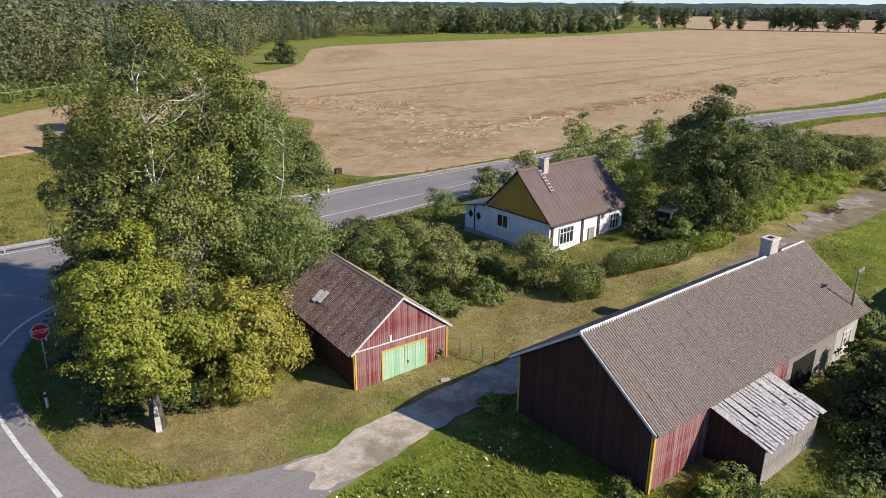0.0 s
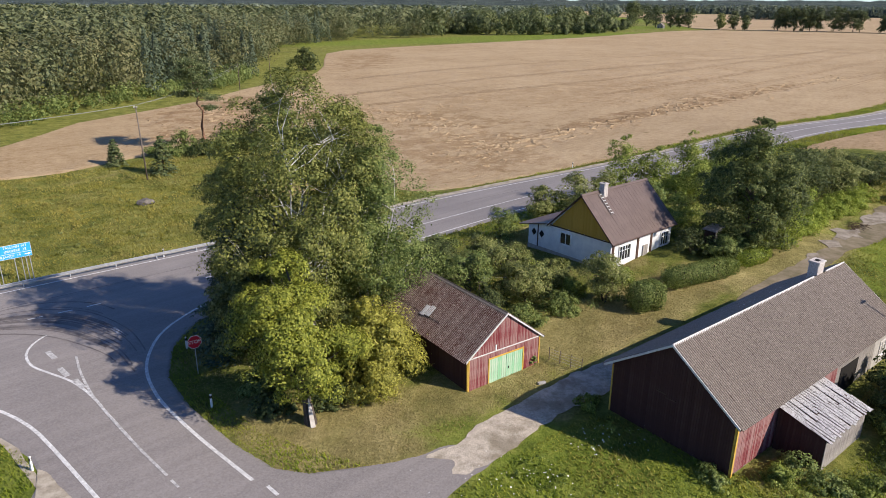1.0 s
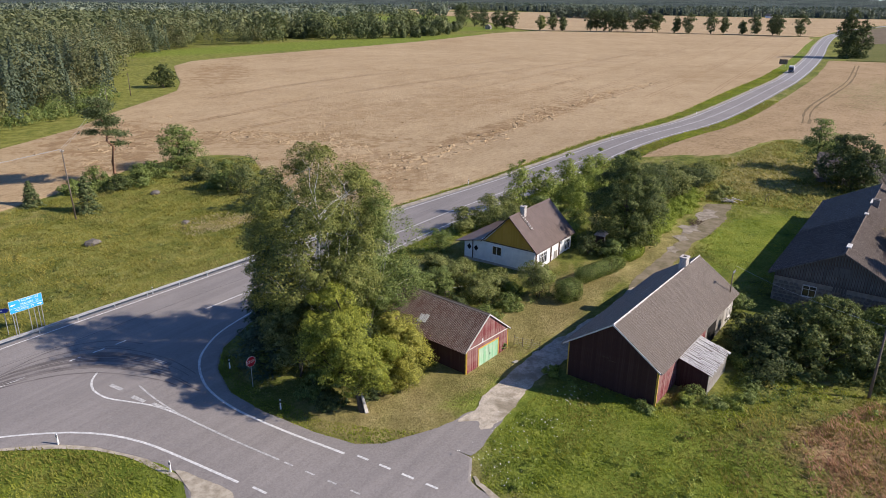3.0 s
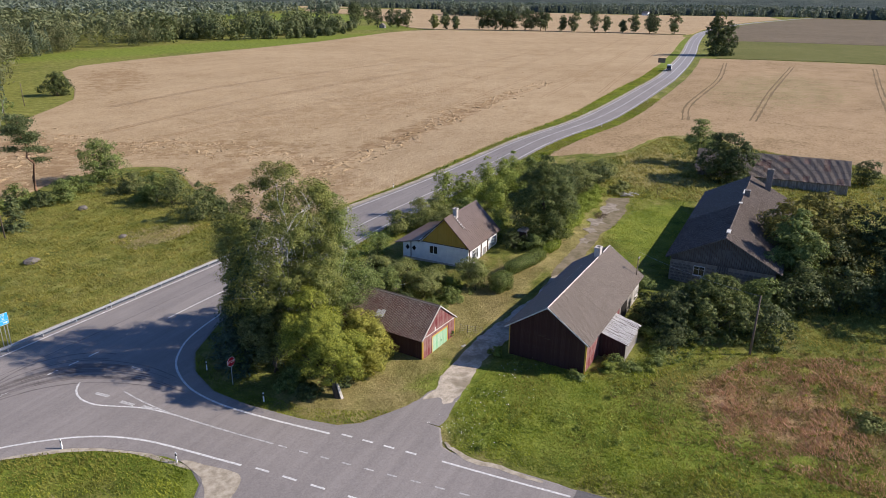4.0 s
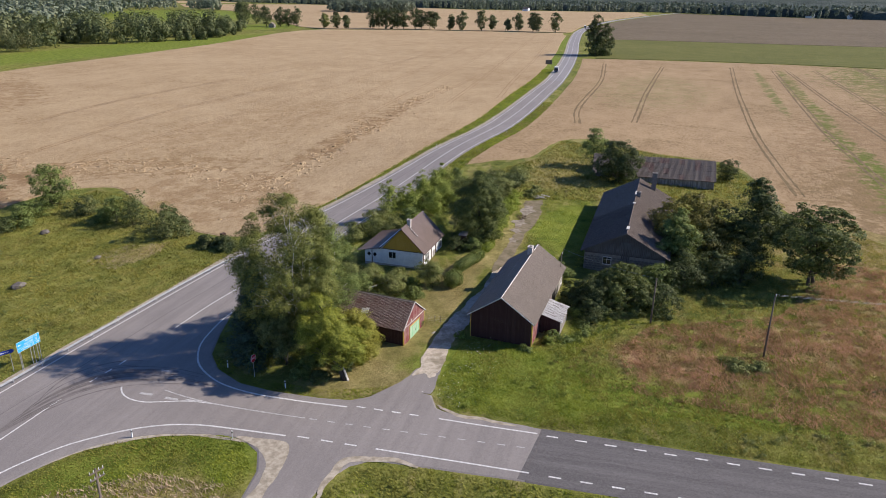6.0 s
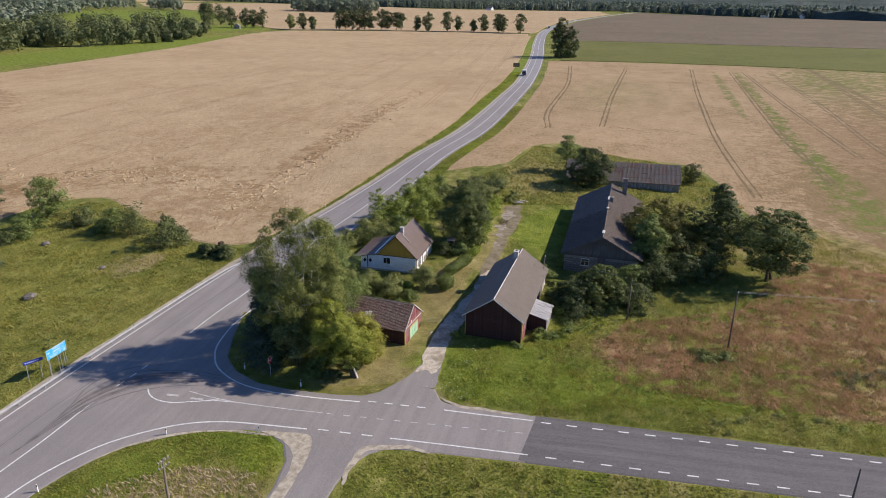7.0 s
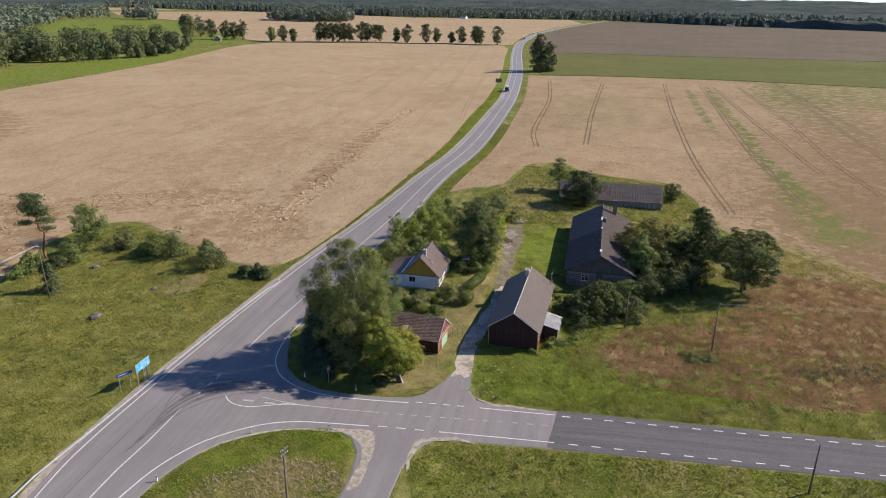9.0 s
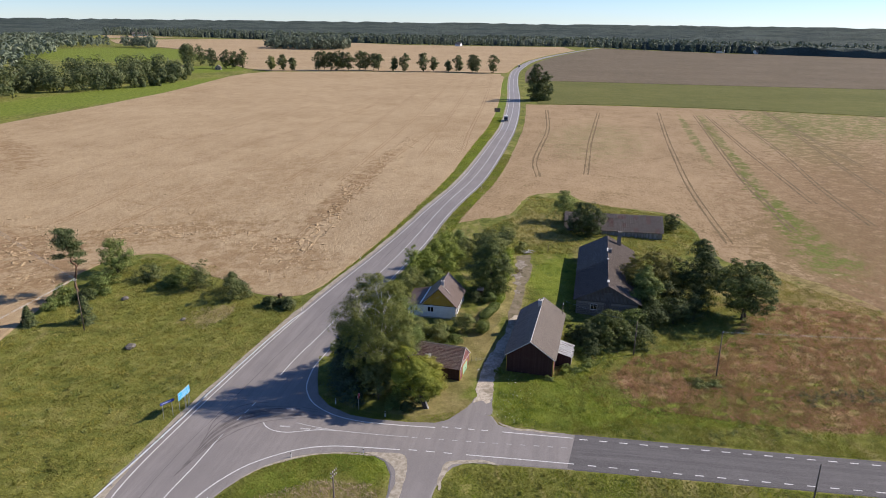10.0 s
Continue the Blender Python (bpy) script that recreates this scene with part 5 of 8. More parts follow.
def farmhouse():
    W, L, he, hr, oe, og = 13.73, 39.07, 3.70, 7.36, 0.61, 0.50
    h = W / 2
    o = thing("stone_barn", "long old stone farm building with grey boarded gable and dark roof", "barn", site(40.01, 39.93, 0.99, 40.1))
    rise = (hr - he) * (h + oe) / h
    Geo().prism(gable_outline(h, he - 0.05, hr - 0.1, -1.2), 0, L).ob("wall", M_MORTAR, o)
    top = lambda x: he + (hr - he) * (1 - abs(x - h) / h) - 0.05
    Geo().prism([(-h, 3.12), (h, 3.12), (h, he - 0.08), (0, hr - 0.14), (-h, he - 0.08)], -0.03, -0.001).ob("gable_backing", M_DARKWOOD, o)
    boards(o, (-h, -0.031), (h, -0.031), 3.15, he, M_OLDBOARD, 0.30, 0.035, seed=71, shape=top, skip=[(h - 0.7, h + 1.0, 0)], gap=0.028)
    stone_wall(o, (-h, 0), (h, 0), -0.4, 3.1, 72, [(3.0, 5.1, 1.0, 2.9)])
    stone_wall(o, (-h, L), (-h, 0), -0.4, 3.4, 73, [], 130)
    window(o, Matrix.Translation((-2.9, -0.14, 1.35)), 1.35, 1.25, M_WTRIM, (1, 1), 0.15, "pale framed window in the stone wall")
    Geo().box(-0.75, 1.0, -0.14, -0.085, 4.45, 5.5).ob("loft_hatch", M_OLDBOARD, o, "grey boarded loft hatch")
    Geo().box(-0.95, 1.2, -0.17, -0.08, 5.5, 5.6).ob("lintel", M_OLDBOARD, o)
    roof_deck(o, h + oe, rise, hr, -og, L + og, M_DARKWOOD)
    for y in (-og, L + og):
        verge(o, h + oe, rise, hr, y, M_OLDBOARD, 0.16)
    ridge_cap(o, hr, -og, L + og, M_SHEET_OLD, 0.22)
    for a, b in ((2.0, 3.6), (18.6, 19.4), (25.2, 28.0)):
        Geo().box(-0.26, 0.26, a, b, hr + 0.03, hr + 0.17).ob("ridge_patch", M_WTRIM, o, "pale new ridge sheet")
    brick_stack(o, 0.5, 25.0, hr - 0.6, hr + 0.75, 0.8, 0.9, M_GREYBRICK, 0.1, "vent_stack", "short grey vent on the ridge")
    brick_stack(o, 3.1, 36.8, hr - 2.2, hr + 2.1, 1.0, 1.0, M_GREYBRICK, 0.12, "chimney", "tall grey rendered brick chimney")
    sheet_roof(o, h + oe, rise, hr + 0.02, -og + 0.03, L + og - 0.03, 5, 1.3, lambda s, c, k, r: M_SHEET_OLD if (c < 15) else M_SHEET_MID, 75, 0.02, stuff=(1,))
    m, s, way = slope(-1, h + oe, rise, hr)
    Geo().box(-0.05, 0.05, 0, s, 0.07, 0.12, m @ Matrix.Translation((way * 18.2, 0, 0))).ob("seam", M_SHEET_GREY, o)
    return o


def long_shed():
    W, L, he, hr, oe, og = 10.12, 29.9, 2.4, 6.1, 0.42, 0.30
    h = W / 2
    o = thing("long_shed", "long low ruined shed with patched grey roof by the corn", "shed", site(104.08, 71.68, 0.93, 133.5))
    rise = (hr - he) * (h + oe) / h
    Geo().prism(gable_outline(h, he - 0.05, hr - 0.1, -1.0), 0, L).ob("wall", M_STONE, o)
    top = lambda x: he + (hr - he) * (1 - abs(x - h) / h) - 0.05
    boards(o, (-h, 0), (h, 0), 1.9, he, M_GREYWOOD, 0.3, 0.04, seed=81, shape=top)
    boards(o, (-h, L), (-h, 0), 0.0, he - 0.2, M_GREYWOOD, 0.35, 0.04, seed=82, stuff=True)
    roof_deck(o, h + oe, rise, hr, -og, L + og, M_DARKWOOD)
    for y in (-og, L + og):
        verge(o, h + oe, rise, hr, y, M_GREYWOOD, 0.16)
    ridge_cap(o, hr, -og, L + og, M_SHEET_GREY, 0.22)
    sheet_roof(o, h + oe, rise, hr + 0.02, -og + 0.03, L + og - 0.03, 4, 1.25, lambda s, c, k, r: M_SHEET_MID if r.random() < 0.8 else M_SHEET_MOSS, 85, 0.05, stuff=(1,))
    return o


garage()
barn()
lean_to()
cottage()
farmhouse()
long_shed()


# ---- trees and bushes ----
def fast_mesh(name, verts, quads, mat):
    """A mesh of quads from arrays."""
    me = bpy.data.meshes.new(name)
    me.vertices.add(len(verts))
    me.vertices.foreach_set("co", np.asarray(verts, np.float32).ravel())
    k = quads.shape[1]
    me.loops.add(quads.size)
    me.loops.foreach_set("vertex_index", np.asarray(quads, np.int32).ravel())
    me.polygons.add(len(quads))
    me.polygons.foreach_set("loop_start", np.arange(0, quads.size, k, dtype=np.int32))
    me.materials.append(mat)
    me.update(calc_edges=True)
    return me


def leaves(centres, normals, size, r, slim=0.62, tri=False):
    """Leaf sprays: a pointed, folded quad (or one triangle) at each centre."""
    n = len(centres)
    nrm = normals / (np.linalg.norm(normals, axis=1)[:, None] + 1e-9)
    side = np.cross(nrm, r.normal(size=(n, 3)))
    side /= np.linalg.norm(side, axis=1)[:, None] + 1e-9
    up = np.cross(side, nrm)
    s = (size * r.uniform(0.6, 1.35, n))[:, None]
    if tri:
        v = np.stack([centres - up * s * 0.5 - side * s * 0.5 * slim, centres + side * s * 0.7 * slim - up * s * 0.2, centres + up * s * 0.6], 1).reshape(-1, 3)
        return v, np.arange(3 * n).reshape(n, 3)
    fold = nrm * s * 0.16
    v = np.stack([centres - up * s * 0.55, centres + side * s * 0.5 * slim + fold, centres + up * s * 0.55, centres - side * s * 0.5 * slim + fold], 1).reshape(-1, 3)
    return v, np.arange(4 * n).reshape(n, 4)


PROFILE = {
    "round": lambda h: np.sqrt(np.clip(1 - (2 * h - 1) ** 2, 0, 1)) ** 0.8,
    "birch": lambda h: np.clip(np.sin(np.pi * np.clip(h, 0, 1) ** 0.85), 0, 1) ** 0.7 * (1.05 - 0.35 * h),
    "oval": lambda h: np.clip(np.sin(np.pi * np.clip(h * 0.93 + 0.07, 0, 1) ** 0.75), 0, 1) ** 0.6,
    "full": lambda h: np.clip(1.16 - np.abs(h - 0.40) ** 2.0 * 2.9, 0.0, 1.0) ** 0.7,
    "egg": lambda h: np.clip(1.05 - np.abs(h - 0.30) ** 1.8 * 1.75, 0.05, 1.0) ** 0.9,
    "cone": lambda h: np.clip(1.02 - h, 0, 1) ** 0.85,
    "dome": lambda h: np.sqrt(np.clip(1 - h ** 2, 0, 1)) ** 0.9,
}


def crown(height, base, radius, shape, count, size, r, clump=0.55, flat=0.6, lumps=0.28, per=55, squash=1.0):
    """Leaf positions: sprays of leaves gathered into boughs through an uneven crown, and the sprays' middles."""
    k = max(10, int(count // per * 1.5))
    n = max(6, k // 8)
    phase = r.uniform(0, 6.28, 6)

    def reach(h, a):
        lump = 1 + lumps * (np.sin(2 * a + phase[0] + 3 * h) * 0.5 + np.sin(3 * a + phase[1] - 5 * h) * 0.35 + np.sin(5 * a + phase[2] + 9 * h) * 0.3 + np.sin(11 * h + phase[3] + a) * 0.3)
        return PROFILE[shape](h) * lump

    level = np.linspace(0.0, 1.0, 200)
    share = np.cumsum(PROFILE[shape](level) ** 1.1 + 0.02)
    h = np.interp((np.arange(n) + r.uniform(0, 1, n)) / n, share / share[-1], level)
    a = r.uniform(0, math.tau, n)
    deep = np.where(r.uniform(0, 1, n) < 0.8, r.uniform(0.8, 1.04, n), r.uniform(0.3, 0.8, n))
    bough = np.minimum(1.35 * math.sqrt(2 * radius * (height - base) / n) * r.uniform(0.65, 1.35, n), 0.6 * radius)
    bough = np.minimum(bough, 0.8 * PROFILE[shape](h) * radius + 0.4 * clump)
    q = np.maximum(0, reach(h, a) * radius * deep - bough * 0.75)
    lobes = np.stack([q * np.cos(a), q * np.sin(a) * squash, base + h * (height - base - 0.6 * bough)], 1)
    away = lobes - np.array([0, 0, base + 0.4 * (height - base)])
    away /= np.linalg.norm(away, axis=1)[:, None] + 1e-9
    # sprays on the outer and upper side of each bough
    own = r.integers(0, n, k)
    d = r.normal(size=(k, 3))
    d /= np.linalg.norm(d, axis=1)[:, None] + 1e-9
    d = d + away[own] * 0.6 + np.array([0, 0, 0.35])
    d /= np.linalg.norm(d, axis=1)[:, None] + 1e-9
    mids = lobes[own] + d * (bough[own] * r.uniform(0.35, 1.08, k))[:, None] * np.array([1, 1, max(0.6, flat)])
    mids[:, 2] = np.maximum(mids[:, 2], 0.05)
    spread = bough[own] * 0.40 * r.uniform(0.6, 1.35, k)
    idx = r.integers(0, k, count)
    g = r.normal(size=(count, 3))
    g /= np.linalg.norm(g, axis=1)[:, None] + 1e-9
    g = g + d[idx] * 0.5 + np.array([0, 0, 0.25])
    g /= np.linalg.norm(g, axis=1)[:, None] + 1e-9
    shell = np.where(r.uniform(0, 1, count) < 0.8, r.uniform(0.7, 1.1, count), r.uniform(0.2, 1.6, count))
    pos = mids[idx] + g * (spread[idx] * shell)[:, None] * np.array([1, 1, max(0.5, 0.85 * flat)])
    nrm = g * 0.85 + d[idx] * 0.3 + away[own[idx]] * 0.2 + np.array([0, 0, 0.3]) + r.normal(size=(count, 3)) * 0.3
    pos[:, 2] = np.maximum(pos[:, 2], 0.08)
    return pos, nrm, mids


def limb(a, b, r, sag=0.12, n=4, sway=0.035):
    a, b = np.array(a, float), np.array(b, float)
    d = np.linalg.norm(b - a)
    t = np.linspace(0, 1, n + 1)[:, None]
    wob = r.normal(size=(n + 1, 3)) * d * sway
    wob[0] = wob[-1] = 0
    arc = np.array([0, 0, 1.0]) * d * sag * np.sin(np.pi * t)
    return a + (b - a) * t + wob + arc


def tree(name, label, x, y, height, radius, shape="round", mat=None, bark=M_BARK, leaves_n=6000, leaf_size=0.2, base=None, trunk=0.2, seed=1, limbs=14, clump=0.5, flat=0.6, lumps=0.28, stems=1, lean=(0, 0), group="", category="tree", squash=1.0, dead=0, up=0.0, slim=0.62, per=42):
    """A tree: tapered trunk, limbs, twigs to the leaf clumps, and a crown of separate leaves."""
    r = np.random.default_rng(seed)
    o = thing(name, label, category, on_land(x, y, 0, up), group)
    base = height * 0.25 if base is None else base
    leaves_n = leaves_n if leaves_n > 12000 else int(leaves_n * (0.64 if leaf_size < 0.18 or leaf_size > 0.7 else 0.56))
    pos, nrm, mids = crown(height, base, radius, shape, leaves_n, leaf_size, r, clump, flat, lumps, per, squash)
    bend = np.array([*lean, 0.0])
    pos += bend * (pos[:, 2:3] / height) ** 1.2
    mids = mids + bend * (mids[:, 2:3] / height) ** 1.2
    wood = Geo()
    tops = []
    for s in range(stems):
        foot = np.array([0.0, 0, -0.3]) + (np.array([*r.normal(size=2) * trunk * 1.3, 0]) if stems > 1 else 0)
        ang = math.tau * s / max(1, stems) + r.uniform(-0.4, 0.4)
        tip = np.array([math.cos(ang) * radius * 0.38 * (stems > 1), math.sin(ang) * radius * 0.38 * (stems > 1), height * (0.86 if stems == 1 else r.uniform(0.66, 0.8))]) + bend * 0.9
        line = limb(foot, tip, r, 0.0, 7, 0.012)
        t = trunk * (1.0 if stems == 1 else 0.7)
        wood.pipe([tuple(p) for p in line], [t * (1.25 if i == 0 else 1) * (1 - 0.88 * (i / 7) ** 0.9) for i in range(8)], 8)
        tops.append(line)
    if limbs:
        wood.ob("trunk", bark, o, smooth=True)
    else:
        tagged(wood.ob("stalks", bark, o, smooth=True), kind="stuff")
    branches = Geo()
    order = r.permutation(len(mids))[:limbs]
    for i in order:
        line = tops[r.integers(0, len(tops))]
        want = mids[i]
        z = np.clip(want[2] - np.linalg.norm(want[:2]) * r.uniform(0.45, 0.9), base * 0.6, height * 0.85)
        k = np.interp(z, line[:, 2], np.arange(len(line)))
        start = line[int(k)] * (1 - k % 1) + line[min(int(k) + 1, len(line) - 1)] * (k % 1)
        path = limb(start, want, r, 0.08)
        rad = max(0.02, trunk * 0.36 * (1 - z / height * 0.6))
        branches.pipe([tuple(p) for p in path], [rad, rad * 0.75, rad * 0.5, rad * 0.3, rad * 0.12], 5)
        for _ in range(2):
            near = mids[r.integers(0, len(mids), 8)]
            pick = near[np.argmin(np.linalg.norm(near - path[2], axis=1))]
            twig = limb(path[2], pick, r, 0.05, 3)
            branches.pipe([tuple(p) for p in twig], [rad * 0.4, rad * 0.28, rad * 0.18, rad * 0.08], 4)
    if branches.v:
        tagged(branches.ob("branchwork", bark, o), kind="stuff")
    if dead:
        g = Geo()
        for _ in range(dead):
            a = r.uniform(2.4, 3.9)
            end = np.array([math.cos(a) * radius * r.uniform(0.9, 1.2), math.sin(a) * radius * r.uniform(0.6, 1.0) * squash, base + r.uniform(0.05, 0.25) * height])
            path = limb((0, 0, base + 0.05 * height), end, r, 0.1)
            g.pipe([tuple(p) for p in path], [0.07, 0.06, 0.045, 0.03, 0.012], 5)
            for _ in range(4):
                b = path[r.integers(2, 4)]
                g.pipe([tuple(p) for p in limb(b, b + r.normal(size=3) * np.array([1.1, 1.1, 0.7]), r, 0.05, 2)], [0.025, 0.016, 0.006], 4)
        tagged(g.ob("dead_wood", M_DEADWOOD, o, "bare grey dead branches"), kind="stuff")
    sizes = np.full(len(pos), leaf_size * 1.28)
    core = max(20, leaves_n // 22)
    heart = np.array([0, 0, base + 0.45 * (height - base)])
    pick = r.integers(0, len(pos), core)
    inside_ = heart + (pos[pick] - heart) * r.uniform(0.3, 0.66, core)[:, None]
    v, f = leaves(np.vstack([pos, inside_]), np.vstack([nrm, nrm[pick]]), np.concatenate([sizes, np.full(core, leaf_size * 2.0)]), r, slim)
    piece("crown", fast_mesh("crown", v, f, mat), o)
    return o


def conifer(name, label, x, y, height, radius, seed, mat=M_L_SPRUCE, sprays=4200, group="", low=0.04, size=0.36):
    """A spruce: a straight trunk with whorls of drooping sprays."""
    r = np.random.default_rng(seed)
    o = thing(name, label, "tree", on_land(x, y), group)
    Geo().pipe([(0, 0, -0.3), (0, 0, height * 0.5), (0, 0, height)], [0.02 * height + 0.03, 0.012 * height + 0.02, 0.01], 7).ob("trunk", M_BARK, o, smooth=True)
    whorls = max(13, int(height * 1.7))
    pos, nrm, wood = [], [], Geo()
    each = max(6, sprays // whorls // 7)
    for w in range(whorls):
        h = low + (0.97 - low) * (w + r.uniform(-0.3, 0.3)) / whorls
        n = 7
        for b in range(n):
            a = math.tau * b / n + r.uniform(-0.4, 0.4) + w
            ln = radius * (1.02 - h) ** 0.9 * r.uniform(0.75, 1.12)
            end = np.array([math.cos(a) * ln, math.sin(a) * ln, h * height - ln * 0.28])
            start = np.array([0, 0, h * height])
            if w % 2 == 0:
                wood.rod(start, end, 0.03, 0.008, 4, False)
            t = np.sqrt(r.uniform(0.02, 1, each))[:, None]
            p = start + (end - start) * t + r.normal(size=(each, 3)) * np.array([0.5, 0.5, 0.25]) * (0.12 + 0.18 * ln * t)
            pos.append(p)
            nrm.append(np.tile([math.cos(a) * 0.35, math.sin(a) * 0.35, 1.0], (each, 1)) + r.normal(size=(each, 3)) * 0.35)
    tagged(wood.ob("branchwork", M_BARK, o), kind="stuff")
    pos, nrm = np.vstack(pos), np.vstack(nrm)
    pos[:, 2] = np.maximum(pos[:, 2], 0.1)
    v, f = leaves(pos, nrm, size, r, 0.5)
    piece("crown", fast_mesh("crown", v, f, mat), o)
    return o


# the clump of trees at the corner of the junction
tree("birch_tree", "tall silver birch with white forking stems and thin olive crown", -18.2, 45.4, 21.9, 7.0, "full", M_L_BIRCH, M_BIRCHBARK, 88000, 0.142, 3.2, 0.24, 11, 52, 0.62, 0.95, 0.18, 3, (0.3, 0), dead=6, per=130)
tree("birch_tree", "slender birch with dense green crown", -13.0, 47.6, 17.6, 4.6, "oval", M_L_GREEN, M_BIRCHBARK, 34000, 0.135, 3.0, 0.2, 12, 26, 0.62, 0.95, 0.32, 2, (0.5, 0.2), per=120)
chestnut = tree("chestnut_tree", "yellow-green horse chestnut with a split leaning trunk", -15.8, 33.5, 11.4, 4.4, "oval", M_L_YELLOW, M_BARK, 50000, 0.13, 3.1, 0.40, 13, 30, 0.56, 0.5, 0.2, 1, (-2.0, 4.0), per=160)
g = Geo()
for z, w, o_ in ((0.0, 0.16, 0.52), (0.6, 0.15, 0.47), (1.2, 0.11, 0.43), (1.75, 0.03, 0.41)):
    for d in (o_, o_ - 0.12):
        for side in (-1, 1):
            g.v.append((-0.17 * z + 0.43 * d + 0.9 * w * side, 0.34 * z - 0.9 * d + 0.43 * w * side, z))
g.f = [(4 * i + a, 4 * i + b, 4 * i + 4 + b, 4 * i + 4 + a) for i in range(3) for a, b in ((0, 1), (1, 3), (3, 2), (2, 0))] + [(0, 2, 3, 1), (12, 13, 15, 14)]
g.ob("torn_wood", M_DEADWOOD, chestnut, "pale torn heartwood on the split trunk")
tree("bush", "bushy yellow-green shrub hanging to the mown grass", -12.0, 38.3, 7.0, 3.1, "oval", M_L_LIME_Y, M_BARK, 24000, 0.135, 0.3, 0.1, 14, 14, 0.45, 0.9, 0.25, 4, category="bush", per=120)
conifer("spruce_tree", "dark dense spruce beside the birch", -23.2, 45.2, 14.5, 4.6, 15, sprays=12000)
conifer("spruce_tree", "dark dense spruce beside the birch", -22.4, 50.0, 12.5, 4.2, 16, sprays=8000)
tree("aspen_tree", "grey-green young tree with bare lower branches", -21.0, 41.2, 9.0, 3.3, "oval", M_L_SHADE, M_BARK, 20000, 0.14, 2.8, 0.14, 17, 18, 0.5, 0.7, 0.3, 2)
tree("aspen_tree", "grey-green young tree behind the garage", -15.0, 52.5, 12.5, 4.2, "oval", M_L_GREEN, M_BARK, 18000, 0.17, 1.5, 0.2, 18, 16, 0.55, 0.7, 0.3, 2)
for k, (x, y, h, w) in enumerate(((-19.6, 37.6, 2.2, 1.8), (-18.6, 35.0, 1.5, 1.5), (-17.4, 38.4, 3.6, 2.4), (-14.0, 41.8, 4.2, 2.6), (-23.8, 44.4, 3.0, 1.8), (-14.2, 36.2, 1.5, 1.6), (-22.6, 53.5, 3.6, 2.6), (-18.5, 55.0, 4.4, 3.0))):
    tree("bush", "dark undergrowth bush below the roadside trees", x, y, h, w, "dome", M_L_DARK if k % 2 else M_L_GREEN, M_BARK, 5000, 0.15, 0.1, 0.06, 20 + k, 8, 0.4, 0.7, 0.3, 3, group="undergrowth", category="bush")

# the cottage garden
for k, (x, y, h, w, m) in enumerate(((-0.8, 56.0, 4.2, 2.6, M_L_OLIVE), (7.6, 51.2, 4.6, 2.5, M_L_OLIVE), (0.6, 52.0, 4.0, 2.5, M_L_OLIVE), (-4.5, 54.0, 4.4, 2.8, M_L_GREEN), (-7.6, 57.5, 4.4, 2.8, M_L_DARK), (3.0, 55.0, 2.6, 1.8, M_L_OLIVE), (-3.0, 61.0, 3.0, 2.4, M_L_OLIVE), (-8.5, 62.5, 2.6, 2.2, M_L_GREEN), (-13, 58.5, 4.0, 2.8, M_L_GREEN))):
    tree("apple_tree", "spreading old apple tree with thin grey-green crown", x, y, h, w, "round", m, M_BARK, 9000, 0.135, 1.0, 0.13, 40 + k, 16, 0.42, 0.75, 0.34, 2, group="orchard trees", per=110)
for k, (x, y, h, w, m) in enumerate(((-0.4, 47.6, 2.0, 2.0, M_L_GREEN), (3.4, 50.0, 1.8, 1.7, M_L_GREEN), (-3.0, 50.2, 2.4, 2.2, M_L_DARK), (5.2, 53.2, 1.6, 1.5, M_L_LIME), (-0.2, 69.4, 3.6, 2.3, M_L_GREEN), (-6.5, 50.5, 2.6, 2.4, M_L_LIME), (-10.5, 54.2, 3.0, 2.6, M_L_DARK), (1.2, 58.2, 1.8, 1.5, M_L_LIME), (10.0, 54.5, 1.7, 1.6, M_L_LIME), (-1.5, 64.5, 1.3, 1.6, M_L_DARK), (-12.5, 66, 1.5, 2.2, M_L_GREEN), (-6.5, 67.5, 1.0, 1.6, M_L_LIME), (-16.5, 62.5, 2.0, 2.2, M_L_GREEN))):
    tree("bush", "low rounded garden shrub in rough grass", x, y, h, w, "dome", m, M_BARK, 5000, 0.13, 0.05, 0.05, 60 + k, 6, 0.36, 0.7, 0.25, 3, group="garden shrubs", category="bush")
def hedge(label, x, y, turn, long, wide, high, count, mat, seed):
    """A clipped hedge: leaves over a soft-cornered block, on many thin stems."""
    r = np.random.default_rng(seed)
    o = thing("hedge", label, "hedge", on_land(x, y, turn), "garden hedges")
    d = r.normal(size=(count, 3))
    p = d / (np.abs(d) ** 4).sum(1)[:, None] ** 0.25
    p = p * (1 + 0.07 * np.sin(5 * p[:, :1] + seed) + 0.05 * np.sin(9 * p[:, 1:2])) * r.uniform(0.82, 1.06, (count, 1))
    pos = np.stack([p[:, 0] * long / 2, p[:, 1] * wide / 2, np.maximum(0.06, high * (0.5 + 0.5 * p[:, 2]))], 1)
    v, f = leaves(pos, d + r.normal(size=(count, 3)) * 0.5, np.full(count, 0.15), r)
    piece("foliage", fast_mesh("foliage", v, f, mat), o)
    stems = Geo()
    for k in range(int(6 * long)):
        a = np.array([r.uniform(-0.42, 0.42) * long, r.uniform(-0.3, 0.3) * wide, -0.1])
        stems.rod(a, a + np.array([r.normal() * 0.15, r.normal() * 0.15, high * 0.9]), 0.02, 0.008, 4, False)
    tagged(stems.ob("stems", M_BARK, o), kind="stuff")


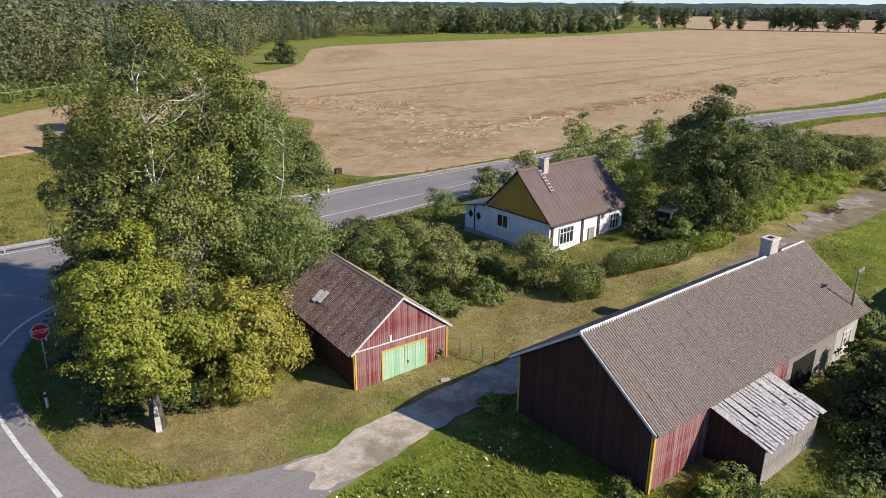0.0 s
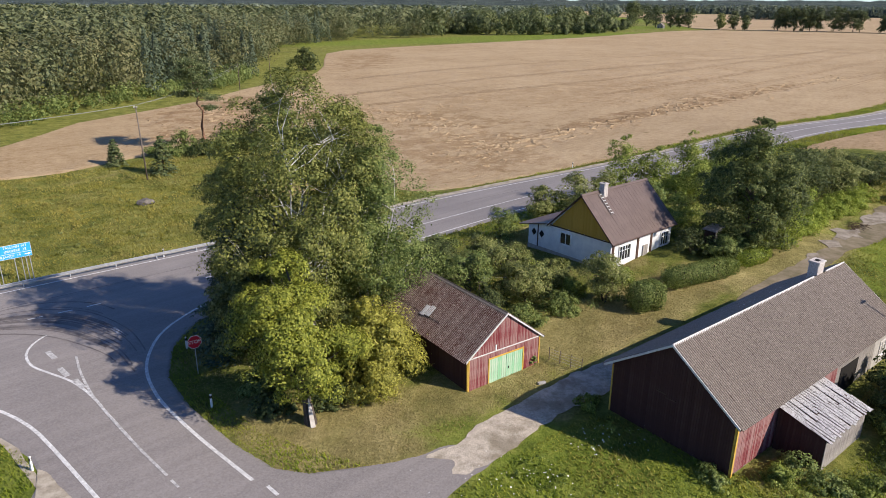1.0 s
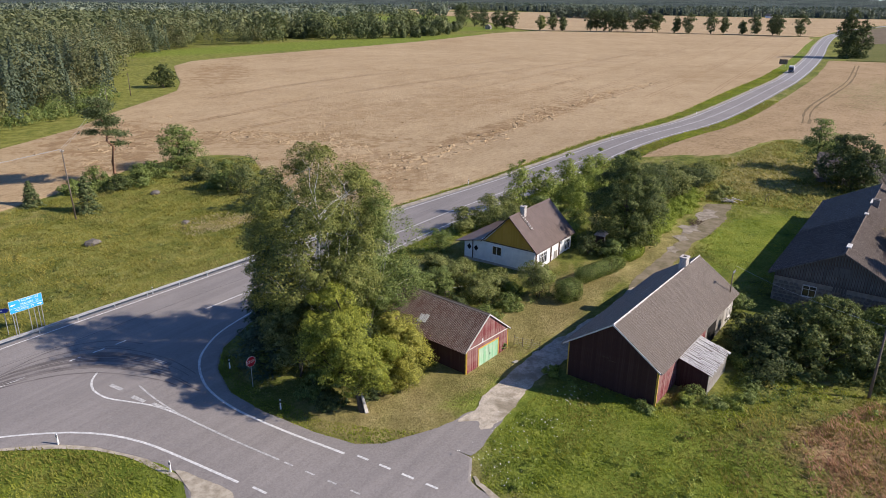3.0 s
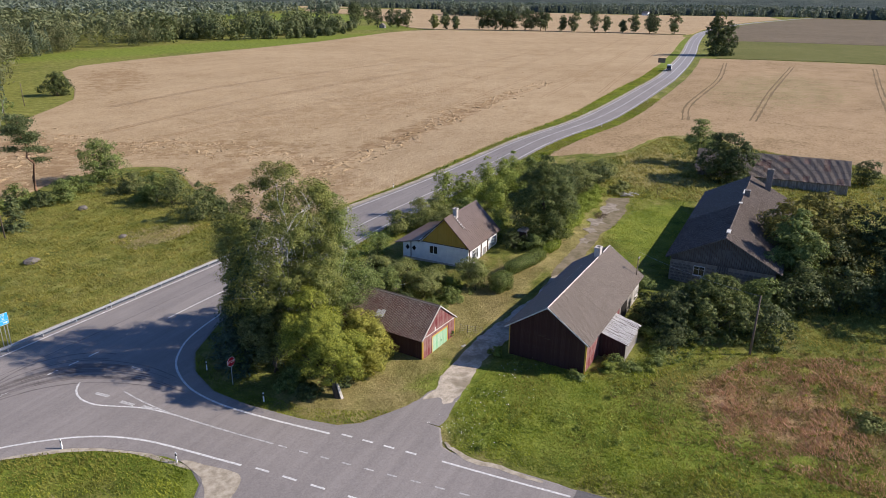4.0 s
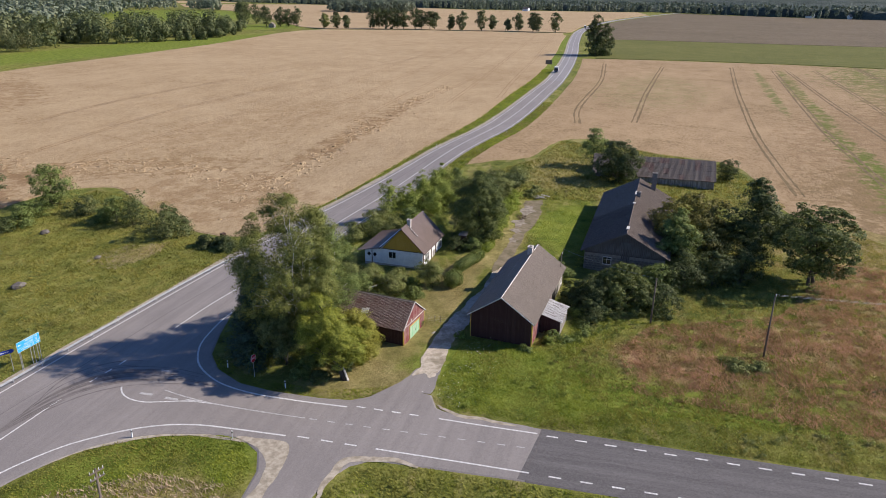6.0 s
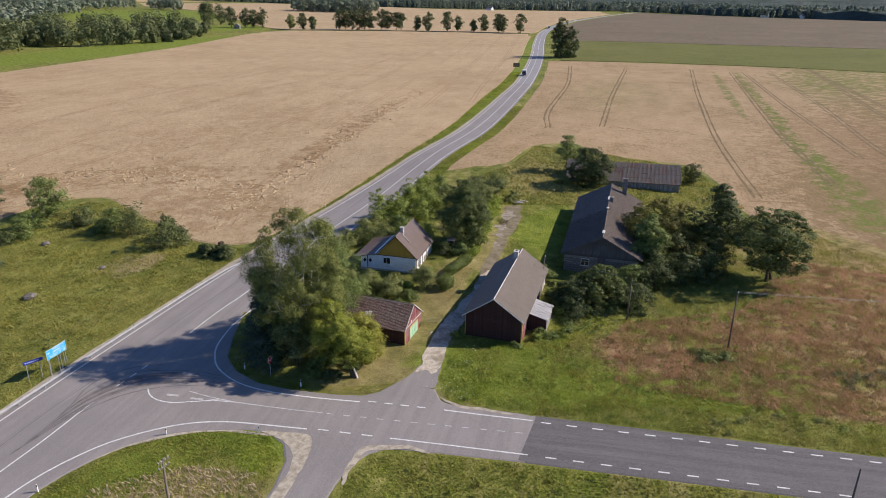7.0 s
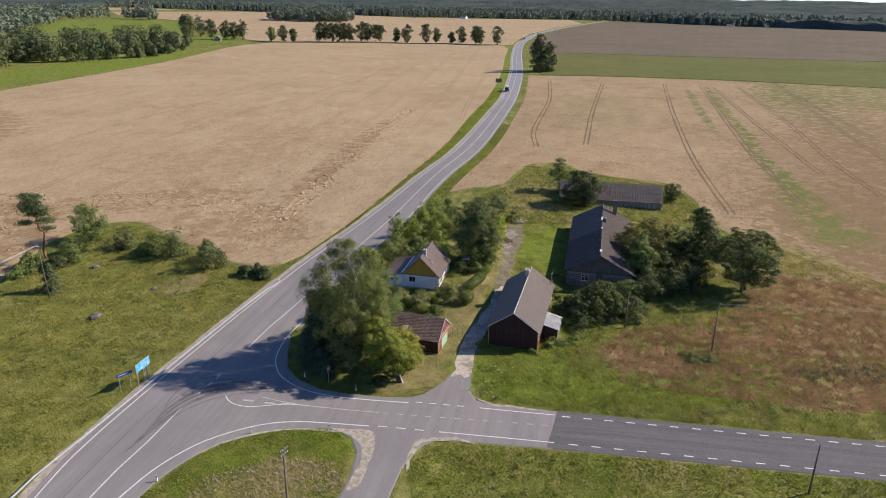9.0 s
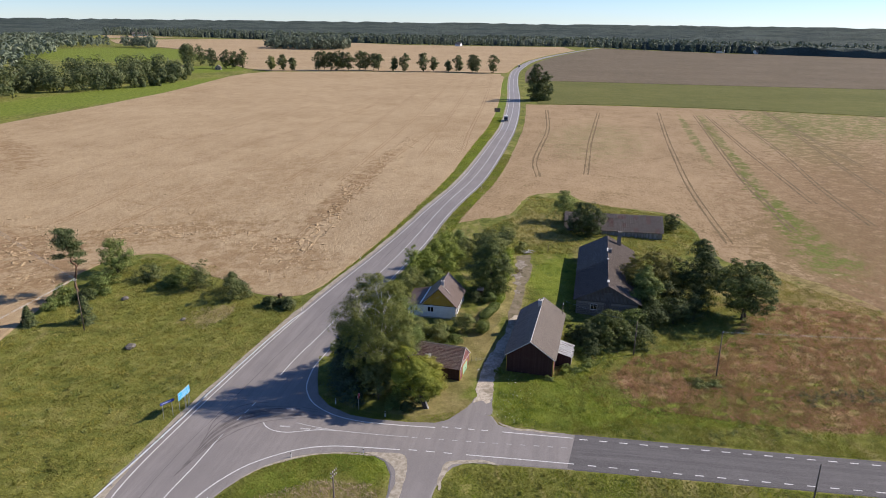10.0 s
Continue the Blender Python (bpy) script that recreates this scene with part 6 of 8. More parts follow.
hedge("dense dark green clipped box-shaped shrub in the yard", 10.9, 49.6, 20, 3.0, 2.4, 2.4, 6400, M_L_GREEN, 80)
hedge("clipped green hedge beside the farm track", 17.6, 54.6, 26, 8.6, 2.0, 1.7, 11000, M_L_GREEN, 81)
hedge("low clipped hedge at the end of the yard", 24.2, 58.4, 36, 4.6, 1.6, 1.4, 3000, M_L_LIME_D, 82)
tree("lime_tree", "dense dark conical tree with yellow-green lit edges", 25.2, 63.4, 13.2, 4.9, "egg", M_L_DARKLIT, M_BARK, 46000, 0.165, 0.2, 0.3, 90, 22, 0.6, 0.9, 0.08, 1, per=120)
for k, (x, y, h, w, m) in enumerate(((18.6, 60.6, 3.0, 2.3, M_L_DARK), (21.5, 59.4, 2.6, 2.0, M_L_GREEN), (23.6, 60.2, 2.2, 2.0, M_L_GREEN), (17.4, 66.0, 3.6, 2.4, M_L_LIME), (20.4, 69.5, 4.0, 2.6, M_L_LIME), (16.0, 71.5, 4.4, 2.8, M_L_LIME), (30.5, 72.5, 5.0, 3.2, M_L_GREEN), (12.6, 73.2, 4.0, 2.6, M_L_OLIVE))):
    tree("bush", "dark shrub below the dense tree", x, y, h, w, "dome", m, M_BARK, 4200, 0.16, 0.1, 0.06, 93 + k, 8, 0.4, 0.7, 0.25, 3, group="yard shrubs", category="bush")
for k, (x, y, h, w, m) in enumerate(((17.2, 84.3, 8.6, 2.8, M_L_LIME), (22.0, 84.0, 7.0, 2.9, M_L_LIME), (27.3, 88.6, 8.6, 2.8, M_L_LIME), (32.0, 91.0, 7.6, 2.8, M_L_LIME), (36.6, 95.2, 7.6, 3.0, M_L_LIME), (26.0, 80.5, 5.6, 3.0, M_L_LIME), (30.5, 84.5, 5.6, 3.0, M_L_LIME), (40.5, 94.0, 6.2, 3.0, M_L_GREEN))):
    tree("ash_tree", "young fresh green roadside tree", x, y, h, w, "oval", m, M_BARK, 8000, 0.19, 0.6, 0.1, 100 + k, 12, 0.5, 0.7, 0.32, 2, group="roadside trees")
for k, (x, y, h, w, m) in enumerate(((5.5, 76.0, 3.9, 2.6, M_L_OLIVE), (9.8, 76.6, 5.0, 2.9, M_L_OLIVE), (14.0, 79.5, 4.4, 2.8, M_L_OLIVE), (18.2, 77.5, 4.0, 2.6, M_L_GREEN), (36.5, 78.5, 8.4, 3.8, M_L_DARK), (40.5, 82.5, 7.6, 3.8, M_L_DARK), (45.5, 84.5, 6.6, 3.6, M_L_OLIVE), (49.0, 86.5, 5.4, 3.2, M_L_DARK), (37.5, 87.5, 5.0, 3.4, M_L_OLIVE), (44.0, 91.5, 5.0, 3.4, M_L_DARK), (54.0, 90.0, 4.6, 3.4, M_L_DARK), (58.5, 94.5, 3.8, 3.2, M_L_OLIVE), (51.5, 93.5, 4.4, 3.2, M_L_SHADE))):
    tree("thicket_tree", "dense dark self-sown tree in the thicket", x, y, h, w, "round", m, M_BARK, 7000, 0.18, 0.4, 0.1, 120 + k, 10, 0.5, 0.7, 0.3, 3, group="thicket")
for k, (x, y, h) in enumerate(((28.6, 63.6, 2.0), (30.6, 65.6, 2.2), (33.0, 68.0, 2.1), (35.4, 70.6, 2.3), (37.8, 73.0, 2.2), (40.4, 75.4, 2.3), (43.2, 77.8, 2.4), (46.0, 80.0, 2.3), (48.8, 82.6, 2.2), (30.4, 68.6, 2.6), (34.6, 73.6, 2.6), (39.0, 78.4, 2.6))):
    tree("nettle_bed", "tall bright green nettles beside the farm track", x, y, h, 2.1, "dome", M_L_LIME_D, M_BARK, 4600, 0.15, 0.0, 0.03, 140 + k, 0, 0.45, 0.9, 0.2, 3, group="nettles", category="weeds")

# the copse by the stone barn
tree("elder_bush", "broad green elder thicket in front of the stone gable", 31.0, 31.2, 7.2, 5.6, "dome", M_L_DARKLIT, M_BARK, 34000, 0.16, 0.1, 0.14, 160, 16, 0.6, 0.7, 0.3, 4, category="bush")
tree("elder_bush", "dark elder thicket beside the barn", 26.4, 33.4, 5.2, 4.0, "dome", M_L_DARK, M_BARK, 12500, 0.2, 0.1, 0.08, 161, 10, 0.5, 0.7, 0.3, 3, category="bush")
tree("elder_bush", "dark elder bush crowding the lean-to", 24.2, 31.2, 3.6, 2.7, "dome", M_L_DARK, M_BARK, 7000, 0.18, 0.05, 0.07, 159, 8, 0.5, 0.7, 0.25, 3, category="bush")
tree("elder_bush", "low dark elder bush beside the lean-to", 23.0, 29.4, 2.4, 2.1, "dome", M_L_DARK, M_BARK, 5000, 0.16, 0.05, 0.06, 158, 8, 0.45, 0.7, 0.25, 3, category="bush")
tree("elder_bush", "dark elder thicket by a leaning pole", 35.2, 27.4, 4.8, 3.6, "dome", M_L_DARK, M_BARK, 8000, 0.2, 0.1, 0.08, 162, 10, 0.5, 0.7, 0.3, 3, category="bush")
tree("maple_tree", "broad old tree with yellowing outer leaves", 58.0, 41.2, 12.4, 7.4, "full", M_L_AUTUMN, M_BARK, 20000, 0.27, 2.0, 0.3, 163, 18, 0.7, 0.5, 0.3, 2)
tree("lime_tree", "upright leafy tree against the stone barn", 49.6, 36.8, 12.4, 3.7, "oval", M_L_GREEN, M_BARK, 15000, 0.24, 0.8, 0.25, 164, 16, 0.6, 0.7, 0.3, 1)
tree("maple_tree", "tall dark maple in the copse", 66.5, 33.4, 16.8, 4.9, "oval", M_L_DARK, M_BARK, 15000, 0.28, 2.0, 0.3, 165, 16, 0.7, 0.6, 0.3, 1)
tree("oak_tree", "broad dark oak with a spreading crown at the edge", 66.0, 21.5, 14.2, 7.2, "round", M_L_DARKLIT, M_BARK, 22000, 0.28, 2.8, 0.42, 166, 24, 0.7, 0.6, 0.32, 2)
for k, (x, y, h, w, m) in enumerate(((45.0, 31.0, 5.4, 3.6, M_L_DARK), (50.5, 29.5, 6.4, 4.0, M_L_DARK), (56.0, 28.0, 5.6, 3.8, M_L_DARK), (60.5, 30.5, 7.0, 3.8, M_L_DARK), (54.5, 35.0, 8.0, 4.0, M_L_DARK), (41.0, 33.0, 4.6, 3.2, M_L_GREEN), (63.0, 38.5, 8.0, 4.4, M_L_DARK), (48.0, 33.5, 6.0, 3.2, M_L_DARK), (52.0, 40.5, 8.6, 3.6, M_L_DARK))):
    tree("copse_tree", "dark tangled undergrowth tree in the copse", x, y, h, w, "round", m, M_BARK, 6000, 0.24, 0.2, 0.12, 170 + k, 10, 0.6, 0.7, 0.3, 3, group="copse")
tree("lilac_bush", "small pale green bush at the barn corner", 29.0, 43.4, 3.0, 1.9, "round", M_L_GREEN, M_BARK, 2600, 0.16, 0.4, 0.06, 185, 8, 0.35, 0.7, 0.3, 3, category="bush")
tree("ash_tree", "small leafy tree by the ruined shed", 86.0, 96.5, 11.5, 4.0, "oval", M_L_GREEN, M_BARK, 8000, 0.27, 1.4, 0.18, 186, 12, 0.65, 0.7, 0.3, 2)
tree("willow_bush", "dense round dark bush before the ruined shed", 82.0, 83.0, 10.6, 5.4, "round", M_L_DARK, M_BARK, 14000, 0.27, 0.2, 0.2, 187, 12, 0.65, 0.8, 0.2, 3, category="bush")
tree("willow_bush", "small round dark bush beside the ruined shed", 112.5, 73.4, 6.2, 2.8, "round", M_L_DARK, M_BARK, 5000, 0.24, 0.2, 0.1, 188, 8, 0.5, 0.8, 0.2, 3, category="bush")
for k, (x, y, h, w) in enumerate(((54.0, 83.0, 1.8, 2.0), (57.5, 86.0, 1.6, 1.8), (77, 88, 3.0, 3.0), (92, 90, 2.2, 2.6), (31.0, 9.6, 0.9, 2.2), (33.4, 8.2, 0.9, 2.0))):
    tree("bush", "low dark weedy bush in rough grass", x, y, h, w, "dome", M_L_OLIVE, M_BARK, 2200, 0.2, 0.0, 0.05, 190 + k, 5, 0.45, 0.7, 0.3, 3, group="weedy bushes", category="bush")

# beyond the guard rail
def pine(x, y, height, seed):
    r = np.random.default_rng(seed)
    o = thing("pine_tree", "old bare-stemmed pine with flat layered crown", "tree", on_land(x, y))
    line = limb((0, 0, -0.3), (-1.0, -0.4, height * 0.95), r, 0.0, 7)
    Geo().pipe([tuple(p) for p in line], [0.34, 0.3, 0.27, 0.24, 0.2, 0.16, 0.1, 0.04], 8).ob("trunk", M_PINEBARK, o, smooth=True)
    wood, pos = Geo(), []
    for k in range(26):
        h = r.uniform(0.4, 0.99)
        s = np.array([np.interp(h * height, line[:, 2], line[:, c]) for c in (0, 1)] + [h * height])
        a, ln = r.uniform(0, math.tau), r.uniform(1.2, 3.6) * (1.15 - 0.5 * h)
        e = s + np.array([math.cos(a) * ln, math.sin(a) * ln, r.uniform(-0.2, 0.7)])
        wood.pipe([tuple(p) for p in limb(s, e, r, 0.1, 3)], [0.07, 0.05, 0.035, 0.015], 5)
        if h > 0.58 or r.random() < 0.35:
            pos.append(e + r.normal(size=(420, 3)) * np.array([0.85, 0.85, 0.26]))
    tagged(wood.ob("branchwork", M_PINEBARK, o), kind="stuff")
    pos = np.vstack(pos)
    v, f = leaves(pos, r.normal(size=pos.shape) * 0.6 + np.array([0, 0, 0.8]), 0.42, r, 0.4)
    piece("crown", fast_mesh("crown", v, f, M_L_PINE), o)


pine(-53.2, 127.4, 17.5, 201)
tree("willow_tree", "round dense green tree at the field edge", -42.3, 137.2, 9.6, 4.6, "round", M_L_GREEN, M_BARK, 11000, 0.27, 0.5, 0.2, 202, 12, 0.65, 0.8, 0.22, 3)
for k, (x, y, h, w, m) in enumerate(((-28.6, 114.2, 7.2, 4.6, M_L_SHADE), (-24.4, 102.0, 7.0, 3.8, M_L_SHADE), (-31.5, 117.5, 6.0, 3.8, M_L_GREEN), (-22.0, 106.5, 5.0, 3.2, M_L_DARK), (-36.5, 128.0, 4.4, 4.0, M_L_SHADE), (-57.0, 126.0, 4.2, 3.0, M_L_GREEN), (-52.5, 123.5, 3.2, 3.0, M_L_DARK), (-60.5, 122.5, 3.0, 2.4, M_L_GREEN), (-47.0, 131.0, 3.6, 3.4, M_L_GREEN), (-49.0, 126.0, 4.6, 2.6, M_L_GREEN), (-15.5, 89.5, 2.6, 2.6, M_L_SHADE), (-18.5, 92.5, 2.2, 2.4, M_L_SHADE), (-33.0, 121.0, 2.6, 3.0, M_L_GREEN))):
    tree("willow_bush", "grey-green willow bush on the rough meadow", x, y, h, w, "dome", m, M_BARK, 5200, 0.24, 0.0, 0.1, 210 + k, 8, 0.6, 0.75, 0.3, 3, group="meadow bushes", category="bush")
for k, (x, y, h, w) in enumerate(((-66.0, 116.0, 5.0, 2.1), (-55.3, 110.8, 7.2, 2.7))):
    conifer("young_spruce", "young bushy spruce on the meadow", x, y, h, w, 230 + k, M_L_PINE, 3000, "young spruces", 0.02, 0.4)
tree("field_bush", "dark rounded tree in the corner of the corn", -65.0, 292.0, 9.0, 6.0, "round", M_L_DARK, M_BARK, 6000, 0.45, 0.2, 0.2, 235, 6, 1.5, 0.8, 0.2, 3)

# far trees: a lone conifer group by the road, the avenue across the field, trees round the far farm
for k, (x, y, h, w) in enumerate(((356, 381, 33, 7.6), (364, 378, 27, 6.8), (361, 390, 29, 7.0))):
    tree("roadside_tree", "tall dense dark tree beside the far road", x, y, h, w, "oval", M_L_DARK, M_BARK, 6000, 0.75, 0.5, 0.4, 240 + k, 5, 2.2, 0.9, 0.2, 1, group="roadside group")
avenue = [(317, 841), (326, 826), (338, 820), (368, 804), (375, 801), (381, 794), (389, 789), (395, 786), (401, 782), (417, 779), (424, 776), (432, 767), (438, 765), (450, 747), (462, 737), (479, 718), (491, 712), (509, 702), (516, 690), (527, 674), (531, 671), (544, 651), (252, 985), (270, 980), (262, 910), (279, 903), (288, 898), (298, 893), (245, 950), (236, 930)]
heights = [13, 14, 12, 17, 18, 17, 18, 17, 16, 18, 17, 16, 15, 13, 16, 17, 13, 11, 15, 16, 15, 17, 20, 20, 18, 17, 16, 17, 22, 22]
for k, ((x, y), h) in enumerate(zip(avenue, heights)):
    tree("avenue_tree", "broad dark old tree standing along the far lane", x, y, h * 1.45, h * 0.46, "round", M_L_OLIVE if k == 0 else M_L_FAR, M_BARK, 3600, 0.95, h * 0.24, 0.45, 250 + k, 4, h * 0.17, 0.85, 0.12, 1, group="avenue", per=26)


# ---- woods, built as one sheet of many trees ----
def wood_trees(name, label, spots, heights_, mat, seed, cards=130, size=1.3, conic=0.35, top=0.06, lumps=9, broad=1.0, category="woodland"):
    """Many trees as one sheet of foliage: each crown a stack of leafy lumps, or a spire."""
    r = np.random.default_rng(seed)
    pos, nrm, sz = [], [], []
    for (x, y), h in zip(spots, heights_):
        z0 = float(hill(x, y))
        if r.random() < conic:
            t = top + (1 - top) * r.uniform(0, 1, cards) ** 0.9
            rad = h * 0.16 * (1.03 - t) ** 0.8 * np.sqrt(r.uniform(0.4, 1, cards))
            a = r.uniform(0, math.tau, cards)
            pos.append(np.stack([x + rad * np.cos(a), y + rad * np.sin(a), z0 + t * h * 0.99], 1))
            nrm.append(np.stack([np.cos(a), np.sin(a), 0.25 + 0.7 * t], 1) + r.normal(size=(cards, 3)) * 0.35)
        else:
            wide_ = broad * h * r.uniform(0.13, 0.21)
            u = r.normal(size=(lumps, 3)) + np.array([0, 0, 0.2])
            u /= np.linalg.norm(u, axis=1)[:, None]
            mid = np.array([x, y, z0 + h * (0.5 + 0.5 * top)]) + u * np.array([wide_, wide_, 0.46 * h * (1 - top)]) * r.uniform(0.55, 0.9, lumps)[:, None]
            big = wide_ * r.uniform(0.3, 0.58, lumps)
            i = r.integers(0, lumps, cards)
            d = r.normal(size=(cards, 3)) + u[i] * 0.8
            d /= np.linalg.norm(d, axis=1)[:, None]
            pos.append(mid[i] + d * (big[i] * r.uniform(0.75, 1.1, cards))[:, None] * np.array([1, 1, 1.15]))
            nrm.append(d * 0.8 + u[i] * 0.5 + r.normal(size=(cards, 3)) * 0.35 + np.array([0, 0, 0.3]))
        sz.append(np.full(cards, size * (0.6 + 0.4 * h / 20)))
    v, f = leaves(np.vstack(pos), np.vstack(nrm), np.concatenate(sz), r, 0.8, True)
    return tagged(new(name, fast_mesh(name, v, f, mat)), label, category, kind="stuff")


def scatter(poly, gap, seed, jitter=0.45):
    r = np.random.default_rng(seed)
    p = np.array(poly, float)
    gx_, gy_ = np.meshgrid(np.arange(p[:, 0].min(), p[:, 0].max(), gap), np.arange(p[:, 1].min(), p[:, 1].max(), gap))
    q = np.stack([gx_.ravel(), gy_.ravel()], 1) + r.uniform(-jitter, jitter, (gx_.size, 2)) * gap
    return q[inside(p, q)]


r0 = np.random.default_rng(300)
EDGE = [(-112, 118), (-106, 148), (-106, 170), (-102, 190), (-95, 207), (-88, 225), (-82, 262), (-82, 300), (-88, 330), (-100, 380), (-110, 440), (-90, 520), (-72, 572), (-20, 598)]
near_spots = scatter(EDGE + [(-40, 606), (-105, 550), (-140, 445), (-132, 380), (-116, 300), (-122, 225), (-138, 190), (-140, 118)], 7.8, 301, 0.9)
tall = 13 + 11 * r0.beta(2, 1.6, len(near_spots)) + 2.5 * np.sin(near_spots[:, 1] * 0.045) * np.sin(near_spots[:, 0] * 0.06)
pick = r0.random(len(near_spots)) + 0.25 * np.sin(near_spots[:, 1] * 0.03)
for lo_, hi_, mat_, cone_, lab_ in ((-1, 0.45, M_WOODS, 0.0, "tall olive birches in the wood edge"), (0.45, 0.75, M_WOODS_B, 0.0, "tall brownish aspens in the wood edge"), (0.75, 2, M_WOODS_C, 0.7, "dark spruces in the wood edge")):
    some = (pick >= lo_) & (pick < hi_)
    wood_trees("woodland", lab_, near_spots[some], tall[some], mat_, 302, 580, 0.75, cone_, 0.0, 26, 1.75)
mid_wood = scatter([(-140, 100), (-138, 190), (-122, 225), (-116, 300), (-132, 380), (-140, 445), (-190, 440), (-185, 300), (-200, 190), (-215, 100)], 7.6, 331, 0.9)
wood_trees("woodland", "mixed wood behind the edge trees", mid_wood, r0.uniform(16, 25, len(mid_wood)), M_WOODS, 332, 170, 1.2, 0.15, 0.4, 9, 1.5)
deep = scatter([(-215, 100), (-200, 190), (-185, 300), (-190, 440), (-150, 450), (-105, 550), (-40, 610), (0, 640), (20, 700), (-100, 900), (-600, 900), (-700, 100)], 9.0, 303)
wood_trees("woodland", "deep mixed wood behind the field", deep, r0.uniform(16, 25, len(deep)), M_WOODS, 304, 26, 2.6, 0.2, 0.45, 6, 1.5)
fringe = scatter([(-114, 108), (-100, 146), (-101, 168), (-96, 186), (-88, 204), (-79, 222), (-75, 262), (-84, 262), (-90, 225), (-97, 207), (-104, 190), (-108, 170), (-109, 148), (-120, 118)], 3.0, 305, 0.9)
wood_trees("scrub", "low scrub along the wood edge", fringe, r0.uniform(2, 6.5, len(fringe)), M_L_GREEN, 306, 150, 0.6, 0.0, 0.0, 6, 2.6)
belt = scatter([(-30, 612), (20, 640), (68, 641), (117, 669), (146, 706), (160, 715), (215, 850), (226, 905), (196, 885), (140, 860), (82, 829), (40, 860), (0, 760), (-40, 660)], 20.0, 307, 1.1)
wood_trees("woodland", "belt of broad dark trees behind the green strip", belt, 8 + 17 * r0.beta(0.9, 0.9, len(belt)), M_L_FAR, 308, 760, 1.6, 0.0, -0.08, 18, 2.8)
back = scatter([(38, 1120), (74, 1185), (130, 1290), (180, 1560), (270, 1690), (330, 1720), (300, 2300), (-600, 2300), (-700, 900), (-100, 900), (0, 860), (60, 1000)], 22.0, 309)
wood_trees("woodland", "distant woods behind a green field", back, r0.uniform(17, 25, len(back)), M_WOODS_HAZED, 310, 50, 4.2, 0.3, 0.2, 6, 1.7)
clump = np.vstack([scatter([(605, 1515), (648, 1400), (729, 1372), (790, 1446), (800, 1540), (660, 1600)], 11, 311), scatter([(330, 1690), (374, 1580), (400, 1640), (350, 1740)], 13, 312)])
wood_trees("woodland", "isolated clump of trees in the far wheat", clump, r0.uniform(20, 30, len(clump)), M_WOODS_HAZED, 313, 130, 2.7, 0.1, 0.05, 9, 1.5)
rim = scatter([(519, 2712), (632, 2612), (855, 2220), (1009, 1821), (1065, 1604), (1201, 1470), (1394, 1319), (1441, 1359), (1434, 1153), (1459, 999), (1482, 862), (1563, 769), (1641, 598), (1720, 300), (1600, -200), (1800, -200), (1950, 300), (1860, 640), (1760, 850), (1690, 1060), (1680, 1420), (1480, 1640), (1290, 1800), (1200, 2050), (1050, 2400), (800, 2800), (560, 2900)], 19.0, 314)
wood_trees("woodland", "distant dark wood along the far field edge", rim, r0.uniform(16, 28, len(rim)), M_WOODS_HAZED, 315, 60, 3.8, 0.55)

# the wooded plain out to the horizon, as a canopy of crowns
ang = np.radians(np.arange(-180, 180.1, 0.8))
inner = np.interp(np.degrees(ang), [-180, -150, -60, -8, 10, 20, 27, 35, 41, 47, 54, 61, 68, 78, 83, 88, 92, 105, 125, 150, 180], [750, 600, 700, 1500, 1700, 1680, 1720, 1800, 2000, 1950, 2010, 2100, 2400, 2850, 2500, 2100, 1900, 900, 700, 720, 750])
rows_ = 60
rad = inner[None, :] + (4880 - inner[None, :]) * (np.linspace(0, 1, rows_)[:, None] ** 1.5)
cx_, cy_ = rad * np.cos(ang), rad * np.sin(ang)
rr_ = np.random.default_rng(316)
cz_ = hill(cx_, cy_) + 15 + rr_.uniform(-4, 4, cx_.shape) * (0.6 + rad / 3000)
cz_[0] = hill(cx_[0], cy_[0]) - 1
n_ = len(ang)
quads = np.array([(j * n_ + i, j * n_ + i + 1, (j + 1) * n_ + i + 1, (j + 1) * n_ + i) for j in range(rows_ - 1) for i in range(n_ - 1)])
canopy = fast_mesh("forest_canopy", np.stack([cx_, cy_, cz_], -1).reshape(-1, 3), quads, M_CANOPY_HAZED)
tagged(new("forest_canopy", canopy), "endless forest reaching the horizon, its green greyed for haze", "woodland", kind="stuff")


# ---- roadside things ----
RAIL = spline([(-84, 21.5), (-76.5, 31.5), (-69.9, 39.4), (-65.8, 43.0), (-60.3, 47.5), (-53.9, 52.8), (-49.4, 56.6), (-42.8, 62.2), (-35.2, 68.3), (-26.8, 74.9), (-18.3, 80.9), (-14.6, 83.4)], 1.0)
rail = thing("guard_rail", "galvanised steel guard rail on short posts along the road", "guard rail")
step = 4
beam = [(-0.03, 0.46), (0.05, 0.50), (0.05, 0.56), (-0.02, 0.60), (0.05, 0.64), (0.05, 0.70), (-0.03, 0.75), (-0.05, 0.75), (0.03, 0.69), (0.03, 0.65), (-0.04, 0.60), (0.03, 0.55), (0.03, 0.51), (-0.05, 0.46)]
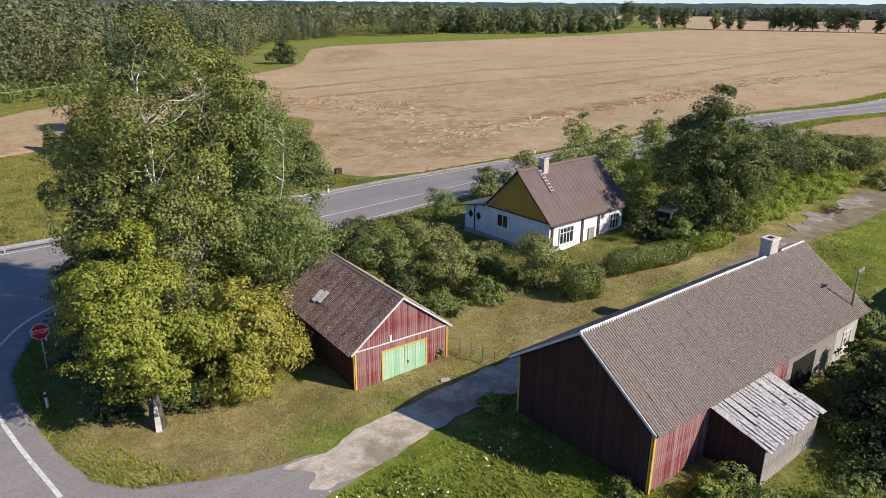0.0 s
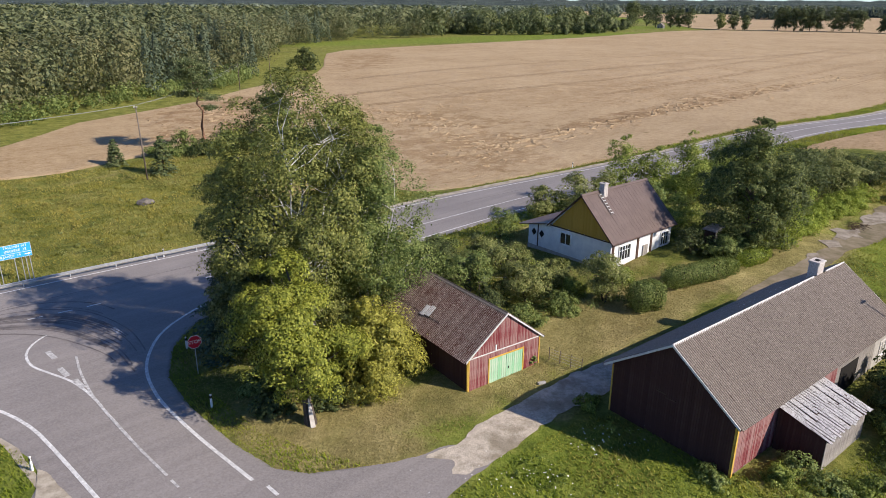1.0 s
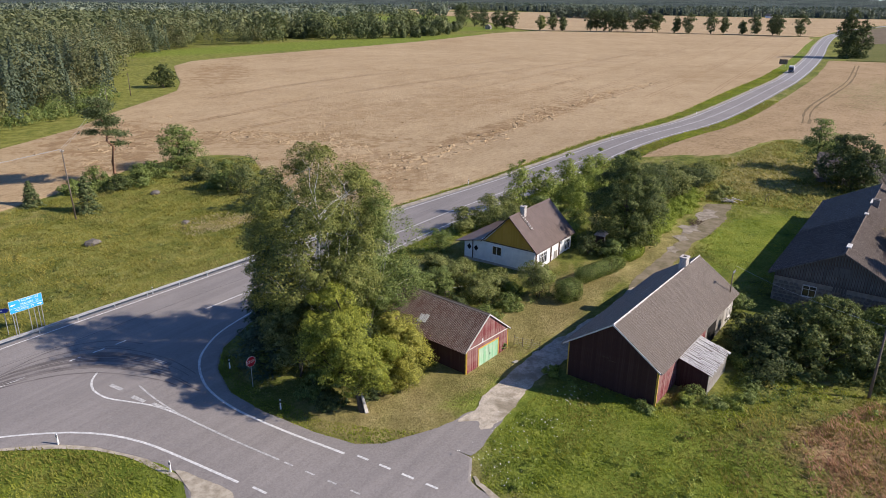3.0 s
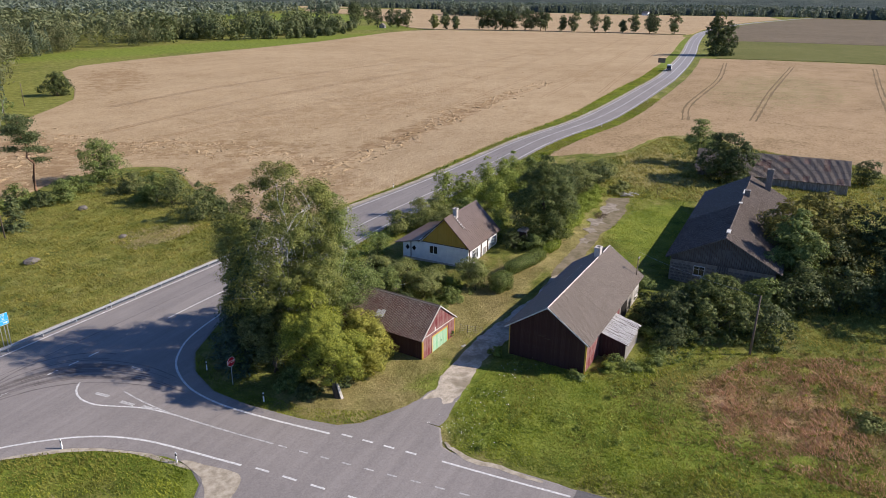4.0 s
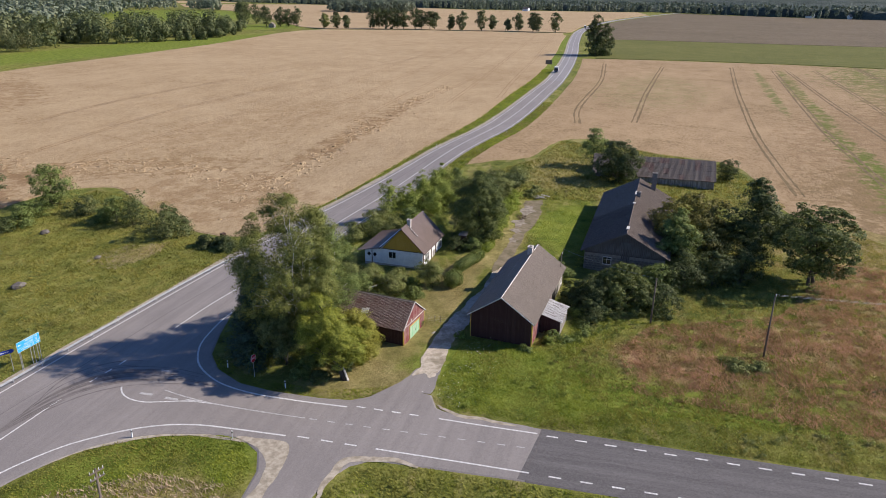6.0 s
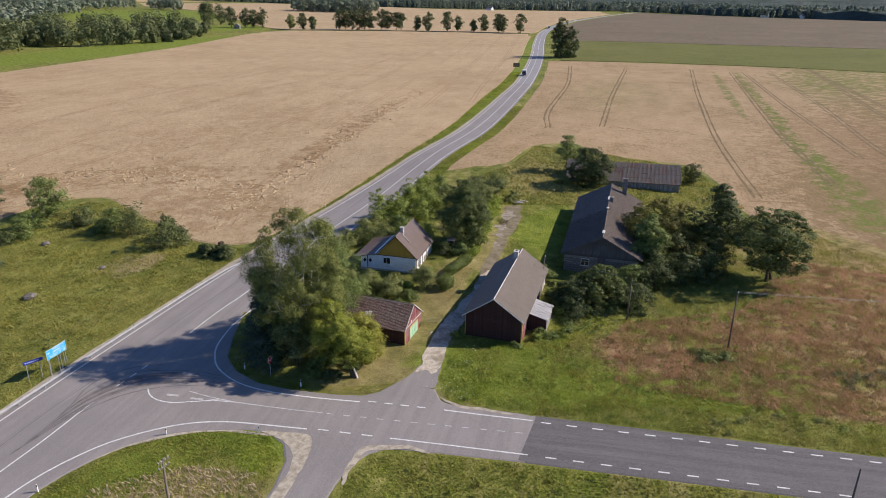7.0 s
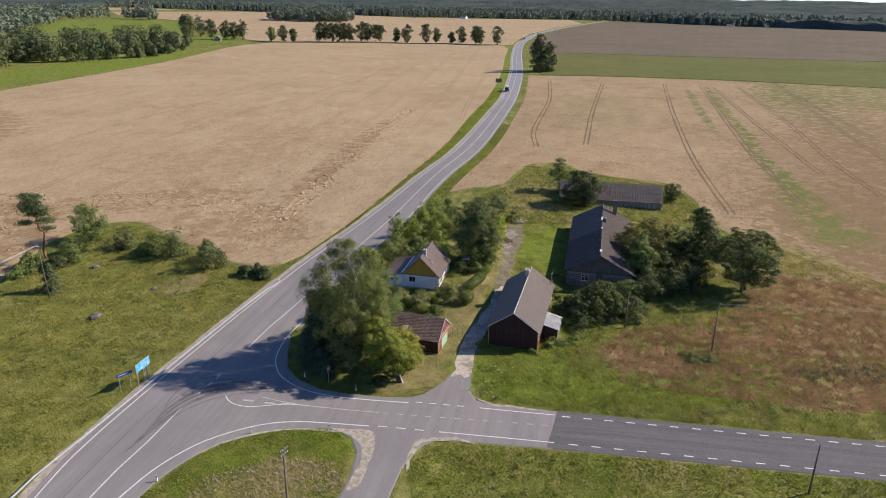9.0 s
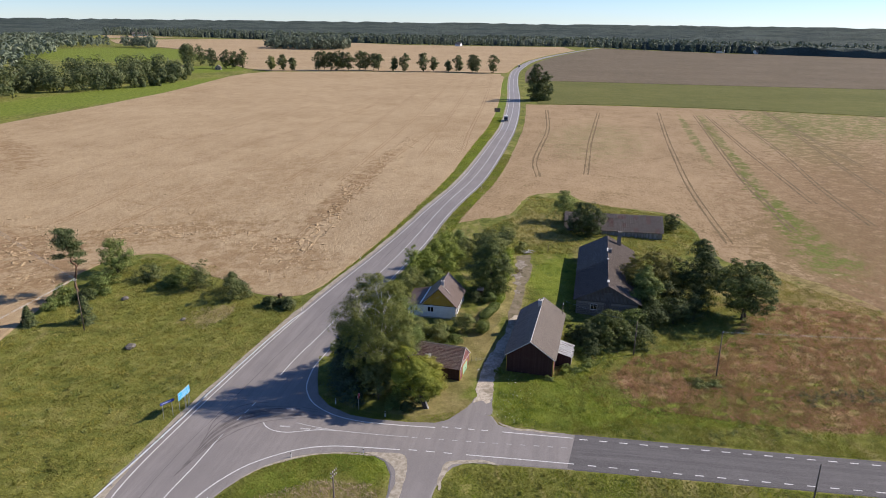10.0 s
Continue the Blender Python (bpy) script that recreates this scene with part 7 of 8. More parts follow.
for i in range(0, len(RAIL) - step, step):
    a, b = RAIL[i], RAIL[i + step]
    d = (b - a) / np.linalg.norm(b - a)
    out = np.array([d[1], -d[0]])
    g = Geo()
    n = len(beam)
    drop = 0.35 if i + 2 * step >= len(RAIL) else 0.0
    g.v = [(*(a + out * u), float(hill(*a)) + z) for u, z in beam] + [(*(b + d * 0.06 + out * u), float(hill(*b)) + z - drop) for u, z in beam]
    g.f = [(k, (k + 1) % n, n + (k + 1) % n, n + k) for k in range(n)] + [tuple(range(n)), tuple(range(2 * n - 1, n - 1, -1))]
    g.ob("rail", M_STEEL, rail)
    Geo().box(-0.05, 0.05, -0.16, -0.04, -0.3, 0.72, Matrix.Translation((a[0], a[1], float(hill(*a)))) @ Matrix.Rotation(math.atan2(d[1], d[0]), 4, "Z") @ Matrix.Rotation(math.pi, 4, "Z")).ob("post", M_STEEL, rail)


def marker():
    o = thing("marker_post", "white plastic road marker post with black band", "marker post", group="marker posts")
    Geo().prism([(-0.07, -0.2), (0.07, -0.2), (0.055, 1.02), (-0.055, 1.06)], -0.05, 0.05).ob("shaft", M_WHITE, o)
    Geo().prism([(-0.066, 0.72), (0.066, 0.72), (0.064, 0.93), (-0.064, 0.93)], -0.058, 0.058).ob("band", M_BLACK, o)
    Geo().box(-0.03, 0.03, -0.066, -0.056, 0.76, 0.9).ob("reflector", M_WHITE, o)
    return o


first = marker()
spots = [(-55.3, 31.5), (-41.2, 34.4), (-31.7, 28.5), (-60.6, 48.0), (-38.2, 66.2), (-14.2, 84.6), (14.6, 106.6), (61.4, 138.6), (-23.1, 35.5), (-27.9, 44.2), (114.0, 182.2), (98.5, 152.6), (152.0, 198.2), (176.0, 238.0)]
for k, (x, y) in enumerate(spots):
    if k:
        copy_thing(first, on_land(x, y, 40 + 15 * k))
    else:
        first.matrix_basis = on_land(x, y, 40)


def lettering(text, size, mat, parent, m, name="lettering"):
    """Raised letters in the built-in font, as a mesh."""
    cu = bpy.data.curves.new(name, "FONT")
    cu.body, cu.size, cu.extrude, cu.align_x, cu.align_y = text, size, 0.004, "CENTER", "CENTER"
    tmp = bpy.data.objects.new(name, cu)
    scene.collection.objects.link(tmp)
    bpy.context.view_layer.update()
    me = bpy.data.meshes.new_from_object(tmp)
    bpy.data.objects.remove(tmp)
    me.materials.clear()
    me.materials.append(mat)
    return piece(name, me, parent, "", m)


STAND = pose(0, 0, 0, 90, 0, 0)
stop = thing("stop_sign", "red octagonal stop sign on a grey steel post", "road sign", on_land(-25.6, 40.1, 38))
Geo().rod((0, 0, -0.3), (0, 0, 3.1), 0.035, None, 8).ob("post", M_STEEL, stop)
for rr, y0, y1, mt, nm in ((0.56, -0.075, -0.05, M_WHITE, "border"), (0.52, -0.083, -0.076, M_STOP, "face")):
    g = Geo()
    ring = [(rr * math.cos(math.tau * (i + 0.5) / 8), 2.72 + rr * math.sin(math.tau * (i + 0.5) / 8)) for i in range(8)]
    g.prism(ring, y0, y1).ob(nm, mt, stop)
lettering("STOP", 0.40, M_WHITE, stop, Matrix.Translation((0, -0.088, 2.72)) @ STAND)

sign = thing("direction_sign", "light blue direction sign on steel posts behind the rail", "road sign", pose(-49.8, 58.1, float(hill(-49.8, 58.1)), 0, 0, 40.3))
Geo().box(-1.75, 1.75, -0.04, 0.0, 2.78, 4.2).ob("board", M_WHITE, sign)
Geo().box(-1.72, 1.72, -0.048, -0.042, 3.32, 4.17).ob("panel", M_BLUE, sign, "light blue upper panel")
Geo().box(-1.72, 1.72, -0.048, -0.042, 2.81, 3.28).ob("panel", M_BLUE, sign, "light blue lower panel")
for text, x, z, s in (("TALLINN 143", 0.35, 3.96, 0.36), ("IMAVERE  32", 0.35, 3.56, 0.36), ("VILJANDI  19", -0.25, 3.05, 0.36)):
    lettering(text, s, M_WHITE, sign, Matrix.Translation((x, -0.054, z)) @ STAND)


def arrow(x, z, way):
    pts = [(-0.28, 0.05), (0.05, 0.05), (0.0, 0.14), (0.28, 0), (0.0, -0.14), (0.05, -0.05), (-0.28, -0.05)]
    Geo().prism([(x + way * u, z + w) for u, w in pts][::way], -0.056, -0.05).ob("arrow", M_WHITE, sign)


arrow(-1.35, 3.72, -1)
arrow(1.38, 3.05, 1)
post = Geo().rod((0, 0, -0.4), (0, 0, 4.1), 0.045, None, 7).mesh("post", M_STEEL)
for x in (-1.5, -1.15, 0.15, 0.8, 1.15, 1.5):
    piece("post", post, sign, "", Matrix.Translation((x, 0.06 + 0.25 * (x in (-1.15, 0.8)), -0.05)))
navy = thing("finger_sign", "narrow dark blue arrow sign on two posts", "road sign", pose(-52.8, 57.6, float(hill(-52.8, 57.6)), 0, 0, 12))
Geo().prism([(-1.25, 2.72), (1.1, 2.72), (1.35, 2.97), (1.1, 3.22), (-1.25, 3.22)], -0.04, 0.0).ob("board", M_NAVY, navy)
for k in range(7):
    Geo().box(-1.0 + 0.25 * k, -0.83 + 0.25 * k, -0.048, -0.042, 2.9, 3.04).ob("bar", M_WHITE, navy)
for x in (-0.9, 0.8):
    piece("post", post, navy, "", Matrix.Translation((x, 0.06, 0)) @ Matrix.Diagonal((1, 1, 0.78, 1)))


def pole(x, y, h, arms=1, turn=0.0, lean=(0, 0), label="weathered wooden utility pole with a crossarm", wide=0.85, thick=0.15):
    o = thing("utility_pole", label, "utility pole", on_land(x, y, turn), "utility poles")
    Geo().rod((0, 0, -0.5), (lean[0], lean[1], h), thick, thick * 0.6, 8).ob("shaft", M_POLE, o, smooth=True)
    for k in range(arms):
        z = h - 0.25 - 0.6 * k
        Geo().box(lean[0] - wide, lean[0] + wide, lean[1] - 0.16, lean[1] - 0.06, z, z + 0.11).ob("crossarm", M_POLE, o)
        for u in (-0.88 * wide, -0.35 * wide, 0.35 * wide, 0.88 * wide):
            Geo().rod((lean[0] + u, lean[1] - 0.11, z + 0.11), (lean[0] + u, lean[1] - 0.11, z + 0.3), 0.04, 0.03, 6).ob("insulator", M_WHITE, o)
    return o


pole(36.3, 9.5, 9.4, 1, 30, (0.3, 0.0), "dark leaning wooden utility pole in the meadow", 0.3, 0.14)
pole(12.1, -20.4, 7.6, 0, 0, label="plain weathered wooden utility pole beside the road")
pole(-56.5, 106.6, 12.2, 1, 15, (-0.3, 0), wide=0.3, thick=0.14)
pole(-45.6, 12.1, 12.6, 2, 25, wide=0.6, thick=0.15)
pole(30.4, 24.6, 7.4, 0, 0, label="plain leaning wooden pole in the weeds", lean=(0.25, 0.1))
pole(26.7, 41.3, 6.0, 1, 40, label="thin pole with insulators at the barn corner", wide=0.4, thick=0.09)
pole(-72.5, 220.5, 8.5, 0, 0, label="distant wooden utility pole at the wood edge")
pole(-73.5, 266.0, 8.5, 0, 0, label="distant wooden utility pole at the wood edge")


def wire(a, b, sag, radius=0.012):
    a, b = np.array(a, float), np.array(b, float)
    t = np.linspace(0, 1, 15)[:, None]
    p = a + (b - a) * t
    p[:, 2] -= (sag * 4 * t * (1 - t))[:, 0]
    tagged(Geo().pipe([tuple(q) for q in p], [radius] * 15, 4).ob("power_line", M_STEEL), "thin sagging overhead wire between poles", "cable", "overhead wires")


for u in (-0.6, 0.6):
    wire((36.6 + u * 0.25, 9.5 + u * 0.2, 9.35), (140.0 + u * 0.3, -73.0, 9.6), 1.2)
    wire((-56.8 + u * 0.3, 106.6, 11.0), (-72.5 + u, 220.5, 8.2), 1.2, 0.02)
    wire((-56.8 + u * 0.3, 106.6, 11.0), (-120.0 + u, 60.0, 10.0), 1.5, 0.02)
wire((26.7, 41.3, 7.6), (30.4, 24.6, 7.6), 0.4)


def boulder(x, y, size, seed, label):
    r = np.random.default_rng(seed)
    bm = bmesh.new()
    bmesh.ops.create_icosphere(bm, subdivisions=2, radius=1.0)
    for v in bm.verts:
        k = 1 + 0.22 * noise.noise(v.co * 1.3 + Vector((seed, 0, 0))) + 0.08 * r.normal()
        v.co = Vector((v.co.x * size * 1.25, v.co.y * size * 0.9, v.co.z * size * 0.62)) * k
    me = bpy.data.meshes.new("boulder")
    bm.to_mesh(me)
    bm.free()
    me.materials.append(M_STONE)
    tagged(piece("boulder", me, None, "", on_land(x, y, 30, size * 0.3)), label, "boulder")


boulder(-50.6, 91.4, 1.0, 3, "large pale grey field boulder in the meadow")
boulder(-37.5, 98.0, 0.6, 4, "half hidden pale boulder in long grass")
boulder(-45.0, 118.5, 0.8, 5, "pale stone at the foot of the bushes")

crate = thing("feed_box", "dark weathered wooden box at the corner of the corn", "box", on_land(-14.6, 96.0, 25) @ Matrix.Diagonal((0.62, 0.62, 0.7, 1)))
for x0, x1, y0, y1 in ((-0.75, 0.75, -0.55, -0.5), (-0.75, 0.75, 0.5, 0.55), (-0.75, -0.7, -0.5, 0.5), (0.7, 0.75, -0.5, 0.5)):
    Geo().box(x0, x1, y0, y1, -0.1, 1.1).ob("side", M_DARKWOOD, crate)
Geo().box(-0.8, 0.8, -0.6, 0.6, 1.102, 1.15).ob("lid", M_DARKWOOD, crate)

# rubble and boards at the end of the track
pile = thing("board_pile", "untidy pile of grey boards and rubble at the track end", "board pile", on_land(55.4, 81.6, 20))
rp = random.Random(9)
for k in range(14):
    Geo().box(-1.1, 1.1, -0.09, 0.09, 0, 0.05, Matrix.Translation((rp.uniform(-1.4, 1.4), rp.uniform(-0.9, 0.9), 0.04 + 0.03 * k)) @ pose(0, 0, 0, 0, rp.uniform(-9, 9), rp.uniform(0, 180))).ob("board", M_GREYWOOD if k % 3 else M_WTRIM, pile)
brush = thing("brush_pile", "heap of brown cut branches on the concrete track", "brush pile", on_land(41.6, 70.6, 45))
g = Geo()
for k in range(90):
    a = Vector((rp.uniform(-1.7, 1.7), rp.uniform(-0.8, 0.8), rp.uniform(0.02, 0.35)))
    b = a + Vector((rp.uniform(-0.9, 0.9), rp.uniform(-0.9, 0.9), rp.uniform(-0.1, 0.3)))
    g.rod(a, b, 0.025, 0.008, 4, False)
tagged(g.ob("twigs", M_DARKWOOD, brush), kind="stuff")
frame_ = thing("clothes_frame", "rusty steel clothes frame standing on the lawn", "clothes frame", on_land(60.5, 78.5, 35))
for x in (-0.9, 0.9):
    Geo().rod((x, 0, -0.2), (x, 0, 1.9), 0.03, None, 6).ob("upright", M_POLE, frame_)
Geo().rod((-0.9, 0, 1.85), (0.9, 0, 1.85), 0.03, None, 6).ob("bar", M_POLE, frame_)
fence = thing("wire_fence", "low wire fence on thin posts beside the garage", "fence", on_land(1.3, 41.6, -40))
for k in range(4):
    Geo().rod((k * 0.95, 0, -0.3), (k * 0.95, 0, 1.15), 0.03, None, 6).ob("post", M_POLE, fence)
for z in (0.25, 0.5, 0.75, 1.0):
    Geo().rod((0, 0, z), (2.85, 0, z), 0.008, None, 4).ob("strand", M_STEEL, fence)
arch = thing("washing_post", "wooden washing line posts in the orchard", "post", on_land(-3.4, 52.0, 20))
for x in (-0.25, 0.25):
    Geo().rod((x, 0, -0.3), (x, 0, 2.1), 0.05, 0.04, 6).ob("post", M_POLE, arch)
Geo().box(-0.4, 0.4, -0.04, 0.04, 2.02, 2.1).ob("crossbar", M_POLE, arch)
wire((-3.4, 52.0, 3.2), (2.4, 53.6, 3.6), 0.35, 0.008)
privy = thing("privy", "small dark boarded privy beside the cottage yard", "shed", on_land(21.4, 62.6, 40.3))
Geo().box(-0.7, 0.7, -0.6, 0.6, -0.2, 1.9).ob("wall", M_DARKWOOD, privy)
Geo().prism([(-0.9, 1.85), (0.9, 2.15), (0.9, 2.22), (-0.9, 1.92)], -0.8, 0.8).ob("roof", M_GREYWOOD, privy)
boards(privy, (-0.7, -0.6), (0.7, -0.6), -0.1, 1.85, M_GREYWOOD, 0.18, 0.025, 5)
tagged(Geo().box(-0.3, 0.3, -0.12, 0.12, 0, 0.14).ob("stone_block", M_CONCRETE, None, m=on_land(0.3, 38.3, 20)), "pale concrete block before the garage doors", "block")



# ---- vehicles far along the road ----
def lorry(x, y, turn, body, label, long=8.0):
    o = thing("lorry", label, "lorry", on_land(x, y, turn, 0.06), "far lorries")
    Geo().prism([(-1.2, 0.7), (1.2, 0.7), (1.2, 2.2), (1.05, 3.0), (-1.05, 3.0), (-1.2, 2.2)], -1.9, 0.0).ob("cab", M_CAB, o)
    Geo().box(-1.0, 1.0, -1.93, -1.9, 1.75, 2.75).ob("windscreen", M_GLASS, o)
    Geo().box(-1.25, 1.25, 0.35, long, 1.0, 3.4).ob("box", body, o)
    Geo().box(-0.9, 0.9, -1.7, long, 0.6, 0.95).ob("chassis", M_BLACK, o)
    for sx in (-1, 1):
        Geo().rod((sx * 0.6, -1.93, 0.95), (sx * 0.6 + sx * 0.35, -1.93, 0.95), 0.12, None, 6).ob("headlight", M_WHITE, o)
        for y_ in (-1.0, long * 0.55, long * 0.8):
            tyre = Geo().rod((sx * 0.95, y_, 0.5), (sx * 1.22, y_, 0.5), 0.5, None, 14).ob("wheel", M_BLACK, o)
            Geo().rod((sx * 1.2, y_, 0.5), (sx * 1.235, y_, 0.5), 0.25, None, 10).ob("rim", M_STEEL, tyre)
    return o


lorry(246.0, 299.5, -43, M_WTRIM, "dark tipper lorry coming along the far road", 7.0)
lorry(664.0, 727.5, -41, M_WHITE, "small white box lorry far along the road", 9.0)
board = thing("place_sign", "dark blue road sign seen from behind on the far verge", "road sign", on_land(268, 333, -43))
Geo().box(-2.2, 2.2, -0.05, 0.05, 1.4, 4.2).ob("board", M_POLE, board)
for x in (-1.4, 1.4):
    piece("post", post, board, "", Matrix.Translation((x, 0.1, 0)))


def far_house(x, y, turn, w, l, h, wall, roof_mat, label):
    o = thing("farm_house", label, "house", on_land(x, y, turn), "far houses")
    Geo().prism(gable_outline(w / 2, h, h + w * 0.42, -0.5), 0, l).ob("wall", wall, o)
    g = Geo().prism([(0, h + w * 0.42 + 0.25), (w / 2 + 0.5, h - 0.05), (w / 2 + 0.5, h - 0.3), (0, h + w * 0.42)], -0.4, l + 0.4)
    g.prism([(0, h + w * 0.42 + 0.25), (0, h + w * 0.42), (-w / 2 - 0.5, h - 0.3), (-w / 2 - 0.5, h - 0.05)], -0.4, l + 0.4).ob("roof", roof_mat, o)
    for k in range(2):
        Geo().box(w / 2, w / 2 + 0.06, l * (0.25 + 0.4 * k), l * (0.25 + 0.4 * k) + 1.2, 0.9, 2.2).ob("window", M_GLASS, o)
        Geo().box(-w / 4 - 0.5 + k * w / 2, -w / 4 + 0.5 + k * w / 2, -0.06, 0.0, 0.9, 2.2).ob("window", M_GLASS, o)


far_house(258, 878, -30, 7, 10, 3.2, M_GREYWOOD, M_SHEET_GREY, "small grey weathered far cottage among trees")
far_house(226, 914, 60, 5, 16, 2.6, M_PLASTER, M_SHEET_GREY, "low pale far outbuilding among trees")
far_house(660, 2640, 60, 18, 60, 5, M_PLASTER, M_SHEET_GREY, "long pale far farm building")
far_house(1150, 1470, 20, 12, 16, 5, M_PLASTER, M_SHEET_GREY, "white far farmhouse at the wood edge")
far_house(1500, 900, 10, 12, 16, 5, M_PLASTER, M_SHEET_OLD, "far farmhouse at the wood edge")
far_house(1540, 830, 70, 12, 18, 5, M_PLASTER, M_SHEET_GREY, "far farmhouse at the wood edge")


# ---- grass and weeds ----
def blades(name, label, poly, per_m2, tall, mat, seed, holes=(), wide=0.10, patchy=0.0):
    """Rough grass: single bent blades standing all over an area, in uneven tufts."""
    r = np.random.default_rng(seed)
    p = np.array(poly, float)
    lo, hi = p.min(0), p.max(0)
    n = int(np.prod(hi - lo) * per_m2)
    q = r.uniform(lo, hi, (n, 2))
    q = q + r.normal(size=(n, 2)) * 0.1
    q = q[inside(p, q)]
    for h in holes:
        q = q[~inside(np.array(h, float), q)]
    f = np.sin(q[:, 0] * 0.9 + 1.7 * np.sin(q[:, 1] * 0.6 + seed)) * np.sin(q[:, 1] * 1.1 + 1.3 * np.sin(q[:, 0] * 0.5)) + r.normal(size=len(q)) * 0.35
    q = q[f > -1 + patchy * 1.6]
    n = len(q)
    s = tall * r.uniform(0.5, 1.3, n) * (0.85 + 0.3 * np.sin(q[:, 0] * 0.4 + seed) * np.sin(q[:, 1] * 0.45))
    a = r.uniform(0, math.tau, n)
    z = hill(q[:, 0], q[:, 1])
    w = wide * r.uniform(0.6, 1.4, n)
    lean_ = (r.normal(size=(n, 2)) * 0.6 + np.array([-0.45, 0.2])) * s[:, None]
    v = np.empty((n, 3, 3))
    v[:, 0] = np.stack([q[:, 0] - w * np.cos(a), q[:, 1] - w * np.sin(a), z - 0.02], 1)
    v[:, 1] = np.stack([q[:, 0] + w * np.cos(a), q[:, 1] + w * np.sin(a), z - 0.02], 1)
    v[:, 2] = np.stack([q[:, 0] + lean_[:, 0], q[:, 1] + lean_[:, 1], z + s], 1)
    tagged(new(name, fast_mesh(name, v.reshape(-1, 3), np.arange(3 * n).reshape(n, 3), mat)), label, "grass", kind="stuff")


BARN_HOLE = [(3.8, 35.6), (10.8, 28.0), (16.0, 27.4), (21.6, 31.6), (28.8, 42.2), (22.0, 49.8)]
blades("grass", "lush bright green weeds before the barn", [(-6.2, 26.6), (-8.6, 21.6), (-2.0, 14.6), (4, 8.5), (9, 8), (10.5, 14), (12.5, 22), (20, 25.4), (30, 25), (24, 33), (16, 28), (10.5, 28.5), (4, 34.8), (0.2, 32.2)], 48, 0.2, M_G_GREEN, 401, [BARN_HOLE], wide=0.06, patchy=0.12)
blades("grass", "rough green meadow grass between road and copse", [(-1.4, 13.2), (12, -0.2), (32, -20.6), (70, -58), (95, -20), (100, 40), (70, 45), (40, 28), (28, 24), (14, 10)], 26, 0.28, M_G_OLIVE, 402, wide=0.055, patchy=0.2)
blades("grass", "olive and brownish grass before the rust patches", [(8.5, 9), (9.5, 16), (12, 22.5), (19, 25.8), (33, 25), (25, 21.5), (18, 18), (14.5, 10)], 26, 0.27, M_G_OLIVE, 418, [BARN_HOLE], wide=0.055, patchy=0.05)
blades("dry_grass", "brownish seeding grass in drifts before the rust patches", [(9.5, 13), (11, 20), (13, 23), (20, 24), (32, 23), (44, 14), (60, 4), (80, -20), (50, -26), (28, -6), (15, 6)], 10, 0.32, M_G_SEED, 419, wide=0.05, patchy=0.5)
blades("grass", "fresh green grass along the side road", [(-1.2, 13.0), (12, -0.2), (32, -20.6), (62, -50), (64, -45), (36, -15), (22, 0), (8, 12.5), (2, 15)], 26, 0.22, M_G_GREEN, 414, wide=0.055, patchy=0.1)
blades("grass", "green grass fringe on the junction corner", [(-28.8, 48.6), (-29.1, 44.4), (-27.6, 39.4), (-24.6, 35.4), (-20.4, 31.2), (-17.1, 28.7), (-15.0, 28.2), (-11.6, 29.0), (-14.8, 30.4), (-19, 32.6), (-23.2, 36.8), (-26.2, 41), (-27.4, 46)], 60, 0.2, M_G_GREEN, 415, wide=0.045, patchy=0.1)
blades("dry_grass", "reddish dry stalks in patches on the meadow", [(14, 12), (26, -4), (44, -22), (80, -30), (95, 0), (80, 25), (50, 16), (30, 24), (20, 21)], 46, 0.40, M_G_DRY, 403, patchy=0.45, wide=0.05)
blades("grass", "olive meadow grass beyond the guard rail", [(-86, 24), (-71, 41), (-55, 54.5), (-38, 68.5), (-18, 83.5), (-11, 91), (-19, 100), (-18, 125), (-32, 146), (-46, 136), (-62, 121), (-76, 106), (-110, 92), (-130, 30)], 19, 0.30, M_G_OLIVE, 404, wide=0.065, patchy=0.25)
blades("dry_grass", "straw-coloured seeding grass patches in the meadow", [(-36, 90), (-28, 93), (-24, 99), (-33, 102), (-40, 97)], 9, 0.42, M_G_STRAW, 405, wide=0.05, patchy=0.2)
blades("grass", "mown green and straw grass round the garage", [(-28, 47), (-27.6, 42), (-25.4, 37), (-21.6, 32.8), (-17, 29.4), (-14.8, 28.6), (-11.2, 29.4), (-8, 30.6), (-3.4, 35), (9, 45), (20, 53), (12, 62), (0, 72), (-20, 62)], 60, 0.10, M_G_MOWN, 406, [[(-5.4, 37.2), (0.6, 41.3), (-6.2, 50.8), (-12.0, 46.6)]], wide=0.034)
blades("grass", "thick green grass on the corner of the side road", [(-57, 30.2), (-50, 33.6), (-44.4, 34.6), (-38, 32.8), (-32.4, 29.4), (-30.8, 27), (-31.6, 22), (-36.6, 16), (-50, 5), (-75, 8)], 40, 0.22, M_G_GREEN, 407, wide=0.065)
blades("dry_grass", "tall straw-coloured grass on the junction corner", [(-50, 28.6), (-41.2, 27.2), (-34.6, 21.4), (-36, 16.6), (-46, 14), (-56, 24)], 22, 0.4, M_G_STRAW, 417, wide=0.07, patchy=0.25)
blades("grass", "rough grass verge south of the side road", [(-27.6, 14.0), (-22.4, 17.0), (-16.6, 13.6), (3.8, -6.2), (23, -25.8), (60, -64), (30, -70), (-40, -10)], 24, 0.26, M_G_GREEN, 408, wide=0.085)
blades("grass", "green lawn between the track and the stone barn", [(24, 50.6), (33.6, 59.8), (48, 72), (56, 80), (70, 88), (60, 66), (36, 46), (29.5, 44)], 18, 0.14, M_G_GREEN, 409, wide=0.07)
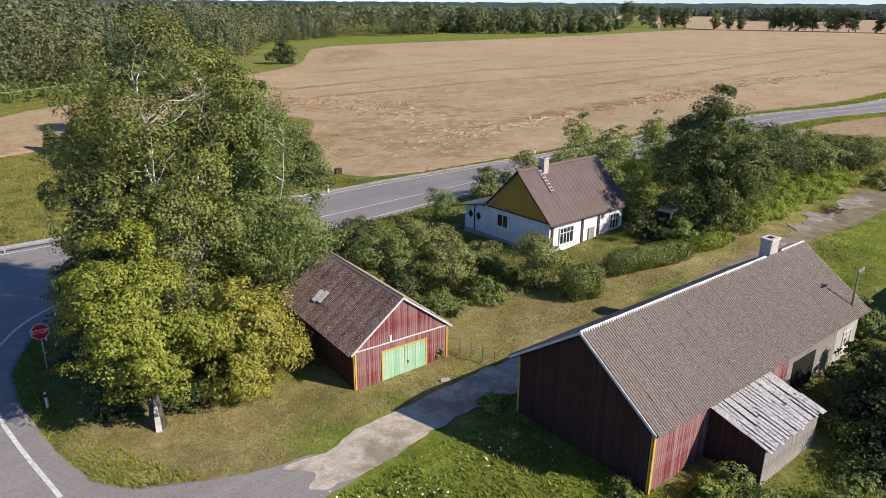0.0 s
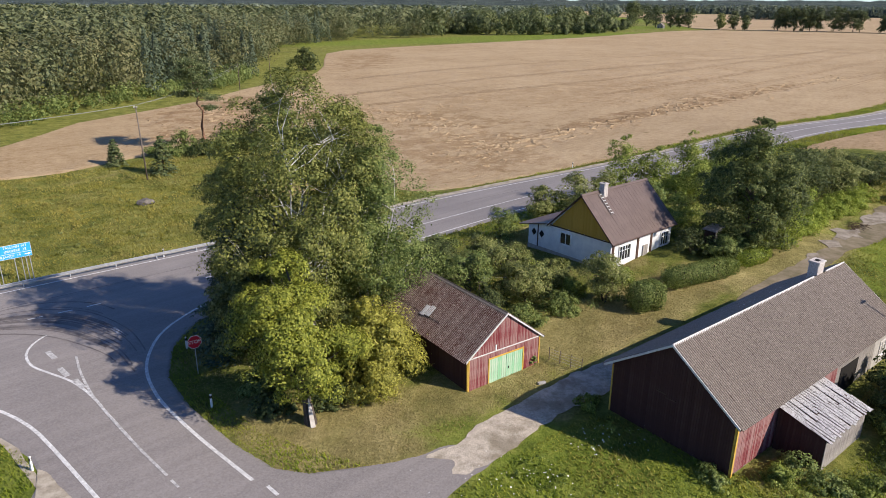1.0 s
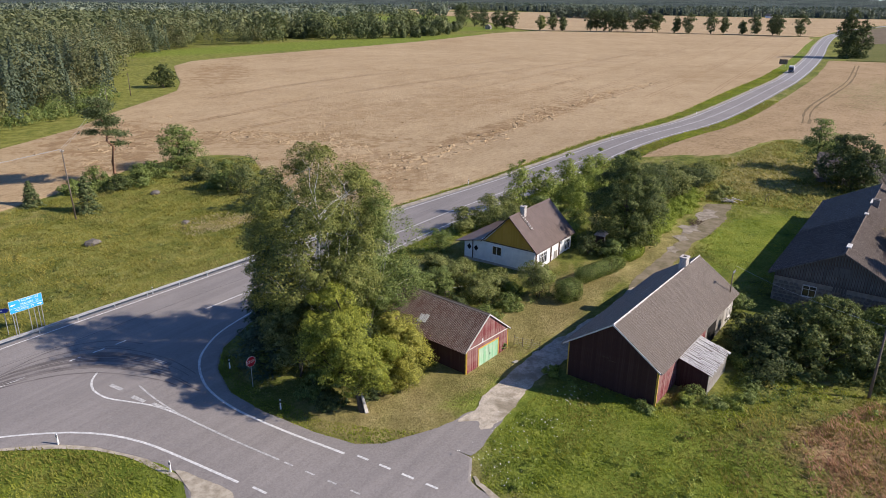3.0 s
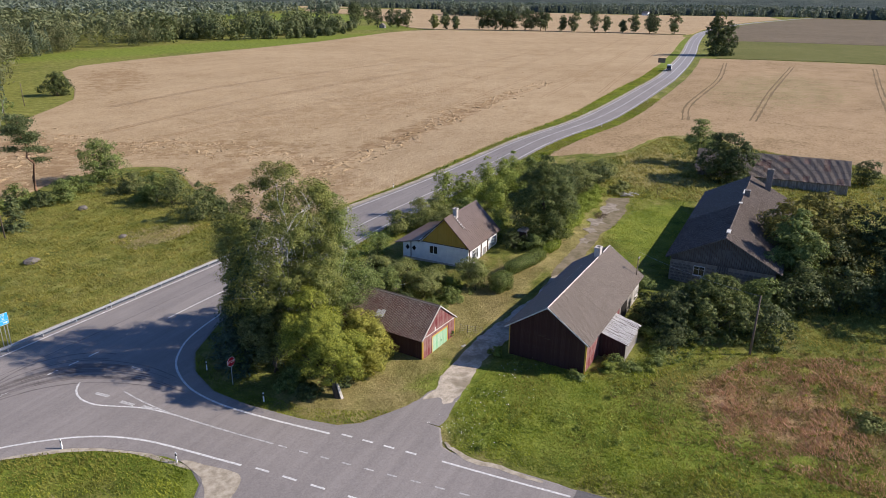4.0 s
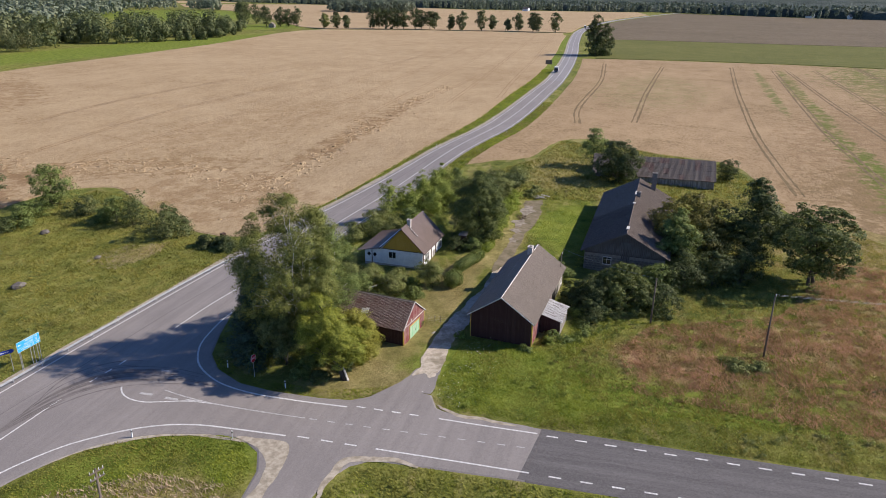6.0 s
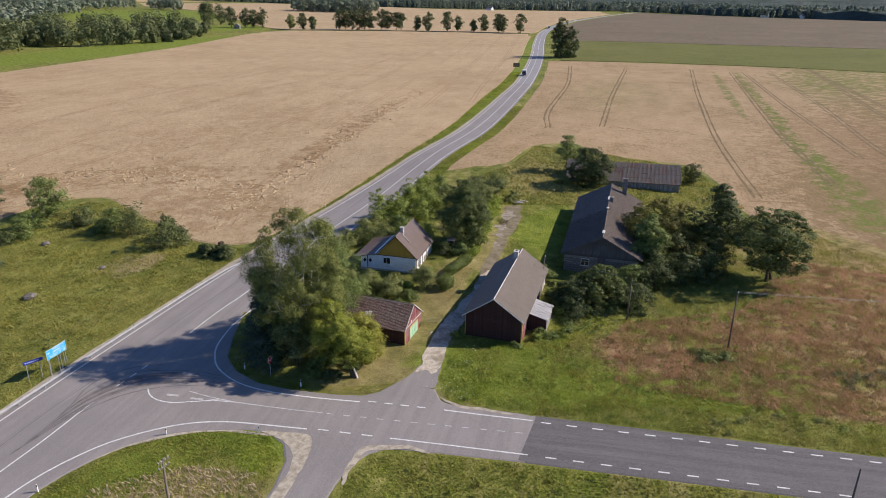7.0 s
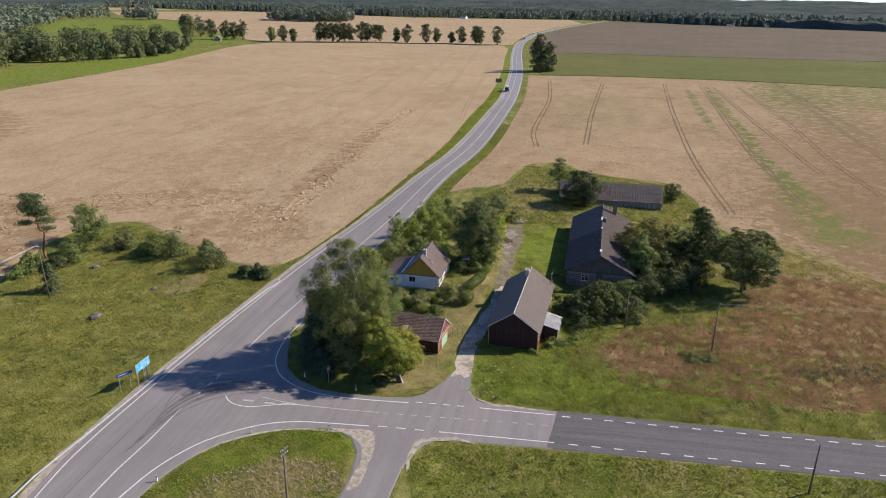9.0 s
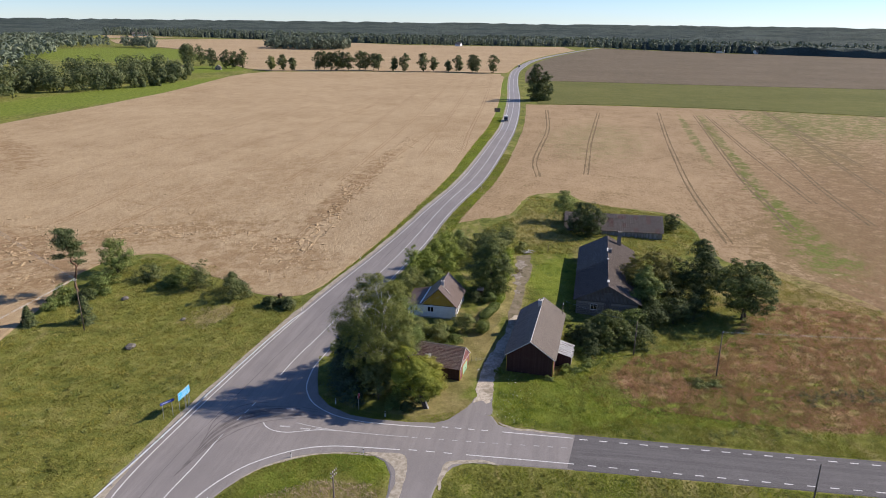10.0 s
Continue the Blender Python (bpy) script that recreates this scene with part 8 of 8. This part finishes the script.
blades("grass", "rough pale grass round the ruined shed", [(50, 82), (58, 104), (76, 109), (104, 130), (118, 108), (128, 84), (104, 50), (86, 60), (72, 70), (62, 76)], 7, 0.4, M_G_OLIVE, 410, wide=0.15)
blades("grass", "bright green verge grass beside the main road", np.vstack([beside(LEFT, 2.3)[40:150], beside(LEFT, verge_width(LEFT[:, 0]) - 0.1)[40:150][::-1]]), 12, 0.3, M_G_GREEN, 411, wide=0.1)
blades("grass", "bright green verge grass beside the main road", np.vstack([beside(RIGHT, -1.0)[:75], beside(RIGHT, -5.8)[:75][::-1]]), 14, 0.3, M_G_GREEN, 412, wide=0.1)
rf = np.random.default_rng(413)
pts = np.vstack([rf.normal(size=(70, 2)) * [2.6, 1.4] + [-2.5, 26.5], rf.normal(size=(40, 2)) * [1.5, 1.0] + [3.4, 31.0], rf.normal(size=(50, 2)) * [1.5, 1.6] + [-6.6, 23.2]])
fv, ff = leaves(np.column_stack([pts, hill(pts[:, 0], pts[:, 1]) + rf.uniform(0.35, 0.55, len(pts))]), rf.normal(size=(len(pts), 3)) * 0.3 + [0, 0, 1], 0.1, rf, 0.9)
tagged(new("wild_flowers", fast_mesh("wild_flowers", fv, ff, M_FLOWER)), "small white wild flowers in the tall grass", "flowers", kind="stuff")
for k, (x, y, h, w) in enumerate(((12.6, 27.6, 1.2, 1.0), (14.2, 28.4, 1.4, 1.1), (22.6, 33.6, 1.6, 1.3), (17.5, 26.6, 0.9, 1.2), (20.5, 29.2, 1.0, 1.4), (9.0, 27.6, 0.8, 0.9), (3.2, 35.4, 0.9, 0.8), (-0.2, 41.2, 0.9, 0.7), (26.0, 38.0, 2.0, 1.3), (13.2, 27.4, 0.9, 1.1), (15.4, 27.2, 0.9, 1.2), (19.0, 27.2, 0.9, 1.3), (22.4, 31.6, 2.2, 1.7), (23.4, 35.4, 2.6, 1.6), (24.8, 29.6, 1.8, 2.0))):
    tree("weed_clump", "tall green weeds against the barn wall", x, y, h, w, "dome", M_L_GREEN if k % 3 else M_L_LIME, M_BARK, 2600, 0.105, 0.0, 0.02, 420 + k, 0, 0.22, 0.8, 0.25, 3, group="weeds", category="weeds")


# uneven weeds, tufts and beaten-down stalks
def tufts(label, poly, gap, low, high, mat, seed, cards=34, size=0.26, category="weeds", holes=()):
    spots = scatter(poly, gap, seed, 1.1)
    for h in holes:
        spots = spots[~inside(np.array(h, float), spots)]
    r = np.random.default_rng(seed)
    spots = spots[np.sin(spots[:, 0] * 0.5 + seed) * np.sin(spots[:, 1] * 0.43) + r.normal(size=len(spots)) * 0.5 > 0.1]
    wood_trees("weed_tufts", label, spots, r.uniform(low, high, len(spots)), mat, seed, cards, size, 0.0, 0.0, 4, 4.5, category)


LUSH = [(-6.2, 26.0), (-7.6, 21.6), (-1.0, 14.4), (8, 5.5), (22, -8), (30, -14), (34, -8), (24, 4), (16, 12), (22, 24), (30, 25), (24, 30), (16, 26.6), (10.6, 27.6), (4, 33.4), (0.2, 30.6)]
tufts("leafy bright green weeds in the tall grass", LUSH, 1.6, 0.4, 0.9, M_L_LIME, 501, holes=[BARN_HOLE])
tufts("leafy green weeds in the meadow", [(24, 4), (34, -8), (50, -24), (90, -30), (92, 30), (66, 16), (40, 26), (30, 24), (18, 12)], 2.6, 0.3, 0.65, M_G_GREEN, 502)
tufts("brownish seeding grass in the meadow", [(9, 23.5), (12, 14), (17, 6), (26, -3), (38, -15), (60, -30), (84, -20), (70, 12), (46, 22), (28, 23), (19, 25)], 1.25, 0.3, 0.6, M_G_SEED, 513, 30, 0.2)
tufts("strip of grey-green reeds in the meadow", [(36, -1), (47, -5.4), (58, -13), (57, -18), (49, -13), (40, -7.5)], 1.0, 0.5, 0.95, M_REED, 504, 40, 0.3)
tufts("olive tussocks on the rough meadow", [(-84, 27), (-55, 56), (-38, 70), (-18, 86), (-13, 92), (-22, 100), (-20, 112), (-40, 122), (-62, 117), (-76, 102), (-108, 90), (-120, 34)], 2.4, 0.3, 0.75, M_G_OLIVE, 505, 30, 0.3)
tufts("dark green weeds on the rough meadow", [(-70, 50), (-38, 74), (-20, 88), (-26, 104), (-60, 104), (-90, 80)], 5.0, 0.4, 0.9, M_L_OLIVE, 506, 40, 0.3)
tufts("dark low scrub in the grass beside the side road", [(13.5, -1.2), (17, -4.6), (22, -6.6), (29, -11.5), (31, -8.6), (24, -3.4), (18, 0.6)], 1.1, 0.35, 0.75, M_L_OLIVE, 511, 50, 0.24)
tufts("green weeds on the verge of the side road", [(-26, 13), (-21, 15), (-15, 10.5), (3.6, -8), (23, -28), (50, -56), (24, -60), (-40, -14)], 2.0, 0.3, 0.6, M_G_GREEN, 507, 34, 0.28)
tufts("rank weeds round the copse and the lean-to", [(17, 26), (24, 22), (36, 22), (62, 16), (76, 24), (70, 40), (60, 26), (40, 28), (30, 30), (21.5, 29.5)], 1.5, 0.5, 1.1, M_L_GREEN, 509, 44, 0.26)
# tufts added where the orchard ground only lies in deep shade
tufts("weeds added to darken the ground below the apple trees", [(-12, 53), (-6, 50.5), (-1.5, 46.5), (4, 48.5), (9, 49.5), (9.5, 54), (4, 57), (-1, 63), (-9, 63), (-14, 58)], 1.15, 0.4, 1.0, M_L_GREEN, 512, 50, 0.24)
tufts("rough weeds round the ruined shed", [(52, 84), (60, 100), (76, 106), (100, 126), (116, 104), (124, 84), (104, 56), (72, 74)], 2.6, 0.4, 0.9, M_L_OLIVE, 510, 36, 0.34)


def drift(label, line, spread, n, seed, size=1.0):
    """Lodged corn: low swathes of flattened straw, each a long uneven hummock, strewn along a line."""
    r = np.random.default_rng(seed)
    t = r.uniform(0, 1, n) * (len(line) - 1)
    q = np.stack([np.interp(t, np.arange(len(line)), line[:, k]) for k in (0, 1)], 1) + r.normal(size=(n, 2)) * spread
    u, w = np.meshgrid(np.linspace(-1, 1, 7), np.linspace(-1, 1, 5), indexing="ij")
    a = r.normal(0.75, 0.7, n)[:, None, None]
    long, wide, tall_ = (size * r.uniform(lo, hi, (n, 1, 1)) for lo, hi in ((0.4, 1.5), (0.3, 0.8), (0.09, 0.29)))
    along = u * long + r.normal(size=(n, 7, 5)) * 0.12 * size
    across = w * wide * (1 - 0.5 * u ** 2) + 0.35 * np.sin(2.2 * u + r.uniform(0, 6, (n, 1, 1))) * wide + r.normal(size=(n, 7, 5)) * 0.09 * size
    x = q[:, 0, None, None] + along * np.cos(a) - across * np.sin(a)
    y = q[:, 1, None, None] + along * np.sin(a) + across * np.cos(a)
    z = hill(x, y) + 0.1 + tall_ * np.sqrt(np.clip((1 - u ** 2) * (1 - w ** 2), 0, 1)) * r.uniform(0.55, 1.35, (n, 7, 5))
    cell = np.array([(i * 5 + j, (i + 1) * 5 + j, (i + 1) * 5 + j + 1, i * 5 + j + 1) for i in range(6) for j in range(4)])
    quads_ = (np.arange(n)[:, None, None] * 35 + cell[None]).reshape(-1, 4)
    tagged(new("lodged_wheat", fast_mesh("lodged_wheat", np.stack([x, y, z], -1).reshape(-1, 3), quads_, M_LODGED)), label, "straw", kind="stuff")


drift("matted lodged straw in drifts beside the road", spline([(4, 128), (28.7, 150), (53, 178.5), (108, 235), (150, 274)], 4), (3.2, 2.6), 460, 521)
drift("matted lodged straw in the corner of the wheat", spline([(-6, 112), (0, 122), (5, 132), (-4, 149), (-16, 164), (-40, 182)], 4), (5, 5), 420, 522, 0.8)
drift("matted lodged straw near the meadow", spline([(-66, 150), (-58, 175), (-52, 200)], 4), (6, 10), 200, 525, 0.9)
drift("matted lodged straw scattered over the wheat", spline([(-30, 178), (20, 200), (90, 270), (150, 340)], 6), (20, 14), 200, 523, 0.8)
